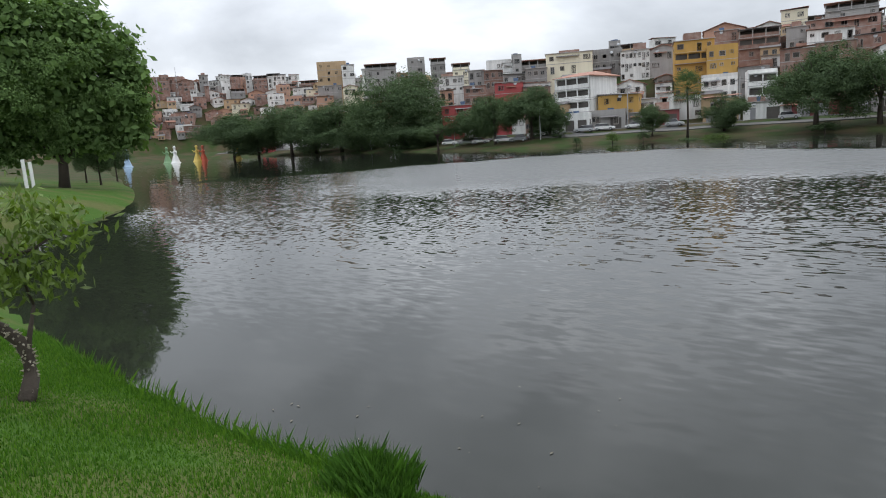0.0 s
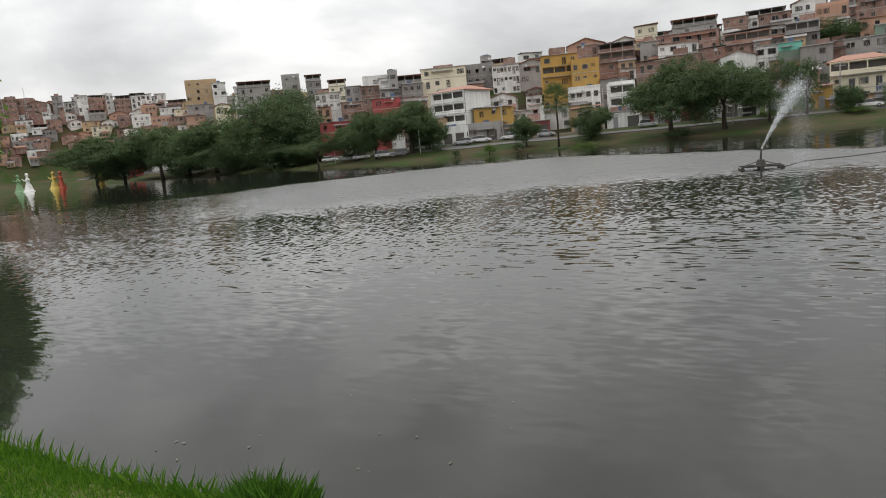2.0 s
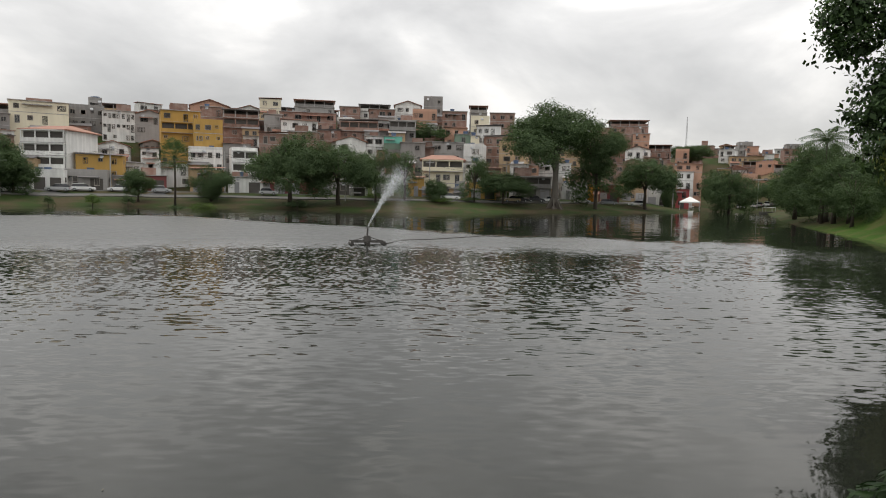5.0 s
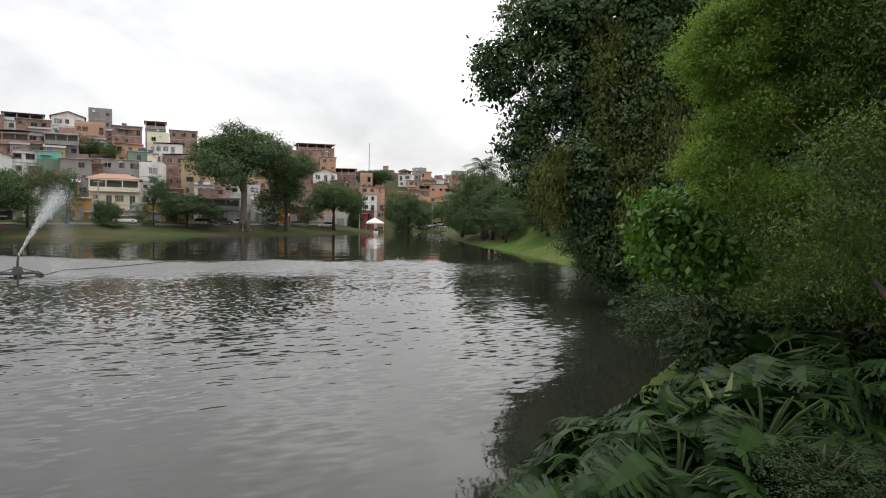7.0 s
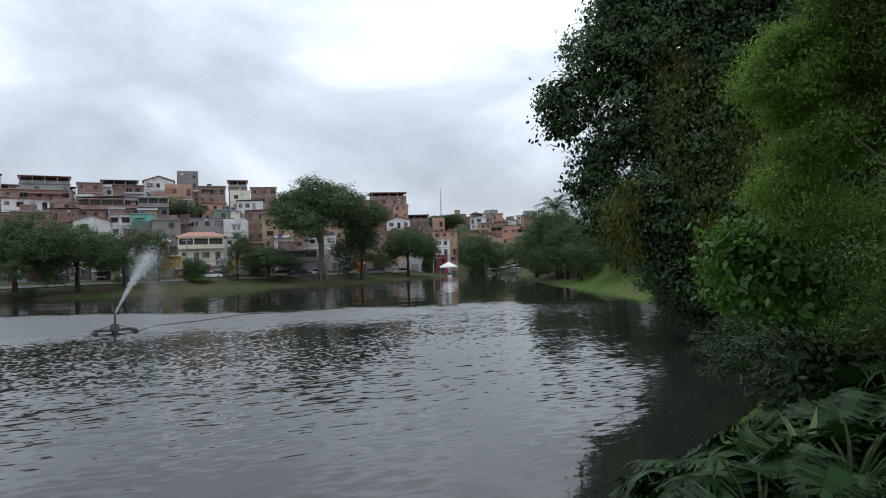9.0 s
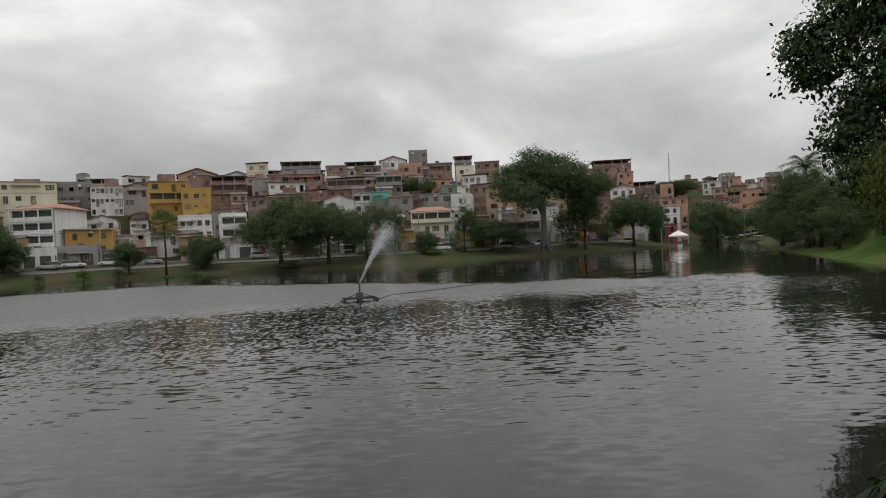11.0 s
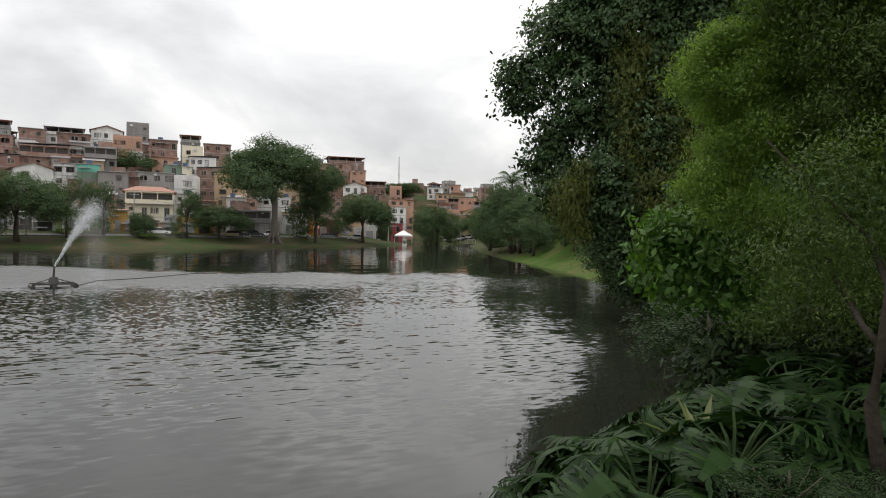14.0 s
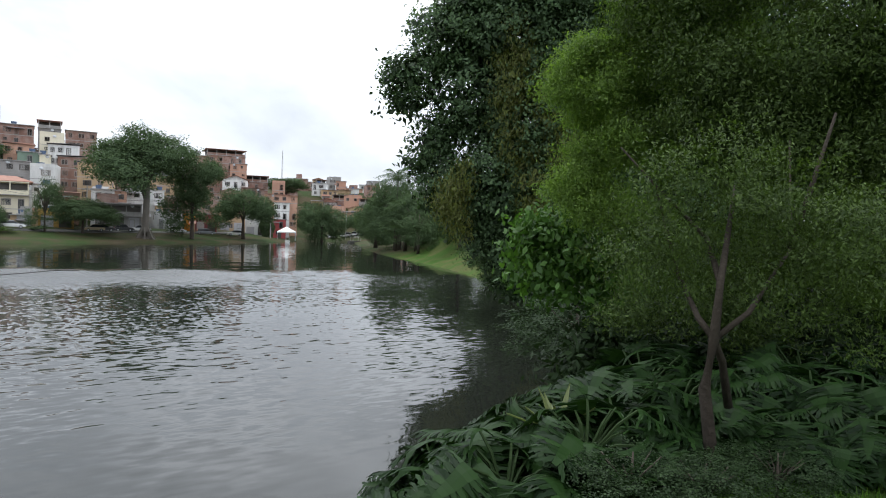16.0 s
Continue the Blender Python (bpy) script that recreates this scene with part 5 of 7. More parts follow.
# the small tree beside the viewpoint
st = (3.89, 2.38, 2.39)
st = (float(st[0]), float(st[1]), float(st[2]) - 0.05)
SB = [(6.11, 4.85, 6.11, 0.63), (6.04, 5.25, 5.65, 0.61), (5.86, 5.45, 5.92, 0.34), (6.40, 4.80, 5.45, 0.75), (6.14, 5.13, 4.93, 0.61), (6.56, 4.58, 6.33, 0.68), (6.50, 4.13, 6.46, 0.72), (5.93, 5.36, 4.46, 0.38), (6.23, 5.02, 4.27, 0.55)]
SL = [(6.33, 6.40, 3.90, 0.32), (6.53, 6.19, 4.14, 0.31), (6.47, 6.25, 3.45, 0.37), (6.74, 5.96, 3.84, 0.38), (6.24, 6.48, 4.16, 0.17), (6.18, 6.54, 3.51, 0.18), (6.94, 5.73, 3.41, 0.38)]
SS = [(6.24, 3.98, 5.32, 0.75), (6.55, 3.45, 5.35, 0.75)]
SD = [(6.57, 3.41, 5.74, 1.07), (6.81, 2.89, 6.01, 1.14), (6.45, 3.64, 4.56, 0.82), (6.74, 3.06, 4.72, 0.95), (6.93, 2.60, 4.92, 0.95), (6.05, 4.26, 4.02, 0.70), (6.41, 3.70, 3.75, 0.70), (6.71, 3.12, 3.79, 0.82), (6.93, 2.61, 3.92, 0.82), (5.89, 4.48, 3.41, 0.44), (6.07, 4.24, 3.18, 0.32), (6.50, 3.54, 3.07, 0.44), (7.03, 2.30, 5.47, 1.26), (7.05, 2.25, 4.19, 1.14), (7.10, 2.10, 6.19, 1.39), (6.20, 4.03, 6.95, 1.14), (6.70, 3.15, 7.18, 1.39), (7.02, 2.33, 7.24, 1.64), (5.82, 4.57, 6.78, 0.63)]
P16 = {0: (3.9, 2.37, 2.71), 1: (3.88, 2.41, 3.04), 2: (3.9, 2.37, 3.37), 3: (3.98, 2.39, 3.73), 4: (4.66, 2.71, 4.41), 5: (3.92, 2.5, 3.49), 6: (4.32, 2.95, 3.77), 7: (4.22, 3.09, 4.4), 8: (4.14, 2.28, 3.54), 9: (5.0, 2.45, 3.96), 10: (5.05, 2.52, 4.77), 11: (4.14, 2.45, 3.19), 12: (4.24, 2.45, 2.87), 13: (4.5, 2.83, 4.02), 14: (4.06, 3.3, 4.69), 15: (5.33, 2.32, 4.99)}
grown_tree("small_tree", "small fresh-green tree with forked grey trunk on the bank", st,
           [([st, P16[0], P16[1], P16[2], P16[3], P16[4]], [0.052, 0.042, 0.038, 0.034, 0.024, 0.014]),
            ([P16[2], P16[5], P16[6], P16[7], P16[14]], [0.024, 0.02, 0.016, 0.012, 0.006]),
            ([P16[2], P16[8], P16[9], P16[10]], [0.022, 0.018, 0.013, 0.006]),
            ([P16[12], P16[11], P16[2]], [0.03, 0.027, 0.023]),
            ([P16[3], P16[13], P16[7]], [0.024, 0.018, 0.008]),
            ([P16[9], P16[15]], [0.025, 0.01])],
           # crown light is painted: bright leaves upper left, darker ones inside and right
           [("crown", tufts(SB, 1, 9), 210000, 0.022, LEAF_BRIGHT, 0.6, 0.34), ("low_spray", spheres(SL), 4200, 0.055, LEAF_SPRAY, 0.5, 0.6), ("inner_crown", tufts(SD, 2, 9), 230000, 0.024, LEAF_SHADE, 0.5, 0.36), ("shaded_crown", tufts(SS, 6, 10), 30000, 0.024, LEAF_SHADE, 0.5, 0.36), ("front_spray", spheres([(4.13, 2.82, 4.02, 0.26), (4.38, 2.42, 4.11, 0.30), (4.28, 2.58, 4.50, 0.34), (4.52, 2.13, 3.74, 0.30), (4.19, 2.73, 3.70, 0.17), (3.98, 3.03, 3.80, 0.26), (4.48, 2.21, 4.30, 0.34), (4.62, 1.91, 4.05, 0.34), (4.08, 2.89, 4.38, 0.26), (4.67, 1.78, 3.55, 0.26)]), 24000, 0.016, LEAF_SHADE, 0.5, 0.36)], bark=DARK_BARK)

# thicket behind the undergrowth, its shade put into the dark leaf colour
thicket_lobes = [(7.18, 5.43, 2.69, 0.46), (7.46, 5.03, 2.58, 0.54), (7.82, 4.46, 2.50, 0.61), (8.10, 3.91, 2.71, 0.69), (8.34, 3.39, 2.91, 0.77), (8.46, 3.06, 2.30, 0.85), (8.12, 3.89, 2.03, 0.69), (7.66, 4.72, 1.89, 0.61), (7.28, 5.29, 1.96, 0.46), (8.31, 3.46, 1.84, 0.61), (8.52, 2.90, 3.22, 1.08), (7.96, 4.20, 3.09, 0.69), (6.96, 5.71, 2.74, 0.31), (7.99, 4.14, 1.43, 0.46), (7.56, 4.88, 1.36, 0.42), (8.25, 3.60, 1.34, 0.46), (7.83, 4.43, 1.58, 0.46), (8.42, 3.18, 1.37, 0.54), (7.21, 5.39, 1.35, 0.38), (8.13, 3.86, 1.07, 0.31), (6.82, 5.87, 2.34, 0.38), (7.01, 5.64, 2.22, 0.42), (6.68, 6.03, 2.25, 0.23)]
rng = np.random.default_rng(5)
bm = bmesh.new()
for k in range(9):
    a, b = thicket_lobes[k], thicket_lobes[(k * 5 + 3) % len(thicket_lobes)]
    g0 = Vector((a[0], a[1], gz(a[0], a[1]) - 0.1))
    tube(bm, [g0, g0.lerp(Vector(b[:3]), 0.5) + Vector((0, 0, 0.2)), Vector(a[:3]) + Vector((0.1, 0, 0.3))], [0.03, 0.022, 0.008], 6)
thicket = tagged(new("thicket"), "dense green shrubs on the bank, darkened for shade", "shrub")
part("stems", bm, BARK, thicket)
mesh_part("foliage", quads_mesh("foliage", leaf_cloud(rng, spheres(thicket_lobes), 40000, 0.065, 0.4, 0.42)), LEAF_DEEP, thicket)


def split_leaf():
    """A deeply cut leaf: midrib strip with pointed fingers on both sides, drooping to its tip. Length 1."""
    bm = bmesh.new()

    def bend(x, y):
        return (x, y, -0.30 * y * y - 0.42 * x * x + 0.035 * math.sin(9 * y) + 0.05 * abs(x) * math.sin(25 * y))

    n = 8
    for side in (-1, 1):
        prev = None
        for k in range(n + 1):
            y = k / n
            a, b = bm.verts.new(bend(0, y)), bm.verts.new(bend(side * 0.24 * (1 - y * 0.8), y))
            if prev:
                bm.faces.new((prev[0], a, b, prev[1]) if side > 0 else (prev[0], prev[1], b, a))
            prev = (a, b)
        for k in range(n):
            y0, y1 = k / n + 0.006, (k + 1) / n - 0.014
            u = (k + 0.5) / n
            spread = 0.92 * (0.30 + 0.34 * math.sin(math.pi * (0.25 + 0.6 * u))) * (1 - 0.55 * u * u) * (0.9 if k % 2 else 1.08)
            base = 0.24 * (1 - y0 * 0.8) * 0.94
            back = -0.16 * (1 - u) + 0.20 * u
            w = (y1 - y0)
            p = [bend(side * base, y0), bend(side * (base + spread * 0.35), y0 + back * 0.25 - 0.1 * w), bend(side * (base + spread * 0.45), y0 + back * 0.4 + 0.12 * w), bend(side * (base + spread * 0.75), y0 + back * 0.7 - 0.1 * w), bend(side * (base + spread), y0 + back + 0.35 * w), bend(side * (base + spread * 0.78), y0 + back * 0.8 + 0.75 * w), bend(side * (base + spread * 0.5), y0 + back * 0.5 + 0.7 * w), bend(side * (base + spread * 0.4), y0 + back * 0.4 + 1.05 * w), bend(side * base, y1)]
            vs = [bm.verts.new(q) for q in p]
            bm.faces.new(vs if side > 0 else vs[::-1])
    me = bpy.data.meshes.new("leaf")
    bm.to_mesh(me), bm.free()
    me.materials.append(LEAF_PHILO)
    return me


SPLIT = split_leaf()
STALK = material("green_leaf_stalk", (0.022, 0.040, 0.012), 0.7, 0.15, 2, 10, spec=0.15)
prnd = random.Random(4)


def philodendron(x, y, scale=1.0, leaves=28):
    scale *= 0.66
    g = gz(x, y)
    root = tagged(new("split_leaf_plant"), "green split-leaf plant by the water, darkened for shade", "plant", "split-leaf plants on the bank")
    root.matrix_basis = pose(x, y, max(g, 0.0) - 0.03)
    bm = bmesh.new()
    tube(bm, [(0, 0, 0), (0.03, 0.02, 0.25 * scale), (0.0, 0.05, 0.5 * scale)], [0.06, 0.05, 0.03], 8)
    part("stem", bm, BARK, root)
    stalks = bmesh.new()
    for k in range(leaves):
        a = 2.4 * k + prnd.uniform(-0.4, 0.4)
        lift = prnd.uniform(0.1, 1.1)
        reach = prnd.uniform(0.45, 0.85) * scale
        tip = Vector((math.cos(a) * reach * math.cos(lift), math.sin(a) * reach * math.cos(lift), 0.4 * scale + reach * math.sin(lift)))
        tube(stalks, [(0, 0.03, 0.35 * scale), tip * 0.6 + Vector((0, 0, 0.12)), tip], [0.014, 0.011, 0.008], 5)
        lf = new("leaf", SPLIT)
        lf.parent = root
        s = prnd.uniform(0.40, 0.70) * scale
        lf.matrix_basis = Matrix.Translation(tip) @ Euler((prnd.uniform(-1.0, 0.15), prnd.uniform(-0.5, 0.5), a - math.pi / 2)).to_matrix().to_4x4() @ Matrix.Scale(s, 4)
    part("stalk", stalks, STALK, root)
    return root


philodendron(2.65, 3.76, 0.9)
philodendron(3.01, 3.99, 0.95)
philodendron(3.33, 4.12, 1.0)
philodendron(3.70, 4.21, 1.0)
philodendron(4.04, 4.16, 1.0)
philodendron(4.54, 4.22, 0.95)
philodendron(2.62, 3.28, 0.9)
philodendron(3.02, 3.47, 0.95)
philodendron(3.37, 3.56, 0.95)
philodendron(3.82, 3.53, 0.95)
philodendron(2.71, 2.95, 0.8)
philodendron(3.26, 2.81, 0.8)
philodendron(4.90, 4.12, 0.95)
philodendron(4.09, 3.21, 0.85)
philodendron(5.31, 3.92, 0.95)
philodendron(3.60, 2.86, 0.7)
philodendron(4.22, 3.04, 0.7)
philodendron(6.44, 3.64, 0.9)
philodendron(6.89, 3.66, 0.9)
philodendron(7.21, 3.46, 0.9)
philodendron(6.89, 2.97, 0.9)
philodendron(7.49, 2.81, 0.9)
philodendron(6.25, 4.33, 0.9)
philodendron(4.67, 2.50, 0.62)
philodendron(4.70, 2.23, 0.6)
philodendron(4.88, 2.06, 0.62)
philodendron(5.07, 1.85, 0.65)
philodendron(5.34, 2.73, 0.8)
philodendron(5.48, 2.44, 0.8)
philodendron(5.78, 2.23, 0.8)
philodendron(4.92, 3.26, 0.6)
philodendron(6.36, 2.93, 0.9)

# a spiky rosette among them
SPIKE = leaf_material("striped_spiky_leaf", (0.10, 0.13, 0.04), (0.20, 0.22, 0.10), 0.45, 0.2)
sx, sy = 3.41, 3.23
SPZ = max(0.3, 2.48 - gz(sx, sy))
spiky = tagged(new("spiky_plant"), "pale-striped spiky rosette plant among the undergrowth", "plant")
spiky.matrix_basis = pose(sx, sy, gz(sx, sy))
for k in range(13):
    a, up = 2.4 * k, prnd.uniform(0.5, 1.35)
    d = Vector((math.cos(a) * math.cos(up), math.sin(a) * math.cos(up), math.sin(up)))
    side = d.cross(Vector((0, 0, 1))).normalized() * 0.028
    ln = prnd.uniform(0.3, 0.5)
    bm = bmesh.new()
    rows = []
    for t, w in ((0, 0.8), (0.35, 1), (0.7, 0.65), (1, 0.05)):
        c = d * ln * t + Vector((0, 0, SPZ - 0.08 * t * t))
        rows.append([bm.verts.new(c - side * w), bm.verts.new(c + Vector((0, 0, -0.012))), bm.verts.new(c + side * w)])
    for r0, r1 in zip(rows, rows[1:]):
        bm.faces.new((r0[0], r0[1], r1[1], r1[0])), bm.faces.new((r0[1], r0[2], r1[2], r1[1]))
    part("blade", bm, SPIKE, spiky)
bm = bmesh.new()
tube(bm, [(0, 0, -0.1), (0, 0, SPZ + 0.03)], [0.05, 0.03], 8)
part("stem", bm, BARK, spiky)

# low growth along the shaded cove
for k, (x, y, w, hgt) in enumerate(((9.3, 8.4, 2.6, 1.5), (11.3, 9.6, 3.0, 1.9), (13.3, 10.9, 3.2, 2.2), (15.6, 12.0, 3.4, 2.4), (18.6, 13.4, 3.8, 2.6))):
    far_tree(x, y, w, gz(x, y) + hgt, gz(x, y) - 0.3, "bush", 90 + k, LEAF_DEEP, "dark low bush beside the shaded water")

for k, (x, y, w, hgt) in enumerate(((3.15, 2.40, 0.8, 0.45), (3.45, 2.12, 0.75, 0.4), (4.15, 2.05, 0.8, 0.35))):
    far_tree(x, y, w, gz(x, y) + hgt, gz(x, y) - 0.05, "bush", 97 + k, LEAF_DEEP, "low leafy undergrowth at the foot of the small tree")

# trees along the farther right bank, with a feather palm standing over them
RB = [(62.6, 100.0, 9.5, 13.1, -2.1, 'broad', 30), (59.4, 86.6, 8.5, 11.6, 0.9, 'round', 31), (51.8, 67.4, 6.7, 9.6, 2.7, 'broad', 32), (49.6, 56.3, 7.0, 11.3, 2.4, 'round', 33), (76.4, 129.1, 8.2, 12.0, -2.0, 'round', 34), (51.2, 47.7, 9.7, 13.8, 1.0, 'broad', 35), (61.4, 43.1, 12.5, 14.5, 1.2, 'broad', 36), (63.1, 30.4, 12.9, 15.1, 2.0, 'broad', 37), (33.2, 37.4, 5.5, 7.6, -0.5, 'round', 38), (55.4, 73.4, 4.7, 9.3, 1.8, 'round', 39)]
for tree_row in RB:
    far_tree(*tree_row, label="dense green bank tree above a grassy slope")
pb = (59.47, 94.91)
ptop = 12.63


def feather_palm(x, y, top, spread, label):
    g = gz(x, y) - 0.1
    root = tagged(new("palm"), label, "palm tree")
    root.matrix_basis = pose(x, y, g)
    h = top - g
    bm = bmesh.new()
    tube(bm, [(0, 0, 0), (0.15, 0, h * 0.5), (0.1, 0, h)], [0.28, 0.2, 0.16], 10)
    part("trunk", bm, BARK, root, smooth=True)
    for k in range(22):
        a, up = 2.4 * k, 1.25 - 1.5 * k / 22
        ln = spread * prnd.uniform(0.85, 1.1)
        bm = bmesh.new()
        pts = []
        for t in np.linspace(0, 1, 9):
            out = ln * t * math.cos(up)
            pts.append(Vector((math.cos(a) * out + 0.1, math.sin(a) * out, h + ln * t * math.sin(up) - 0.55 * ln * t * t)))
        tube(bm, pts, [0.05 * (1 - 0.8 * t) for t in np.linspace(0, 1, 9)], 5)
        side = Vector((-math.sin(a), math.cos(a), 0))
        for j in range(1, 9):
            for q in (0.0, 0.5):
                p = pts[j - 1].lerp(pts[j], q)
                fw = (pts[j] - pts[j - 1]).normalized()
                for s in (-1, 1):
                    ll = spread * 0.26 * math.sin(math.pi * (0.12 + 0.8 * j / 9))
                    e = p + side * s * ll + fw * ll * 0.5 + Vector((0, 0, -0.45 * ll))
                    bm.faces.new([bm.verts.new(v) for v in (p - fw * 0.05, e, p + fw * 0.07)])
        part("frond", bm, LEAF_FAR, root)
    return root


feather_palm(*pb, ptop, 5.2, "feather palm rising above the bank trees")



def fan_palm(x, y, top, spread, label):
    g = gz(x, y) - 0.1
    root = tagged(new("palm"), label, "palm tree")
    root.matrix_basis = pose(x, y, g)
    h = top - g - spread * 0.75
    bm = bmesh.new()
    tube(bm, [(0, 0, 0), (0.1, 0, h * 0.5), (0.0, 0, h)], [0.26, 0.2, 0.2], 10)
    part("trunk", bm, BARK, root, smooth=True)
    for k in range(46):
        a, up = 2.4 * k, 1.35 - 2.1 * k / 46
        d = Vector((math.cos(a) * math.cos(up), math.sin(a) * math.cos(up), math.sin(up)))
        hub = Vector((0, 0, h)) + d * spread * prnd.uniform(0.45, 0.62)
        bm = bmesh.new()
        tube(bm, [(0, 0, h), hub], [0.035, 0.02], 5)
        side = d.cross(Vector((0, 0, 1))).normalized()
        for j in range(15):
            b = -2.0 + 4.0 * j / 14
            e = d * math.cos(b) + side * math.sin(b)
            ln = spread * 0.46 * (0.75 + 0.25 * math.cos(b))
            w = e.cross(d.cross(side)).normalized() * 0.07
            mid_, tip = hub + e * ln * 0.55, hub + e * ln + Vector((0, 0, -0.22 * ln))
            bm.faces.new([bm.verts.new(v) for v in (hub, mid_ - w, tip, mid_ + w)])
        part("frond", bm, LEAF_FAR, root)
    return root


fan_palm(-45.83, 129.29, 12.6, 4.4, "fan palm with a shaggy crown on the far bank")

# the big trees on the left bank
LT = [(-75.31, 28.12, 16.57, 5.12), (-73.92, 31.60, 18.29, 3.42), (-73.03, 33.63, 15.49, 4.10), (-72.13, 35.54, 13.15, 2.60), (-74.98, 28.98, 12.69, 6.15), (-72.88, 33.96, 10.27, 4.10), (-75.92, 26.41, 10.79, 5.81), (-74.00, 31.42, 9.49, 4.24), (-76.88, 23.43, 14.88, 7.52), (-77.32, 21.93, 10.63, 7.52), (-72.66, 34.42, 8.00, 2.32), (-74.87, 29.27, 7.80, 2.46), (-76.21, 25.55, 7.99, 2.60), (-71.99, 35.82, 11.38, 2.05), (-78.07, 19.04, 16.32, 10.25), (-78.49, 17.20, 12.25, 8.20), (-76.96, 23.18, 19.06, 6.15), (-73.49, 32.60, 7.27, 1.91), (-72.27, 35.25, 9.50, 2.46), (-72.08, 35.63, 7.69, 1.78), (-74.25, 30.82, 6.78, 2.32), (-75.71, 27.02, 6.89, 2.32), (-73.09, 33.51, 6.62, 1.91), (-73.5, 32.5, 5.6, 2.0), (-75.0, 29.0, 5.5, 2.1), (-76.3, 25.5, 5.5, 2.3), (-77.0, 22.5, 5.8, 2.9), (-72.3, 35.2, 6.0, 1.8), (-77.8, 19.5, 6.0, 3.2)]
lf = (-75.2, 28.6, 2.4)
lf = (float(lf[0]), float(lf[1]), gz(float(lf[0]), float(lf[1])) - 0.2)
big_left = grown_tree("park_tree", "huge round-crowned park tree on the mown bank", lf,
                      [([lf, Vector(lf) + Vector((0.2, 0.2, 3)), Vector(lf) + Vector((0.5, 2, 9)), Vector(LT[4][:3])], [0.6, 0.45, 0.38, 0.15])] + [([Vector(lf) + Vector((0.2, 0.2, 3)), Vector(lf).lerp(Vector(LT[k][:3]), 0.6) + Vector((0, 0, 1)), Vector(LT[k][:3])], [0.32, 0.22, 0.06]) for k in (1, 3, 5, 7, 11, 12)],
                      [("crown", tufts(LT, 3, 9), 210000, 0.14, LEAF_PARK, 0.2, 0.55), ("inner_crown", [(x, y, z, r * 0.75, r * 0.75, r * 0.75) for x, y, z, r in LT], 26000, 0.42, LEAF_PARK, 0.2, 0.6)])
for k, (x, y, top, w) in enumerate(((-84.89, 36.49, 8.26, 3.43), (-100.54, 45.60, 7.37, 3.29), (-92.88, 38.10, 7.99, 3.41))):
    far_tree(x, y, w, top, gz(x, y) + 2.0, "round", 40 + k, label="smaller leafy tree at the foot of the park bank")

# the thorny young tree on the near grass
th = (-9.69, 3.0, 0.9)
th = (float(th[0]), float(th[1]), float(th[2]) - 0.04)
TP = {0: (-10.01, 3.21, 1.08), 1: (-10.01, 3.22, 1.40), 2: (-10.03, 3.16, 1.61), 3: (-10.08, 2.98, 1.84), 4: (-10.16, 2.67, 2.10), 5: (-10.00, 3.26, 1.62), 6: (-9.96, 3.37, 2.06), 7: (-9.99, 3.27, 2.61), 8: (-10.11, 2.84, 2.47), 9: (-9.93, 3.48, 2.80), 10: (-9.79, 3.88, 3.05), 11: (-10.04, 3.11, 2.71), 12: (-10.08, 2.98, 3.03)}
thorny = grown_tree("thorn_tree", "young thorny-trunked tree leaning over the grass", th,
                    [([th, TP[0], TP[1], TP[2], TP[3], TP[4]], [0.115, 0.10, 0.085, 0.08, 0.075, 0.07]), ([TP[1], TP[5], TP[6]], [0.04, 0.035, 0.02]), ([TP[4], TP[8], TP[11], TP[9], TP[10]], [0.05, 0.04, 0.03, 0.02, 0.008]), ([TP[6], TP[7], TP[12]], [0.02, 0.015, 0.008])],
                    [("crown", spheres([(-9.97, 3.36, 3.23, 0.35), (-9.85, 3.70, 3.11, 0.33), (-9.76, 3.97, 3.00, 0.23), (-9.97, 3.36, 2.82, 0.36), (-9.90, 3.57, 2.56, 0.31), (-10.04, 3.13, 2.49, 0.35), (-9.95, 3.41, 2.28, 0.23), (-9.87, 3.67, 2.39, 0.23), (-10.09, 2.92, 3.04, 0.69), (-10.14, 2.73, 2.49, 0.61), (-9.98, 3.32, 3.35, 0.17)], 0.55), 1500, 0.075, LEAF_THORN, 0.7, 0.36)])
bm = bmesh.new()
trunk_pts = [Vector(p) - Vector(th) for p in (th, TP[0], TP[1], TP[2], TP[3])]
for k in range(150):
    j = k % 4
    p = trunk_pts[j].lerp(trunk_pts[j + 1], prnd.random())
    d = Vector((prnd.uniform(-1, 1), prnd.uniform(-1, 1), prnd.uniform(-0.4, 0.6))).normalized()
    q = d.to_track_quat("Z", "Y")
    ring = [bm.verts.new(p + d * 0.075 + q @ Vector((0.018 * math.cos(a), 0.018 * math.sin(a), 0))) for a in (0, 1.57, 3.14, 4.71)]
    tip = bm.verts.new(p + d * 0.125)
    for a in range(4):
        bm.faces.new((ring[a], ring[(a + 1) % 4], tip))
thorns = part("thorns", bm, material("pale_thorn", (0.32, 0.29, 0.22), 0.7, 0.2), thorny, "blunt pale thorns")
thorns["kind"] = "stuff"

# grass: short sward on the near bank, long blades at the water's edge, one tall tussock
BLADE = leaf_material("grass_blade", (0.040, 0.115, 0.012), (0.085, 0.16, 0.022), 0.6, 0.35, 0.2)


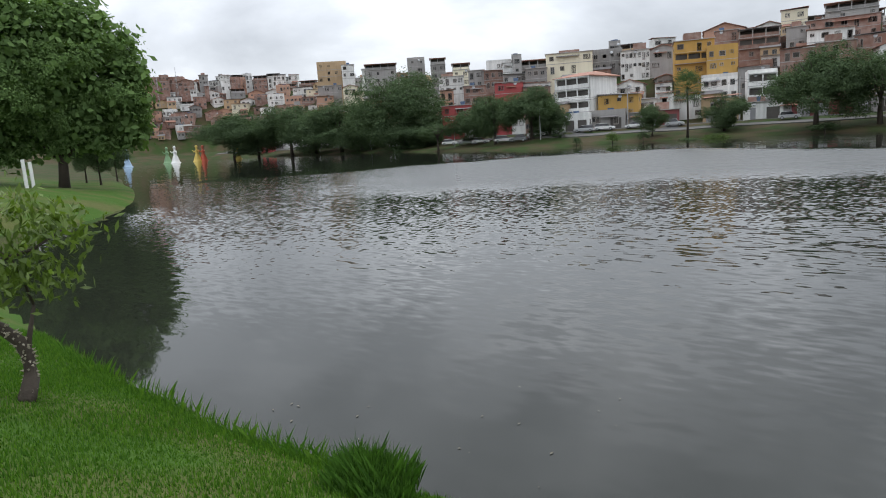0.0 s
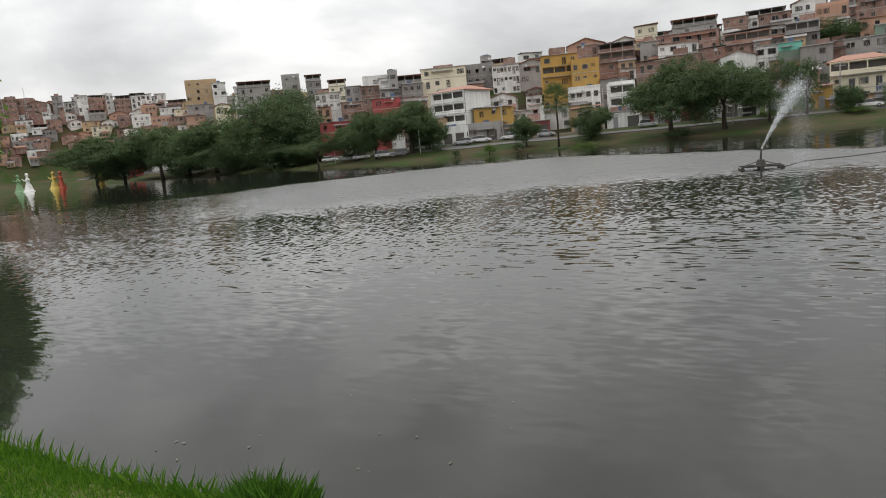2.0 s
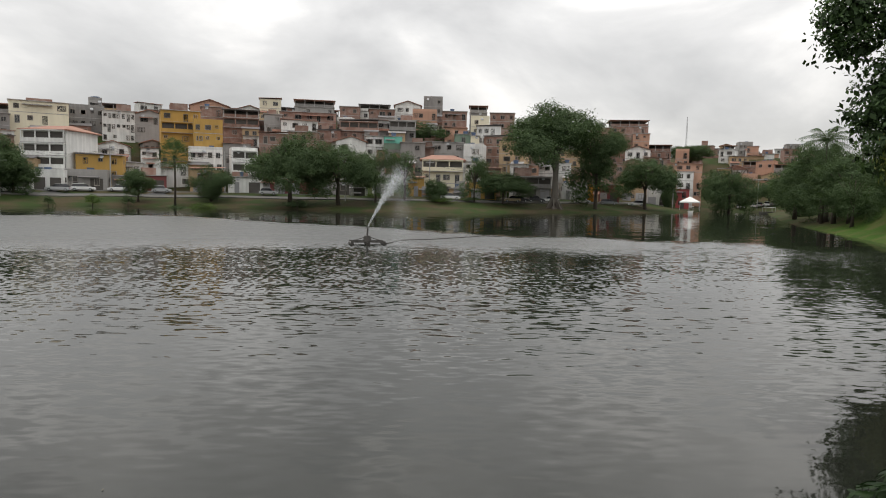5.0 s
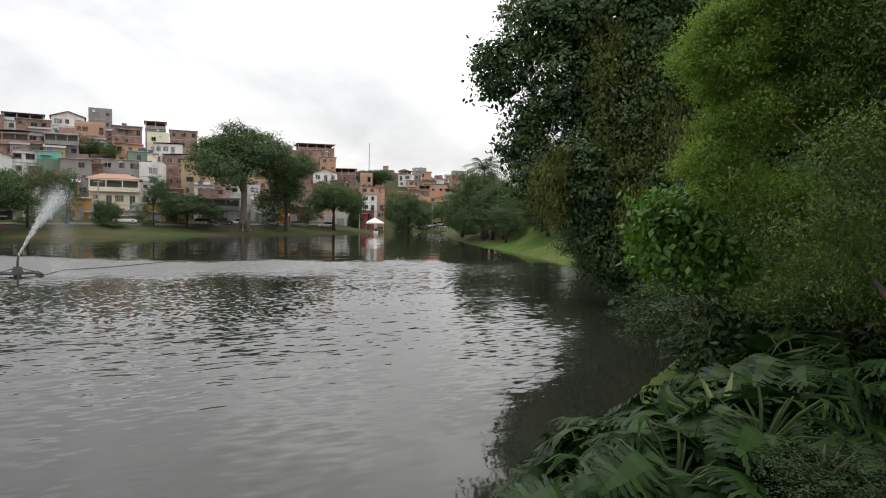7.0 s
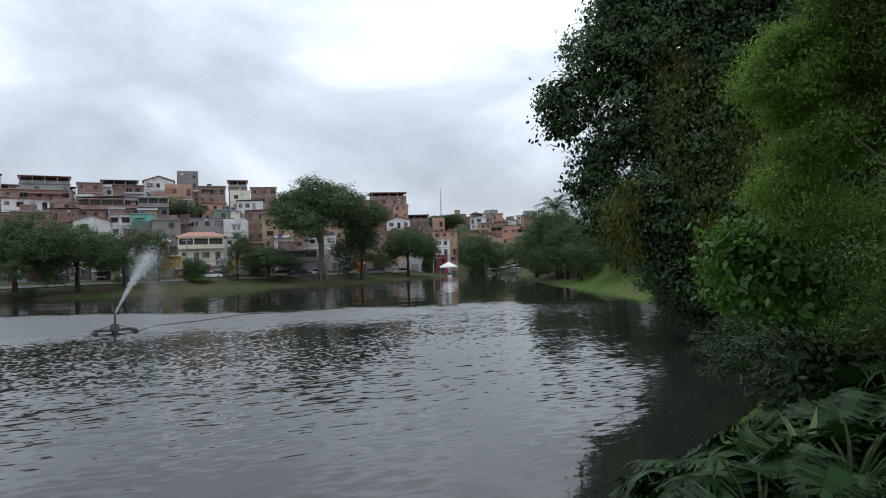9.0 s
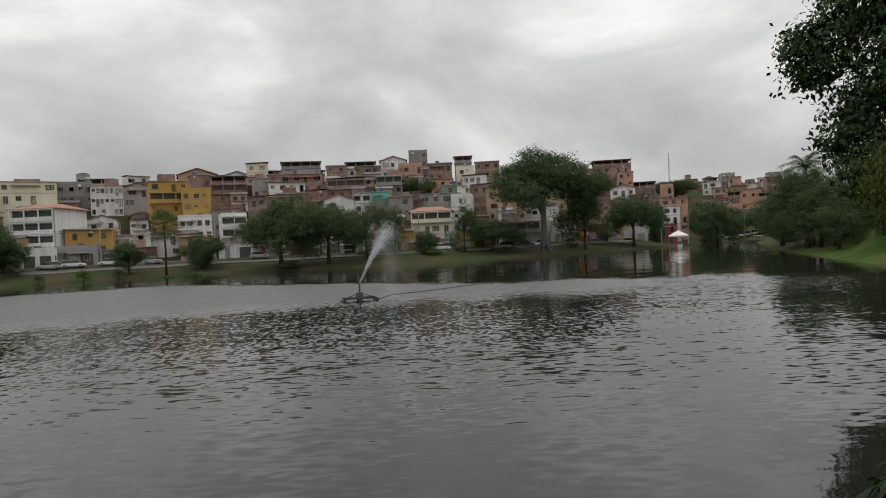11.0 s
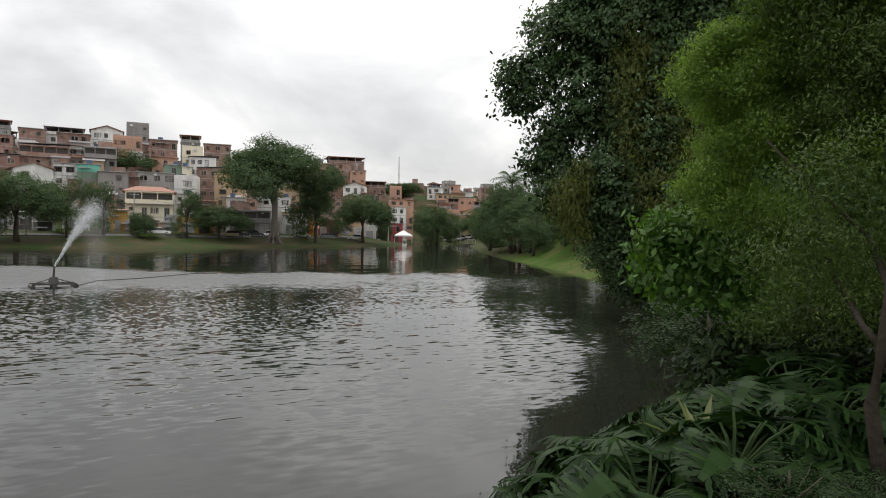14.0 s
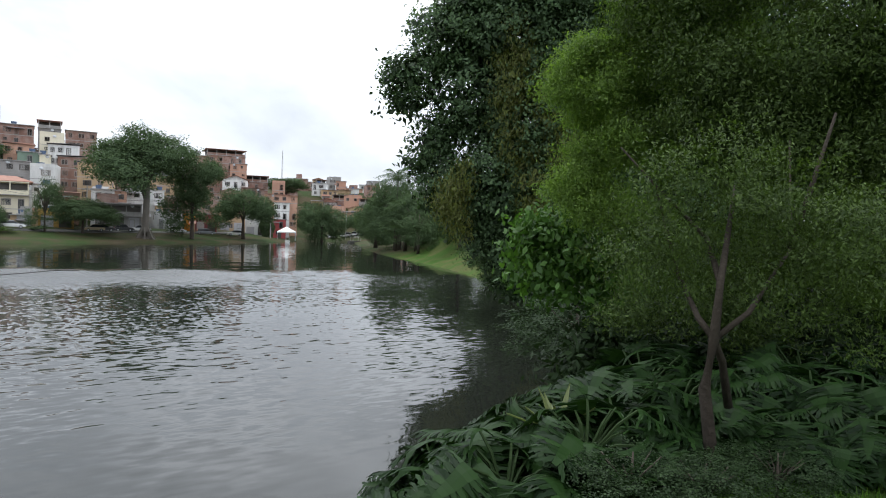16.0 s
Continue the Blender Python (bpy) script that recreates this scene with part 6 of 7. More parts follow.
def blades(x, y, z, height, width, rng, lean=0.5):
    n = len(x)
    a = rng.uniform(0, 2 * math.pi, n)
    ln = rng.uniform(0, lean, n) * height
    b = a + rng.uniform(-0.8, 0.8, n)
    base = np.stack([x, y, z], -1)
    side = np.stack([np.cos(a), np.sin(a), np.zeros(n)], -1) * width[:, None]
    out = np.stack([-np.sin(b), np.cos(b), np.zeros(n)], -1) * ln[:, None]
    v = np.empty((n, 4, 3))
    v[:, 0], v[:, 1] = base - side, base + side
    v[:, 2] = base + side * 0.55 + out * 0.45 + np.array((0, 0, 1)) * (height * 0.62)[:, None]
    v[:, 3] = base - side * 0.1 + out + np.array((0, 0, 1)) * height[:, None]
    return v.reshape(-1, 3)


rng = np.random.default_rng(9)
n = 150000
az, r = np.radians(rng.uniform(-80, -30, n)), np.sqrt(rng.uniform(3.0 ** 2, 17 ** 2, n))
x, y = r * np.sin(az), r * np.cos(az)
s = shore(x, y)
keep = (s > 0.02) & (s < 9)
x, y, s, r = x[keep], y[keep], s[keep], r[keep]
tall = 0.045 + 0.10 * np.exp(-s / 0.35) * rng.uniform(0.2, 1.6, len(s)) + 0.02 * rng.random(len(s))
tall *= 1 + 0.35 * np.sin(x * 2.1) * np.cos(y * 1.7)
tagged(mesh_part("grass", quads_mesh("grass", blades(x, y, ground_z(x, y) - 0.01, tall, 0.004 + 0.0006 * r, rng)), BLADE), "short bright green grass on the near bank", "grass", kind="stuff")
n = 12000
az, r = np.radians(rng.uniform(36, 75, n)), rng.uniform(3.0, 7.0, n)
x, y = r * np.sin(az), r * np.cos(az)
tagged(mesh_part("grass", quads_mesh("grass", blades(x, y, ground_z(x, y) - 0.01, rng.uniform(0.03, 0.08, n), np.full(n, 0.006), rng)), BLADE), "short grass beside the shaded bank", "grass", kind="stuff")
tx, ty = -4.98, 4.50
tuss = tagged(new("tussock"), "tall dark green grass tussock at the water's edge", "grass")
tuss.matrix_basis = pose(tx, ty, gz(tx, ty) - 0.03)
TUFT = leaf_material("tussock_blade", (0.035, 0.09, 0.014), (0.06, 0.13, 0.022), 0.6, 0.3, 0.2)
for cx, cy, size in ((0.0, 0.0, 1.0), (-0.3, 0.08, 0.8), (0.3, -0.05, 0.85), (0.12, 0.24, 0.75), (-0.12, -0.22, 0.7), (0.52, -0.18, 0.6)):
    n = 620
    rad, a = 0.26 * np.sqrt(rng.random(n)), rng.uniform(0, 2 * math.pi, n)
    hh = rng.uniform(0.28, 0.70, n) * (1 - 0.4 * rad / 0.26) * size
    mesh_part("tuft", quads_mesh("tuft", blades(cx + rad * np.cos(a), cy + rad * np.sin(a), np.zeros(n), hh, np.full(n, 0.007), rng, 0.6)), TUFT, tuss)
n = 1500
al = rng.uniform(0, 1, n)
ex = np.interp(al, [0, 0.25, 0.5, 0.75, 1], LAKE[[1, 2, 3, 5, 6], 0]) + rng.normal(0, 0.12, n)
ey = np.interp(al, [0, 0.25, 0.5, 0.75, 1], LAKE[[1, 2, 3, 5, 6], 1]) - np.abs(rng.normal(0, 0.15, n))
tagged(mesh_part("reeds", quads_mesh("reeds", blades(ex, ey, ground_z(ex, ey) - 0.05, rng.uniform(0.12, 0.42, n), np.full(n, 0.005), rng, 0.7)), BLADE), "long grass stalks along the waterline", "grass", kind="stuff")

# low shrubs along the far bank
for k, (x, y, w, hgt) in enumerate(((-43.61, 123.71, 5.48, 2.2), (-39.56, 125.07, 5.09, 2.6), (-64.03, 119.06, 1.79, 2.2), (-58.74, 123.97, 2.87, 2.4), (-53.79, 127.28, 2.00, 2.4), (-8.18, 141.91, 4.23, 1.2), (12.42, 145.60, 3.71, 1.3), (5.67, 140.02, 4.18, 1.2), (-22.49, 128.20, 4.31, 2.4))):
    g = gz(x, y)
    far_tree(x, y, w, g + hgt, g, "bush", 50 + k, LEAF_PALE if k % 2 else None, "low rounded bush on the far bank")

# ---- the fountain on its raft ----
fx, fy = -3.64, 48.90
raft = tagged(new("fountain"), "dark metal fountain raft floating on the lake", "fountain")
raft.matrix_basis = pose(fx, fy, 0, 0, 0, 12)
for y0 in (-0.55, 0.45):
    slab("beam", raft, DARK_METAL, -1.25, 1.25, y0, y0 + 0.1, 0.16, 0.26)
for x0 in (-1.3, -0.1, 1.1):
    bm = bmesh.new()
    bmesh.ops.create_cone(bm, cap_ends=True, segments=14, radius1=0.14, radius2=0.14, depth=1.3, matrix=pose(x0 + 0.1, 0, 0.06, 90))
    part("float", bm, DARK_METAL, raft, smooth=False)
bm = bmesh.new()
bmesh.ops.create_cone(bm, cap_ends=True, segments=16, radius1=0.34, radius2=0.22, depth=0.42, matrix=Matrix.Translation((0, 0, 0.42)))
part("pump_housing", bm, DARK_METAL, raft)
slab("cross_plate", raft, DARK_METAL, -0.45, 0.45, -0.45, 0.45, 0.19, 0.21)
bm = bmesh.new()
tube(bm, [(0, 0, 0.6), (0.02, 0, 1.05), (0.05, 0, 1.3)], [0.07, 0.06, 0.045], 10)
part("nozzle", bm, DARK_METAL, raft)
for sx in (-1, 1):
    bm = bmesh.new()
    tube(bm, [(sx * 1.0, 0, 0.26), (sx * 0.25, 0, 0.5)], [0.03, 0.03], 6)
    part("brace", bm, DARK_METAL, raft)
bm = bmesh.new()
tube(bm, [(*p, 0.02) for p in ((fx + 1.2, fy), (-1.27, 53.32), (1.51, 55.18), (4.07, 58.00), (6.07, 60.54), (7.81, 60.07))], [0.045] * 6, 6)
tagged(part("floating_hose", bm, DARK_METAL), "dark hose floating in a long curve from the raft", "hose")
SPRAY = material("white_water_spray", (0.85, 0.88, 0.9), 0.35, 0.03)
n_ = SPRAY.node_tree.nodes
tr_ = n_.new("ShaderNodeBsdfTransparent")
mx_ = n_.new("ShaderNodeMixShader")
mx_.inputs[0].default_value = 0.26
SPRAY.node_tree.links.new(tr_.outputs[0], mx_.inputs[1])
SPRAY.node_tree.links.new(n_["Principled BSDF"].outputs[0], mx_.inputs[2])
SPRAY.node_tree.links.new(mx_.outputs[0], n_["Material Output"].inputs["Surface"])
rng = np.random.default_rng(3)
side = np.array((math.cos(math.atan2(-fx, fy)), math.sin(math.atan2(-fx, fy)), 0.0))
# the jet climbs at a slant, breaks up and falls back as drizzle
n = 8000
t = rng.random(n) ** 0.75
core = np.array((fx, fy, 1.3)) + side[None] * (0.05 + 2.35 * t)[:, None] + np.array((0, 0, 1.0))[None] * (4.7 * t - 0.75 * t ** 2)[:, None]
core += rng.normal(size=(n, 3)) * (0.02 + 0.36 * t ** 1.7)[:, None]
n2 = 11000
t2 = rng.random(n2)
fall = np.array((fx, fy, 0.0)) + side[None] * (1.3 + 0.7 * t2 + 0.9 * rng.random(n2) + np.abs(rng.normal(0, 0.45, n2)))[:, None] + np.array((0, 0, 1.0))[None] * (5.0 * rng.random(n2) ** 1.1)[:, None]
fall[:, 1] += rng.normal(0, 0.5, n2)
pts = np.concatenate([core, fall])
sz = np.concatenate([rng.uniform(0.016, 0.042, n), rng.uniform(0.008, 0.020, n2)])
d = rng.normal(size=(len(pts), 3))
d /= np.linalg.norm(d, axis=1)[:, None]
e = np.cross(d, rng.normal(size=(len(pts), 3)))
e /= np.linalg.norm(e, axis=1)[:, None]
q = np.empty((len(pts), 4, 3))
q[:, 0], q[:, 1], q[:, 2], q[:, 3] = pts - d * sz[:, None], pts + e * sz[:, None], pts + d * sz[:, None] * 1.5, pts - e * sz[:, None]
q[:, :, 2] = np.maximum(q[:, :, 2], 0.02)
tagged(mesh_part("water_jet", quads_mesh("water_jet", q.reshape(-1, 3)), SPRAY), "slanting white water jet breaking into drizzle", "water jet", kind="stuff")

# ---- lake statues: robed forms on round plinths ----
def statue(x, y, h, mat, label, lean=0.0):
    bm = bmesh.new()
    prof = [(0.34, 0.0), (0.34, 0.04), (0.28, 0.05), (0.24, 0.18), (0.17, 0.36), (0.10, 0.50), (0.13, 0.60), (0.14, 0.68), (0.06, 0.74), (0.07, 0.80), (0.075, 0.86), (0.11, 0.90), (0.06, 1.0)]
    rings = []
    for k, (r, z) in enumerate(prof):
        rings.append([bm.verts.new((r * h * (1 + (0.08 * math.sin(5 * a) if 1 < k < 5 else 0)) * math.cos(a), r * h * 0.8 * math.sin(a), z * h)) for a in np.linspace(0, 2 * math.pi, 17)[:-1]])
    for r0, r1 in zip(rings, rings[1:]):
        for s in range(16):
            bm.faces.new((r0[s], r0[(s + 1) % 16], r1[(s + 1) % 16], r1[s]))
    bm.faces.new(rings[-1])
    for sx in (-1, 1):
        tube(bm, [(sx * 0.12 * h, 0, 0.66 * h), (sx * 0.24 * h, -0.05 * h, 0.60 * h), (sx * 0.22 * h, -0.16 * h, 0.72 * h)], [0.035 * h, 0.03 * h, 0.025 * h], 8)
    ob = tagged(part("statue", bm, mat, smooth=True), label, "statue", "statues on the lake")
    ob.matrix_basis = pose(x, y, -0.05, 0, 0, lean)
    return ob


STAT = {k: material("statue_" + k, c, 0.6, 0.12, 0.6, 3) for k, c in (("white", (0.72, 0.72, 0.7)), ("yellow", (0.62, 0.45, 0.10)), ("red", (0.52, 0.10, 0.05)), ("green", (0.16, 0.28, 0.14)), ("blue", (0.25, 0.36, 0.48)))}
statue(-232.25, 138.52, 6.0, STAT["red"], "robed red statue standing on the lake")
statue(-233.36, 136.63, 6.1, STAT["yellow"], "robed golden statue standing on the lake")
statue(-237.19, 129.87, 6.4, STAT["white"], "robed white statue standing on the lake")
statue(-242.90, 129.81, 6.2, STAT["green"], "slim green and white statue on the lake")
statue(-226.57, 106.62, 6.1, STAT["blue"], "pale blue statue standing on the lake")
statue(-218.84, 144.82, 4.7, STAT["yellow"], "small golden statue near the bank")

# ---- street along the far bank ----
ASPHALT = material("worn_asphalt", (0.055, 0.055, 0.055), 0.9, 0.15, 0.5, 9)
PAVING = material("grey_pavement_concrete", (0.10, 0.097, 0.09), 0.9, 0.15, 0.5, 9)
FAR = LAKE[18:37]


def far_shore(u):
    seg = np.linalg.norm(np.diff(FAR, axis=0), axis=1)
    cum = np.concatenate([[0], np.cumsum(seg)])
    return np.array([np.interp(u * cum[-1], cum, FAR[:, 0]), np.interp(u * cum[-1], cum, FAR[:, 1])])


def strip(name, off0, off1, lift, thick, mat, label):
    us = np.linspace(0.02, 0.96, 120)
    c = np.array([far_shore(u) for u in us])
    for _ in range(12):
        c[1:-1] = (c[:-2] + c[1:-1] * 2 + c[2:]) / 4
    tan = np.gradient(c, axis=0)
    tan /= np.linalg.norm(tan, axis=1)[:, None]
    nrm = np.stack([-tan[:, 1], tan[:, 0]], -1)
    nrm *= np.sign(nrm[:, 1:2])
    bm = bmesh.new()
    rows = []
    for p, q in zip(c, nrm):
        a, b = p + q * off0, p + q * off1
        z0, z1 = gz(*a) + lift, gz(*b) + lift
        rows.append([bm.verts.new((*a, z0 - thick)), bm.verts.new((*a, z0)), bm.verts.new((*b, z1)), bm.verts.new((*b, z1 - thick))])
    for r0, r1 in zip(rows, rows[1:]):
        for k in range(3):
            bm.faces.new((r0[k], r1[k], r1[k + 1], r0[k + 1]))
    return tagged(part(name, bm, mat), label, name, kind="structure")


strip("road", 13.0, 19.5, 0.06, 0.2, ASPHALT, "worn asphalt lakeside street")
strip("pavement", 11.2, 12.9, 0.15, 0.3, PAVING, "grey concrete footway with raised kerb")


# ---- cars ----
TYRE = material("black_rubber", (0.02, 0.02, 0.02), 0.8, 0.1)
CARGLASS = material("tinted_car_glass", (0.02, 0.022, 0.025), 0.08, 0.05)
LAMP_W = material("headlamp_glass", (0.6, 0.6, 0.6), 0.2, 0.05)
LAMP_R = material("tail_lamp_red", (0.35, 0.02, 0.02), 0.3, 0.05)
PAINT = {k: material("car_paint_" + k, c, 0.3, 0.04, 0.5, 3, metal=0.1) for k, c in (("white", (0.75, 0.75, 0.75)), ("silver", (0.45, 0.46, 0.47)), ("black", (0.03, 0.03, 0.035)), ("grey", (0.18, 0.19, 0.2)), ("tan", (0.35, 0.28, 0.16)))}


def car(x, y, yaw, col, wagon=False):
    z = gz(x, y) + 0.06
    root = tagged(new("car"), "%s %s parked beside the lakeside street" % (col, "estate car" if wagon else "small hatchback car"), "car", "cars on the street")
    root.matrix_basis = pose(x, y, z, 0, 0, yaw)
    L = 4.4 if wagon else 3.9
    low = [(-L / 2, 0.32), (-L / 2, 0.72), (-L / 2 + 0.12, 0.86), (L / 2 - 1.1, 0.90), (L / 2 - 0.12, 0.72), (L / 2, 0.55), (L / 2, 0.30)]
    rear = -L / 2 + (0.12 if wagon else 0.3)
    cab = [(rear, 0.86), (rear + 0.28, 1.42), (0.35, 1.46), (L / 2 - 1.15, 0.9)]

    def loft(prof, w0, w1):
        bm = bmesh.new()
        a = [bm.verts.new((px, -w0 if pz < 1 else -w1, pz)) for px, pz in prof]
        b = [bm.verts.new((px, w0 if pz < 1 else w1, pz)) for px, pz in prof]
        bm.faces.new(a), bm.faces.new(b[::-1])
        for k in range(len(prof)):
            j = (k + 1) % len(prof)
            bm.faces.new((a[k], b[k], b[j], a[j]))
        bmesh.ops.recalc_face_normals(bm, faces=bm.faces)
        bmesh.ops.bevel(bm, geom=bm.edges[:], offset=0.05, segments=2, affect="EDGES")
        return bm

    part("body", loft(low, 0.83, 0.83), PAINT[col], root)
    part("cabin_glass", loft(cab, 0.76, 0.62), CARGLASS, root)
    roof = bmesh.new()
    box(roof, rear + 0.25, 0.4, -0.62, 0.62, 1.44, 1.5)
    bmesh.ops.bevel(roof, geom=roof.edges[:], offset=0.02, segments=1, affect="EDGES")
    part("roof", roof, PAINT[col], root)
    for px in (-L / 2 + 0.72, L / 2 - 0.8):
        for sy in (-0.8, 0.8):
            bm = bmesh.new()
            bmesh.ops.create_cone(bm, cap_ends=True, segments=16, radius1=0.3, radius2=0.3, depth=0.2, matrix=pose(px, sy, 0.3, 90))
            w = part("wheel", bm, TYRE, root)
            bm = bmesh.new()
            bmesh.ops.create_cone(bm, cap_ends=True, segments=12, radius1=0.18, radius2=0.18, depth=0.22, matrix=pose(px, sy, 0.3, 90))
            part("rim", bm, METAL, w)
    for sy in (-0.62, 0.62):
        slab("headlight", root, LAMP_W, L / 2 - 0.1, L / 2 + 0.012, sy - 0.15, sy + 0.15, 0.56, 0.68)
        slab("tail_light", root, LAMP_R, -L / 2 - 0.012, -L / 2 + 0.05, sy - 0.12, sy + 0.12, 0.62, 0.8)
    return root


for k, (x, y, col, wagon) in enumerate(((-79.55, 122.18, 'grey', 0), (-77.10, 125.67, 'white', 0), (-75.29, 128.24, 'silver', 0), (-70.57, 134.91, 'silver', 1), (-67.11, 137.98, 'white', 1), (7.70, 145.22, 'white', 1), (22.41, 152.51, 'tan', 0), (24.58, 153.85, 'black', 0), (28.73, 156.40, 'black', 0), (32.25, 157.96, 'white', 1), (41.21, 161.91, 'white', 0), (48.68, 165.21, 'grey', 1), (57.67, 170.50, 'white', 0), (-31.40, 144.29, 'silver', 0), (-107.23, 132.96, 'white', 0), (-99.51, 129.93, 'silver', 1), (-93.58, 127.63, 'white', 0), (-84.31, 124.06, 'white', 1), (-79.68, 122.41, 'silver', 0), (-135.50, 143.03, 'white', 0), (-53.73, 143.87, 'silver', 0), (-61.31, 141.15, 'white', 1), )):
    a = math.degrees(math.atan2(x, y))
    car(x, y, -a * 0.6 + (0 if k % 3 else 180), col, bool(wagon))
for k, (x, y) in enumerate(((100.88, 201.20), (104.39, 199.39), (105.72, 198.69), (107.30, 197.84), (108.85, 196.99))):
    car(x, y, 40 + 7 * k, ("white", "white", "silver", "white", "grey")[k])

# ---- tent, boats and jetty at the far corner ----
CANVAS = material("white_canvas", (0.72, 0.72, 0.70), 0.8, 0.06, 0.5, 4)
tx, ty = 74.91, 177.96
tent = tagged(new("canopy_tent"), "white pitched canopy tent by the landing", "tent")
tent.matrix_basis = pose(tx, ty, gz(tx, ty) - 0.05, 0, 0, -22)
bm = bmesh.new()
eave = [bm.verts.new((a, b, 2.5)) for a, b in ((-2.6, -2.6), (2.6, -2.6), (2.6, 2.6), (-2.6, 2.6))]
hem = [bm.verts.new((v.co.x, v.co.y, 2.15)) for v in eave]
apex = bm.verts.new((0, 0, 3.9))
for k in range(4):
    bm.faces.new((eave[k], eave[(k + 1) % 4], apex))
    bm.faces.new((hem[k], hem[(k + 1) % 4], eave[(k + 1) % 4], eave[k]))
part("canopy", bm, CANVAS, tent)
for a in (-2.5, 2.5):
    for b in (-2.5, 2.5):
        slab("post", tent, METAL, a - 0.05, a + 0.05, b - 0.05, b + 0.05, 0, 2.2)


def boat(x, y, yaw, length, label, mat):
    root = tagged(new("boat"), label, "boat")
    root.matrix_basis = pose(x, y, -0.08, 0, 0, yaw)
    bm = bmesh.new()
    rows = []
    for t in np.linspace(-0.5, 0.5, 9):
        w = 0.5 * length * 0.3 * math.sqrt(max(0.04, 1 - (2 * max(t, 0)) ** 2))
        rows.append([bm.verts.new((t * length, s * w * k, z)) for s, k, z in ((-1, 1, 0.6), (-1, 0.7, 0.0), (1, 0.7, 0.0), (1, 1, 0.6))])
    for r0, r1 in zip(rows, rows[1:]):
        for k in range(3):
            bm.faces.new((r0[k], r0[k + 1], r1[k + 1], r1[k]))
        bm.faces.new((r0[3], r0[0], r1[0], r1[3]))
    bm.faces.new(rows[0]), bm.faces.new(rows[-1][::-1])
    part("hull", bm, mat, root)
    slab("awning", root, CANVAS, -length * 0.35, length * 0.2, -length * 0.12, length * 0.12, 1.75, 1.82)
    for a in (-length * 0.33, length * 0.18):
        for b in (-length * 0.11, length * 0.11):
            slab("post", root, METAL, a - 0.03, a + 0.03, b - 0.03, b + 0.03, 0.55, 1.75)
    return root


boat(70.21, 165.83, 60, 3.8, "small white pleasure boat with an awning", CANVAS)
boat(98.56, 179.83, 10, 6.0, "long pale boat moored beside the bank", PAVING)

# ---- poles, lamps and masts ----


def street_lamp(x, y, h, label="grey street lamp with a double arm"):
    root = tagged(new("street_lamp"), label, "street lamp", "street lamps")
    root.matrix_basis = pose(x, y, gz(x, y) - 0.05, 0, 0, -math.degrees(math.atan2(x, y)))
    bm = bmesh.new()
    tube(bm, [(0, 0, 0), (0, 0, h)], [0.09, 0.06], 8)
    part("pole", bm, METAL, root)
    slab("arm", root, METAL, -1.0, 1.0, -0.04, 0.04, h - 0.12, h - 0.04)
    for s in (-1, 1):
        slab("lamp_head", root, METAL, s * 1.0 - 0.3, s * 1.0 + 0.3, -0.12, 0.12, h - 0.06, h + 0.06)


def utility_pole(x, y, h):
    root = tagged(new("utility_pole"), "weathered concrete utility pole with a crossarm", "utility pole", "utility poles")
    root.matrix_basis = pose(x, y, gz(x, y) - 0.05, 0, 0, -math.degrees(math.atan2(x, y)))
    bm = bmesh.new()
    tube(bm, [(0, 0, 0), (0, 0, h)], [0.16, 0.10], 8)
    part("pole", bm, CONCRETE, root)
    slab("crossarm", root, CONCRETE, -0.9, 0.9, -0.07, 0.05, h - 0.9, h - 0.75)
    return Vector((x, y, gz(x, y) + h - 0.7))


for x, y, h in ((-74.00, 122.11, 6.5), (-148.15, 145.15, 8.0), (-183.55, 153.33, 8.0), (-101.76, 128.12, 6.5), (-14.36, 137.67, 5.5), (101.58, 192.79, 9.0), (-181.56, 152.93, 8.0)):
    street_lamp(x, y, h)
tops = []
for x, y, h in ((-91.05, 129.38, 9.0), (-76.89, 133.53, 9.0), (-64.62, 144.57, 9.5), (-41.86, 148.69, 9.0), (-18.22, 147.29, 9.0), (3.17, 148.38, 8.5), (21.48, 156.28, 9.0), (42.21, 166.48, 9.0), (72.75, 184.43, 9.0)):
    tops.append(utility_pole(x, y, h))
for a, b in zip(tops, tops[1:]):
    if (a - b).length > 45:
        continue
    for off in (-0.7, 0.7):
        bm = bmesh.new()
        tube(bm, [a.lerp(b, t) + Vector((off * 0.3, 0, -1.6 * 4 * t * (1 - t) + off * 0.3)) for t in np.linspace(0, 1, 9)], [0.022] * 9, 4)
        tagged(part("cable", bm, DARK_METAL), "black overhead cable slung between poles", "cable", "overhead cables")


def mast(x, y, top, r=0.5):
    g = gz(x, y) - 0.1
    root = tagged(new("radio_mast"), "thin lattice radio mast on the hilltop", "radio mast")
    root.matrix_basis = pose(x, y, g)
    h = top - g
    for k in range(3):
        a = 2 * math.pi * k / 3
        bm = bmesh.new()
        tube(bm, [(r * math.cos(a), r * math.sin(a), 0), (0.12 * math.cos(a), 0.12 * math.sin(a), h)], [0.07, 0.05], 6)
        part("leg", bm, METAL, root)
    for j in range(1, 14):
        z, q = h * j / 14, r * (1 - j / 14) + 0.12 * j / 14
        bm = bmesh.new()
        for k in range(3):
            a, b = 2 * math.pi * k / 3, 2 * math.pi * (k + 1) / 3
            tube(bm, [(q * math.cos(a), q * math.sin(a), z), (q * math.cos(b), q * math.sin(b), z + h / 28)], [0.035, 0.035], 4)
        part("lattice", bm, METAL, root)


mast(108.45, 263.65, 35.95)
mast(-339.77, 192.30, 48.65, 0.7)
mast(-344.46, 183.75, 44.55, 0.6)

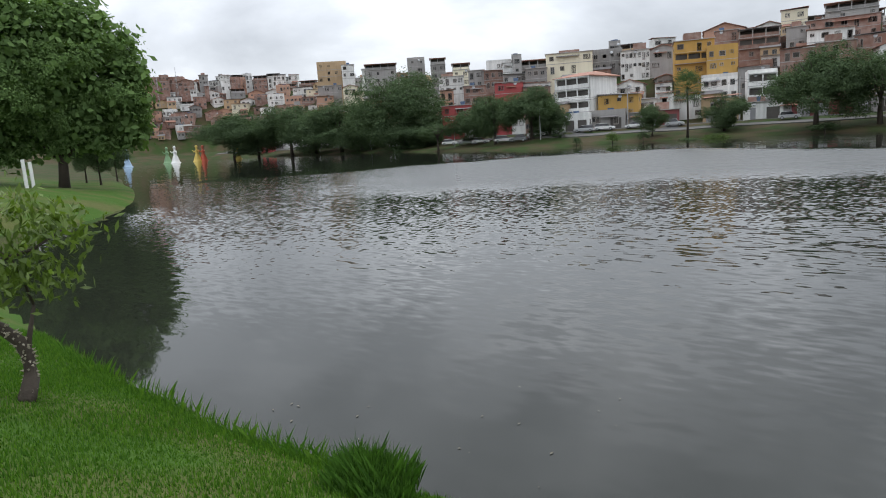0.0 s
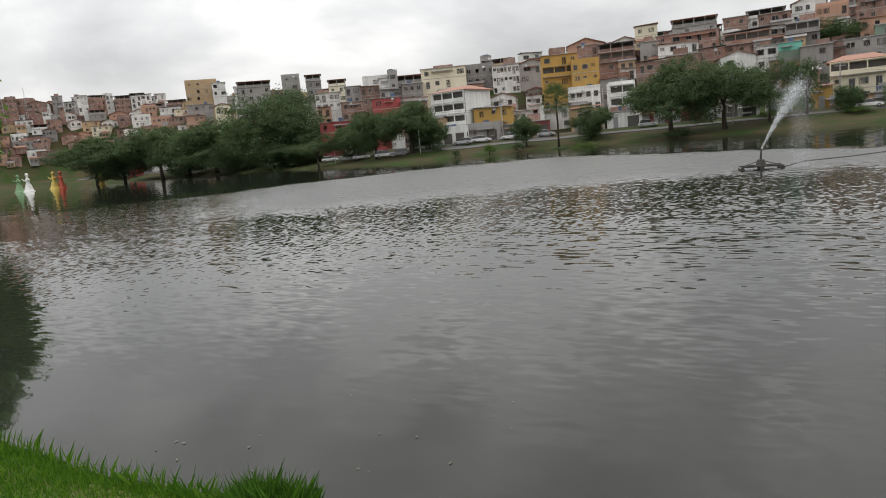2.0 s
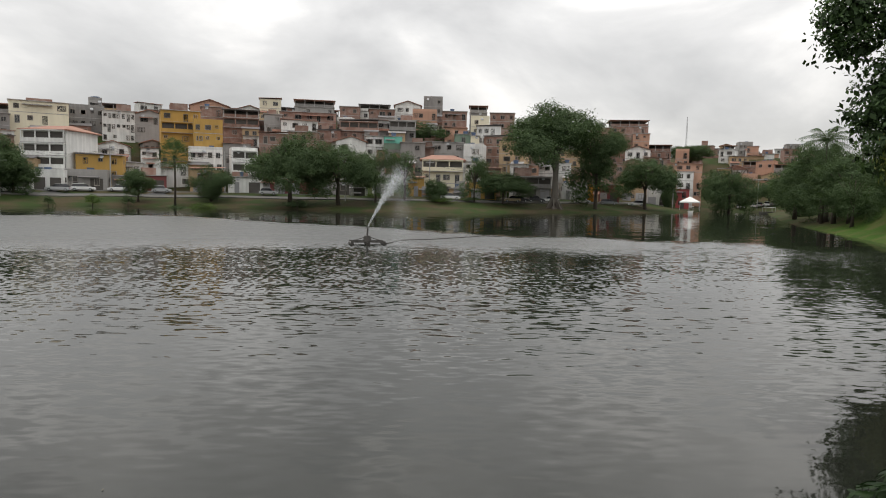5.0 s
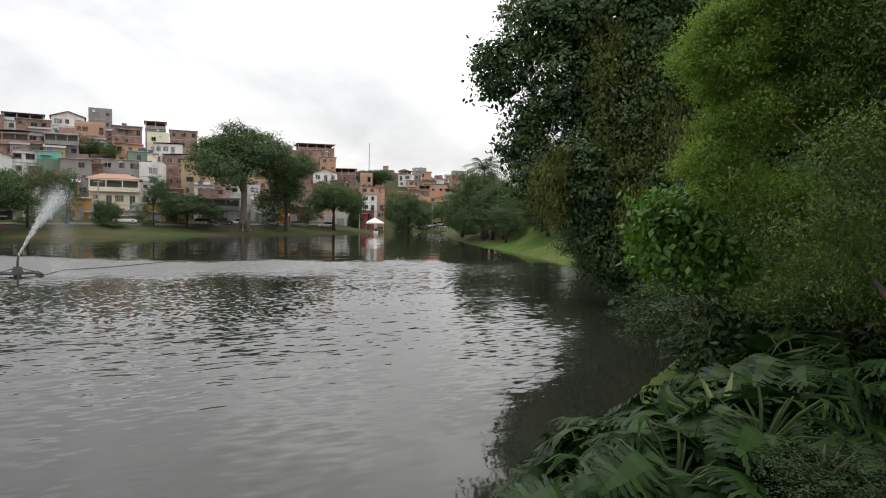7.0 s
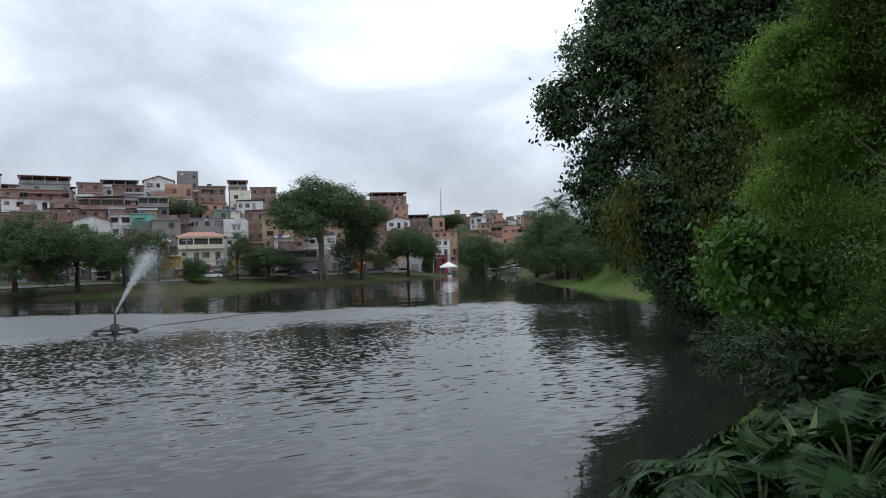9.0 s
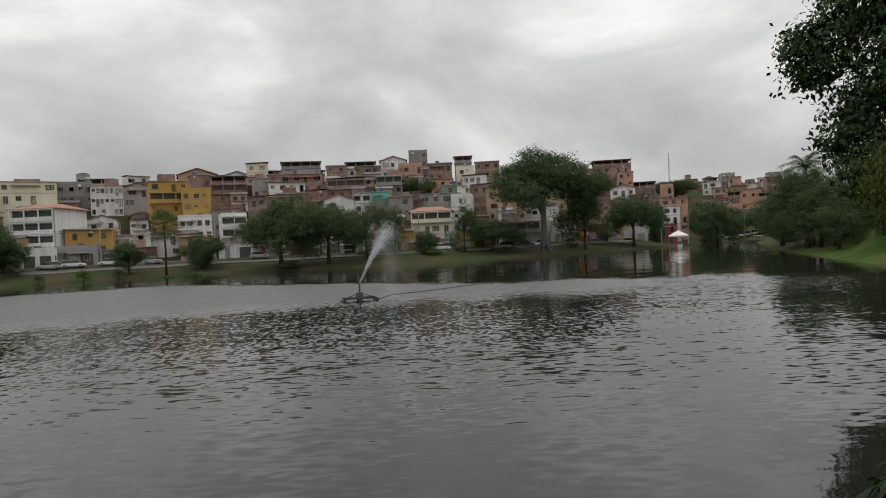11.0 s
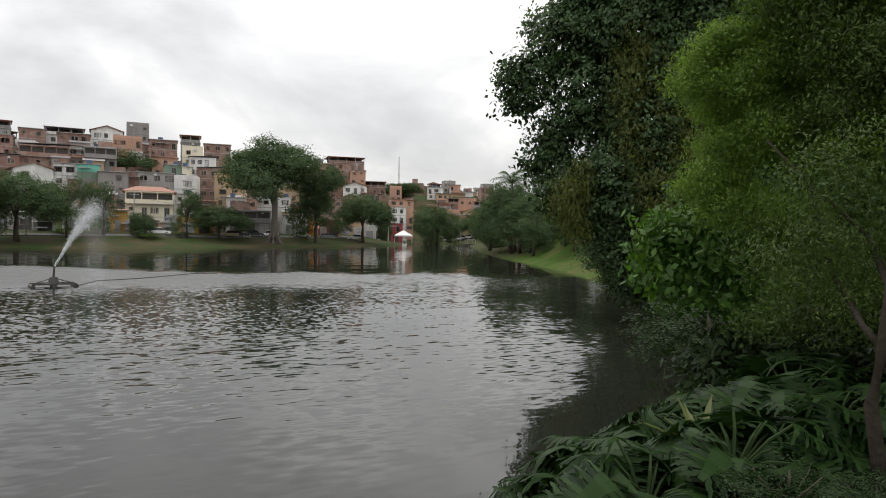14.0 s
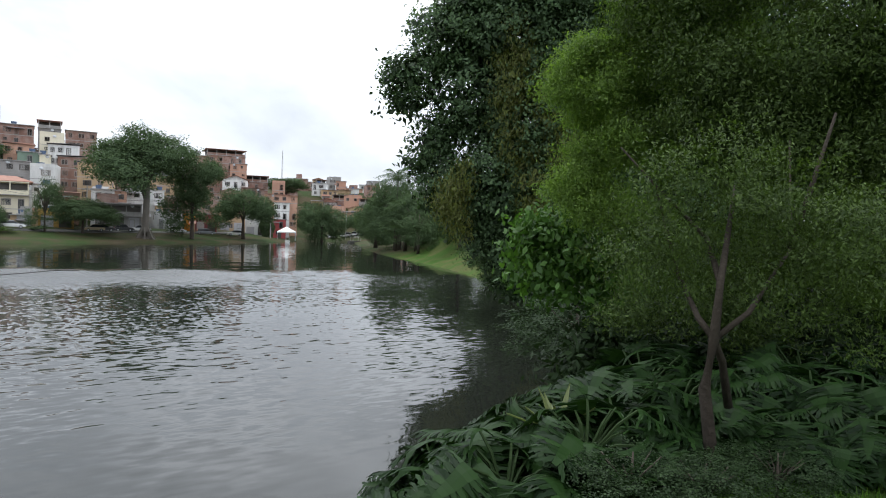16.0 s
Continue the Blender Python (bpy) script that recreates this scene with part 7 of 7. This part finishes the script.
# park posts on the left bank
POST = material("white_painted_post", (0.7, 0.7, 0.68), 0.7, 0.1)
for k, (x, y, h) in enumerate(((-66.75, 22.30, 2.6), (-66.59, 22.79, 2.4))):
    p = slab("post", None, POST, -0.12, 0.12, -0.12, 0.12, 0, h)
    p.matrix_basis = pose(x, y, gz(x, y) - 0.05)
    tagged(p, "white square park post on the grass", "post", "park posts")
for x, y, h in ((59.3, 80.4, 2.3), (60.4, 79.8, 2.7)):
    bm = bmesh.new()
    tube(bm, [(0, 0, 0), (0, 0, h - 0.1), (0, 0, h)], [0.09, 0.09, 0.05], 10)
    p = part("post", bm, POST)
    p.matrix_basis = pose(x, y, gz(x, y) - 0.05)
    tagged(p, "round white park post at the top of the grassy slope", "post", "park posts")
hx, hy = 61.2, 85.5
hut = tagged(new("hut"), "small open hut with a thatched pyramid roof", "hut")
hut.matrix_basis = pose(hx, hy, gz(hx, hy) - 0.05, 0, 0, -34)
THATCH = material("brown_thatch", (0.16, 0.105, 0.055), 0.95, 0.25, 1.5, 14, bump=0.6, dist=0.05)
for a in (-1.0, 1.0):
    for b in (-1.0, 1.0):
        bm = bmesh.new()
        tube(bm, [(a, b, 0), (a, b, 1.75)], [0.07, 0.06], 8)
        part("post", bm, BARK, hut)
bm = bmesh.new()
eave = [bm.verts.new((a, b, 1.6)) for a, b in ((-1.5, -1.5), (1.5, -1.5), (1.5, 1.5), (-1.5, 1.5))]
rim = [bm.verts.new((v.co.x, v.co.y, 1.78)) for v in eave]
apex = bm.verts.new((0, 0, 3.0))
bm.faces.new(eave[::-1])
for k in range(4):
    bm.faces.new((eave[k], eave[(k + 1) % 4], rim[(k + 1) % 4], rim[k]))
    bm.faces.new((rim[k], rim[(k + 1) % 4], apex))
part("roof", bm, THATCH, hut, "brown thatched roof")

# fallen leaves and petals afloat near the bank
rng = np.random.default_rng(17)
n = 26
px_, py_ = rng.uniform(-8.5, -1.0, n), 5.6 + np.abs(rng.normal(0, 1.3, n))
ok = shore(px_, py_) < -0.15
px_, py_ = px_[ok], py_[ok]
n = len(px_)
a, s = rng.uniform(0, 6.28, n), rng.uniform(0.008, 0.024, n)
q = np.empty((n, 4, 3))
c = np.stack([px_, py_, np.full(n, 0.012)], -1)
u = np.stack([np.cos(a), np.sin(a), 0 * a], -1) * s[:, None] * 1.8
v = np.stack([-np.sin(a), np.cos(a), 0 * a], -1) * s[:, None] * 0.7
q[:, 0], q[:, 1], q[:, 2], q[:, 3] = c - u, c - v, c + u, c + v
tagged(mesh_part("floating_leaves", quads_mesh("floating_leaves", q.reshape(-1, 3)), material("pale_dry_leaf", (0.12, 0.11, 0.08), 0.8, 0.2, 2, 9, island=0.3)), "pale leaves floating by the bank", "leaves", kind="stuff")
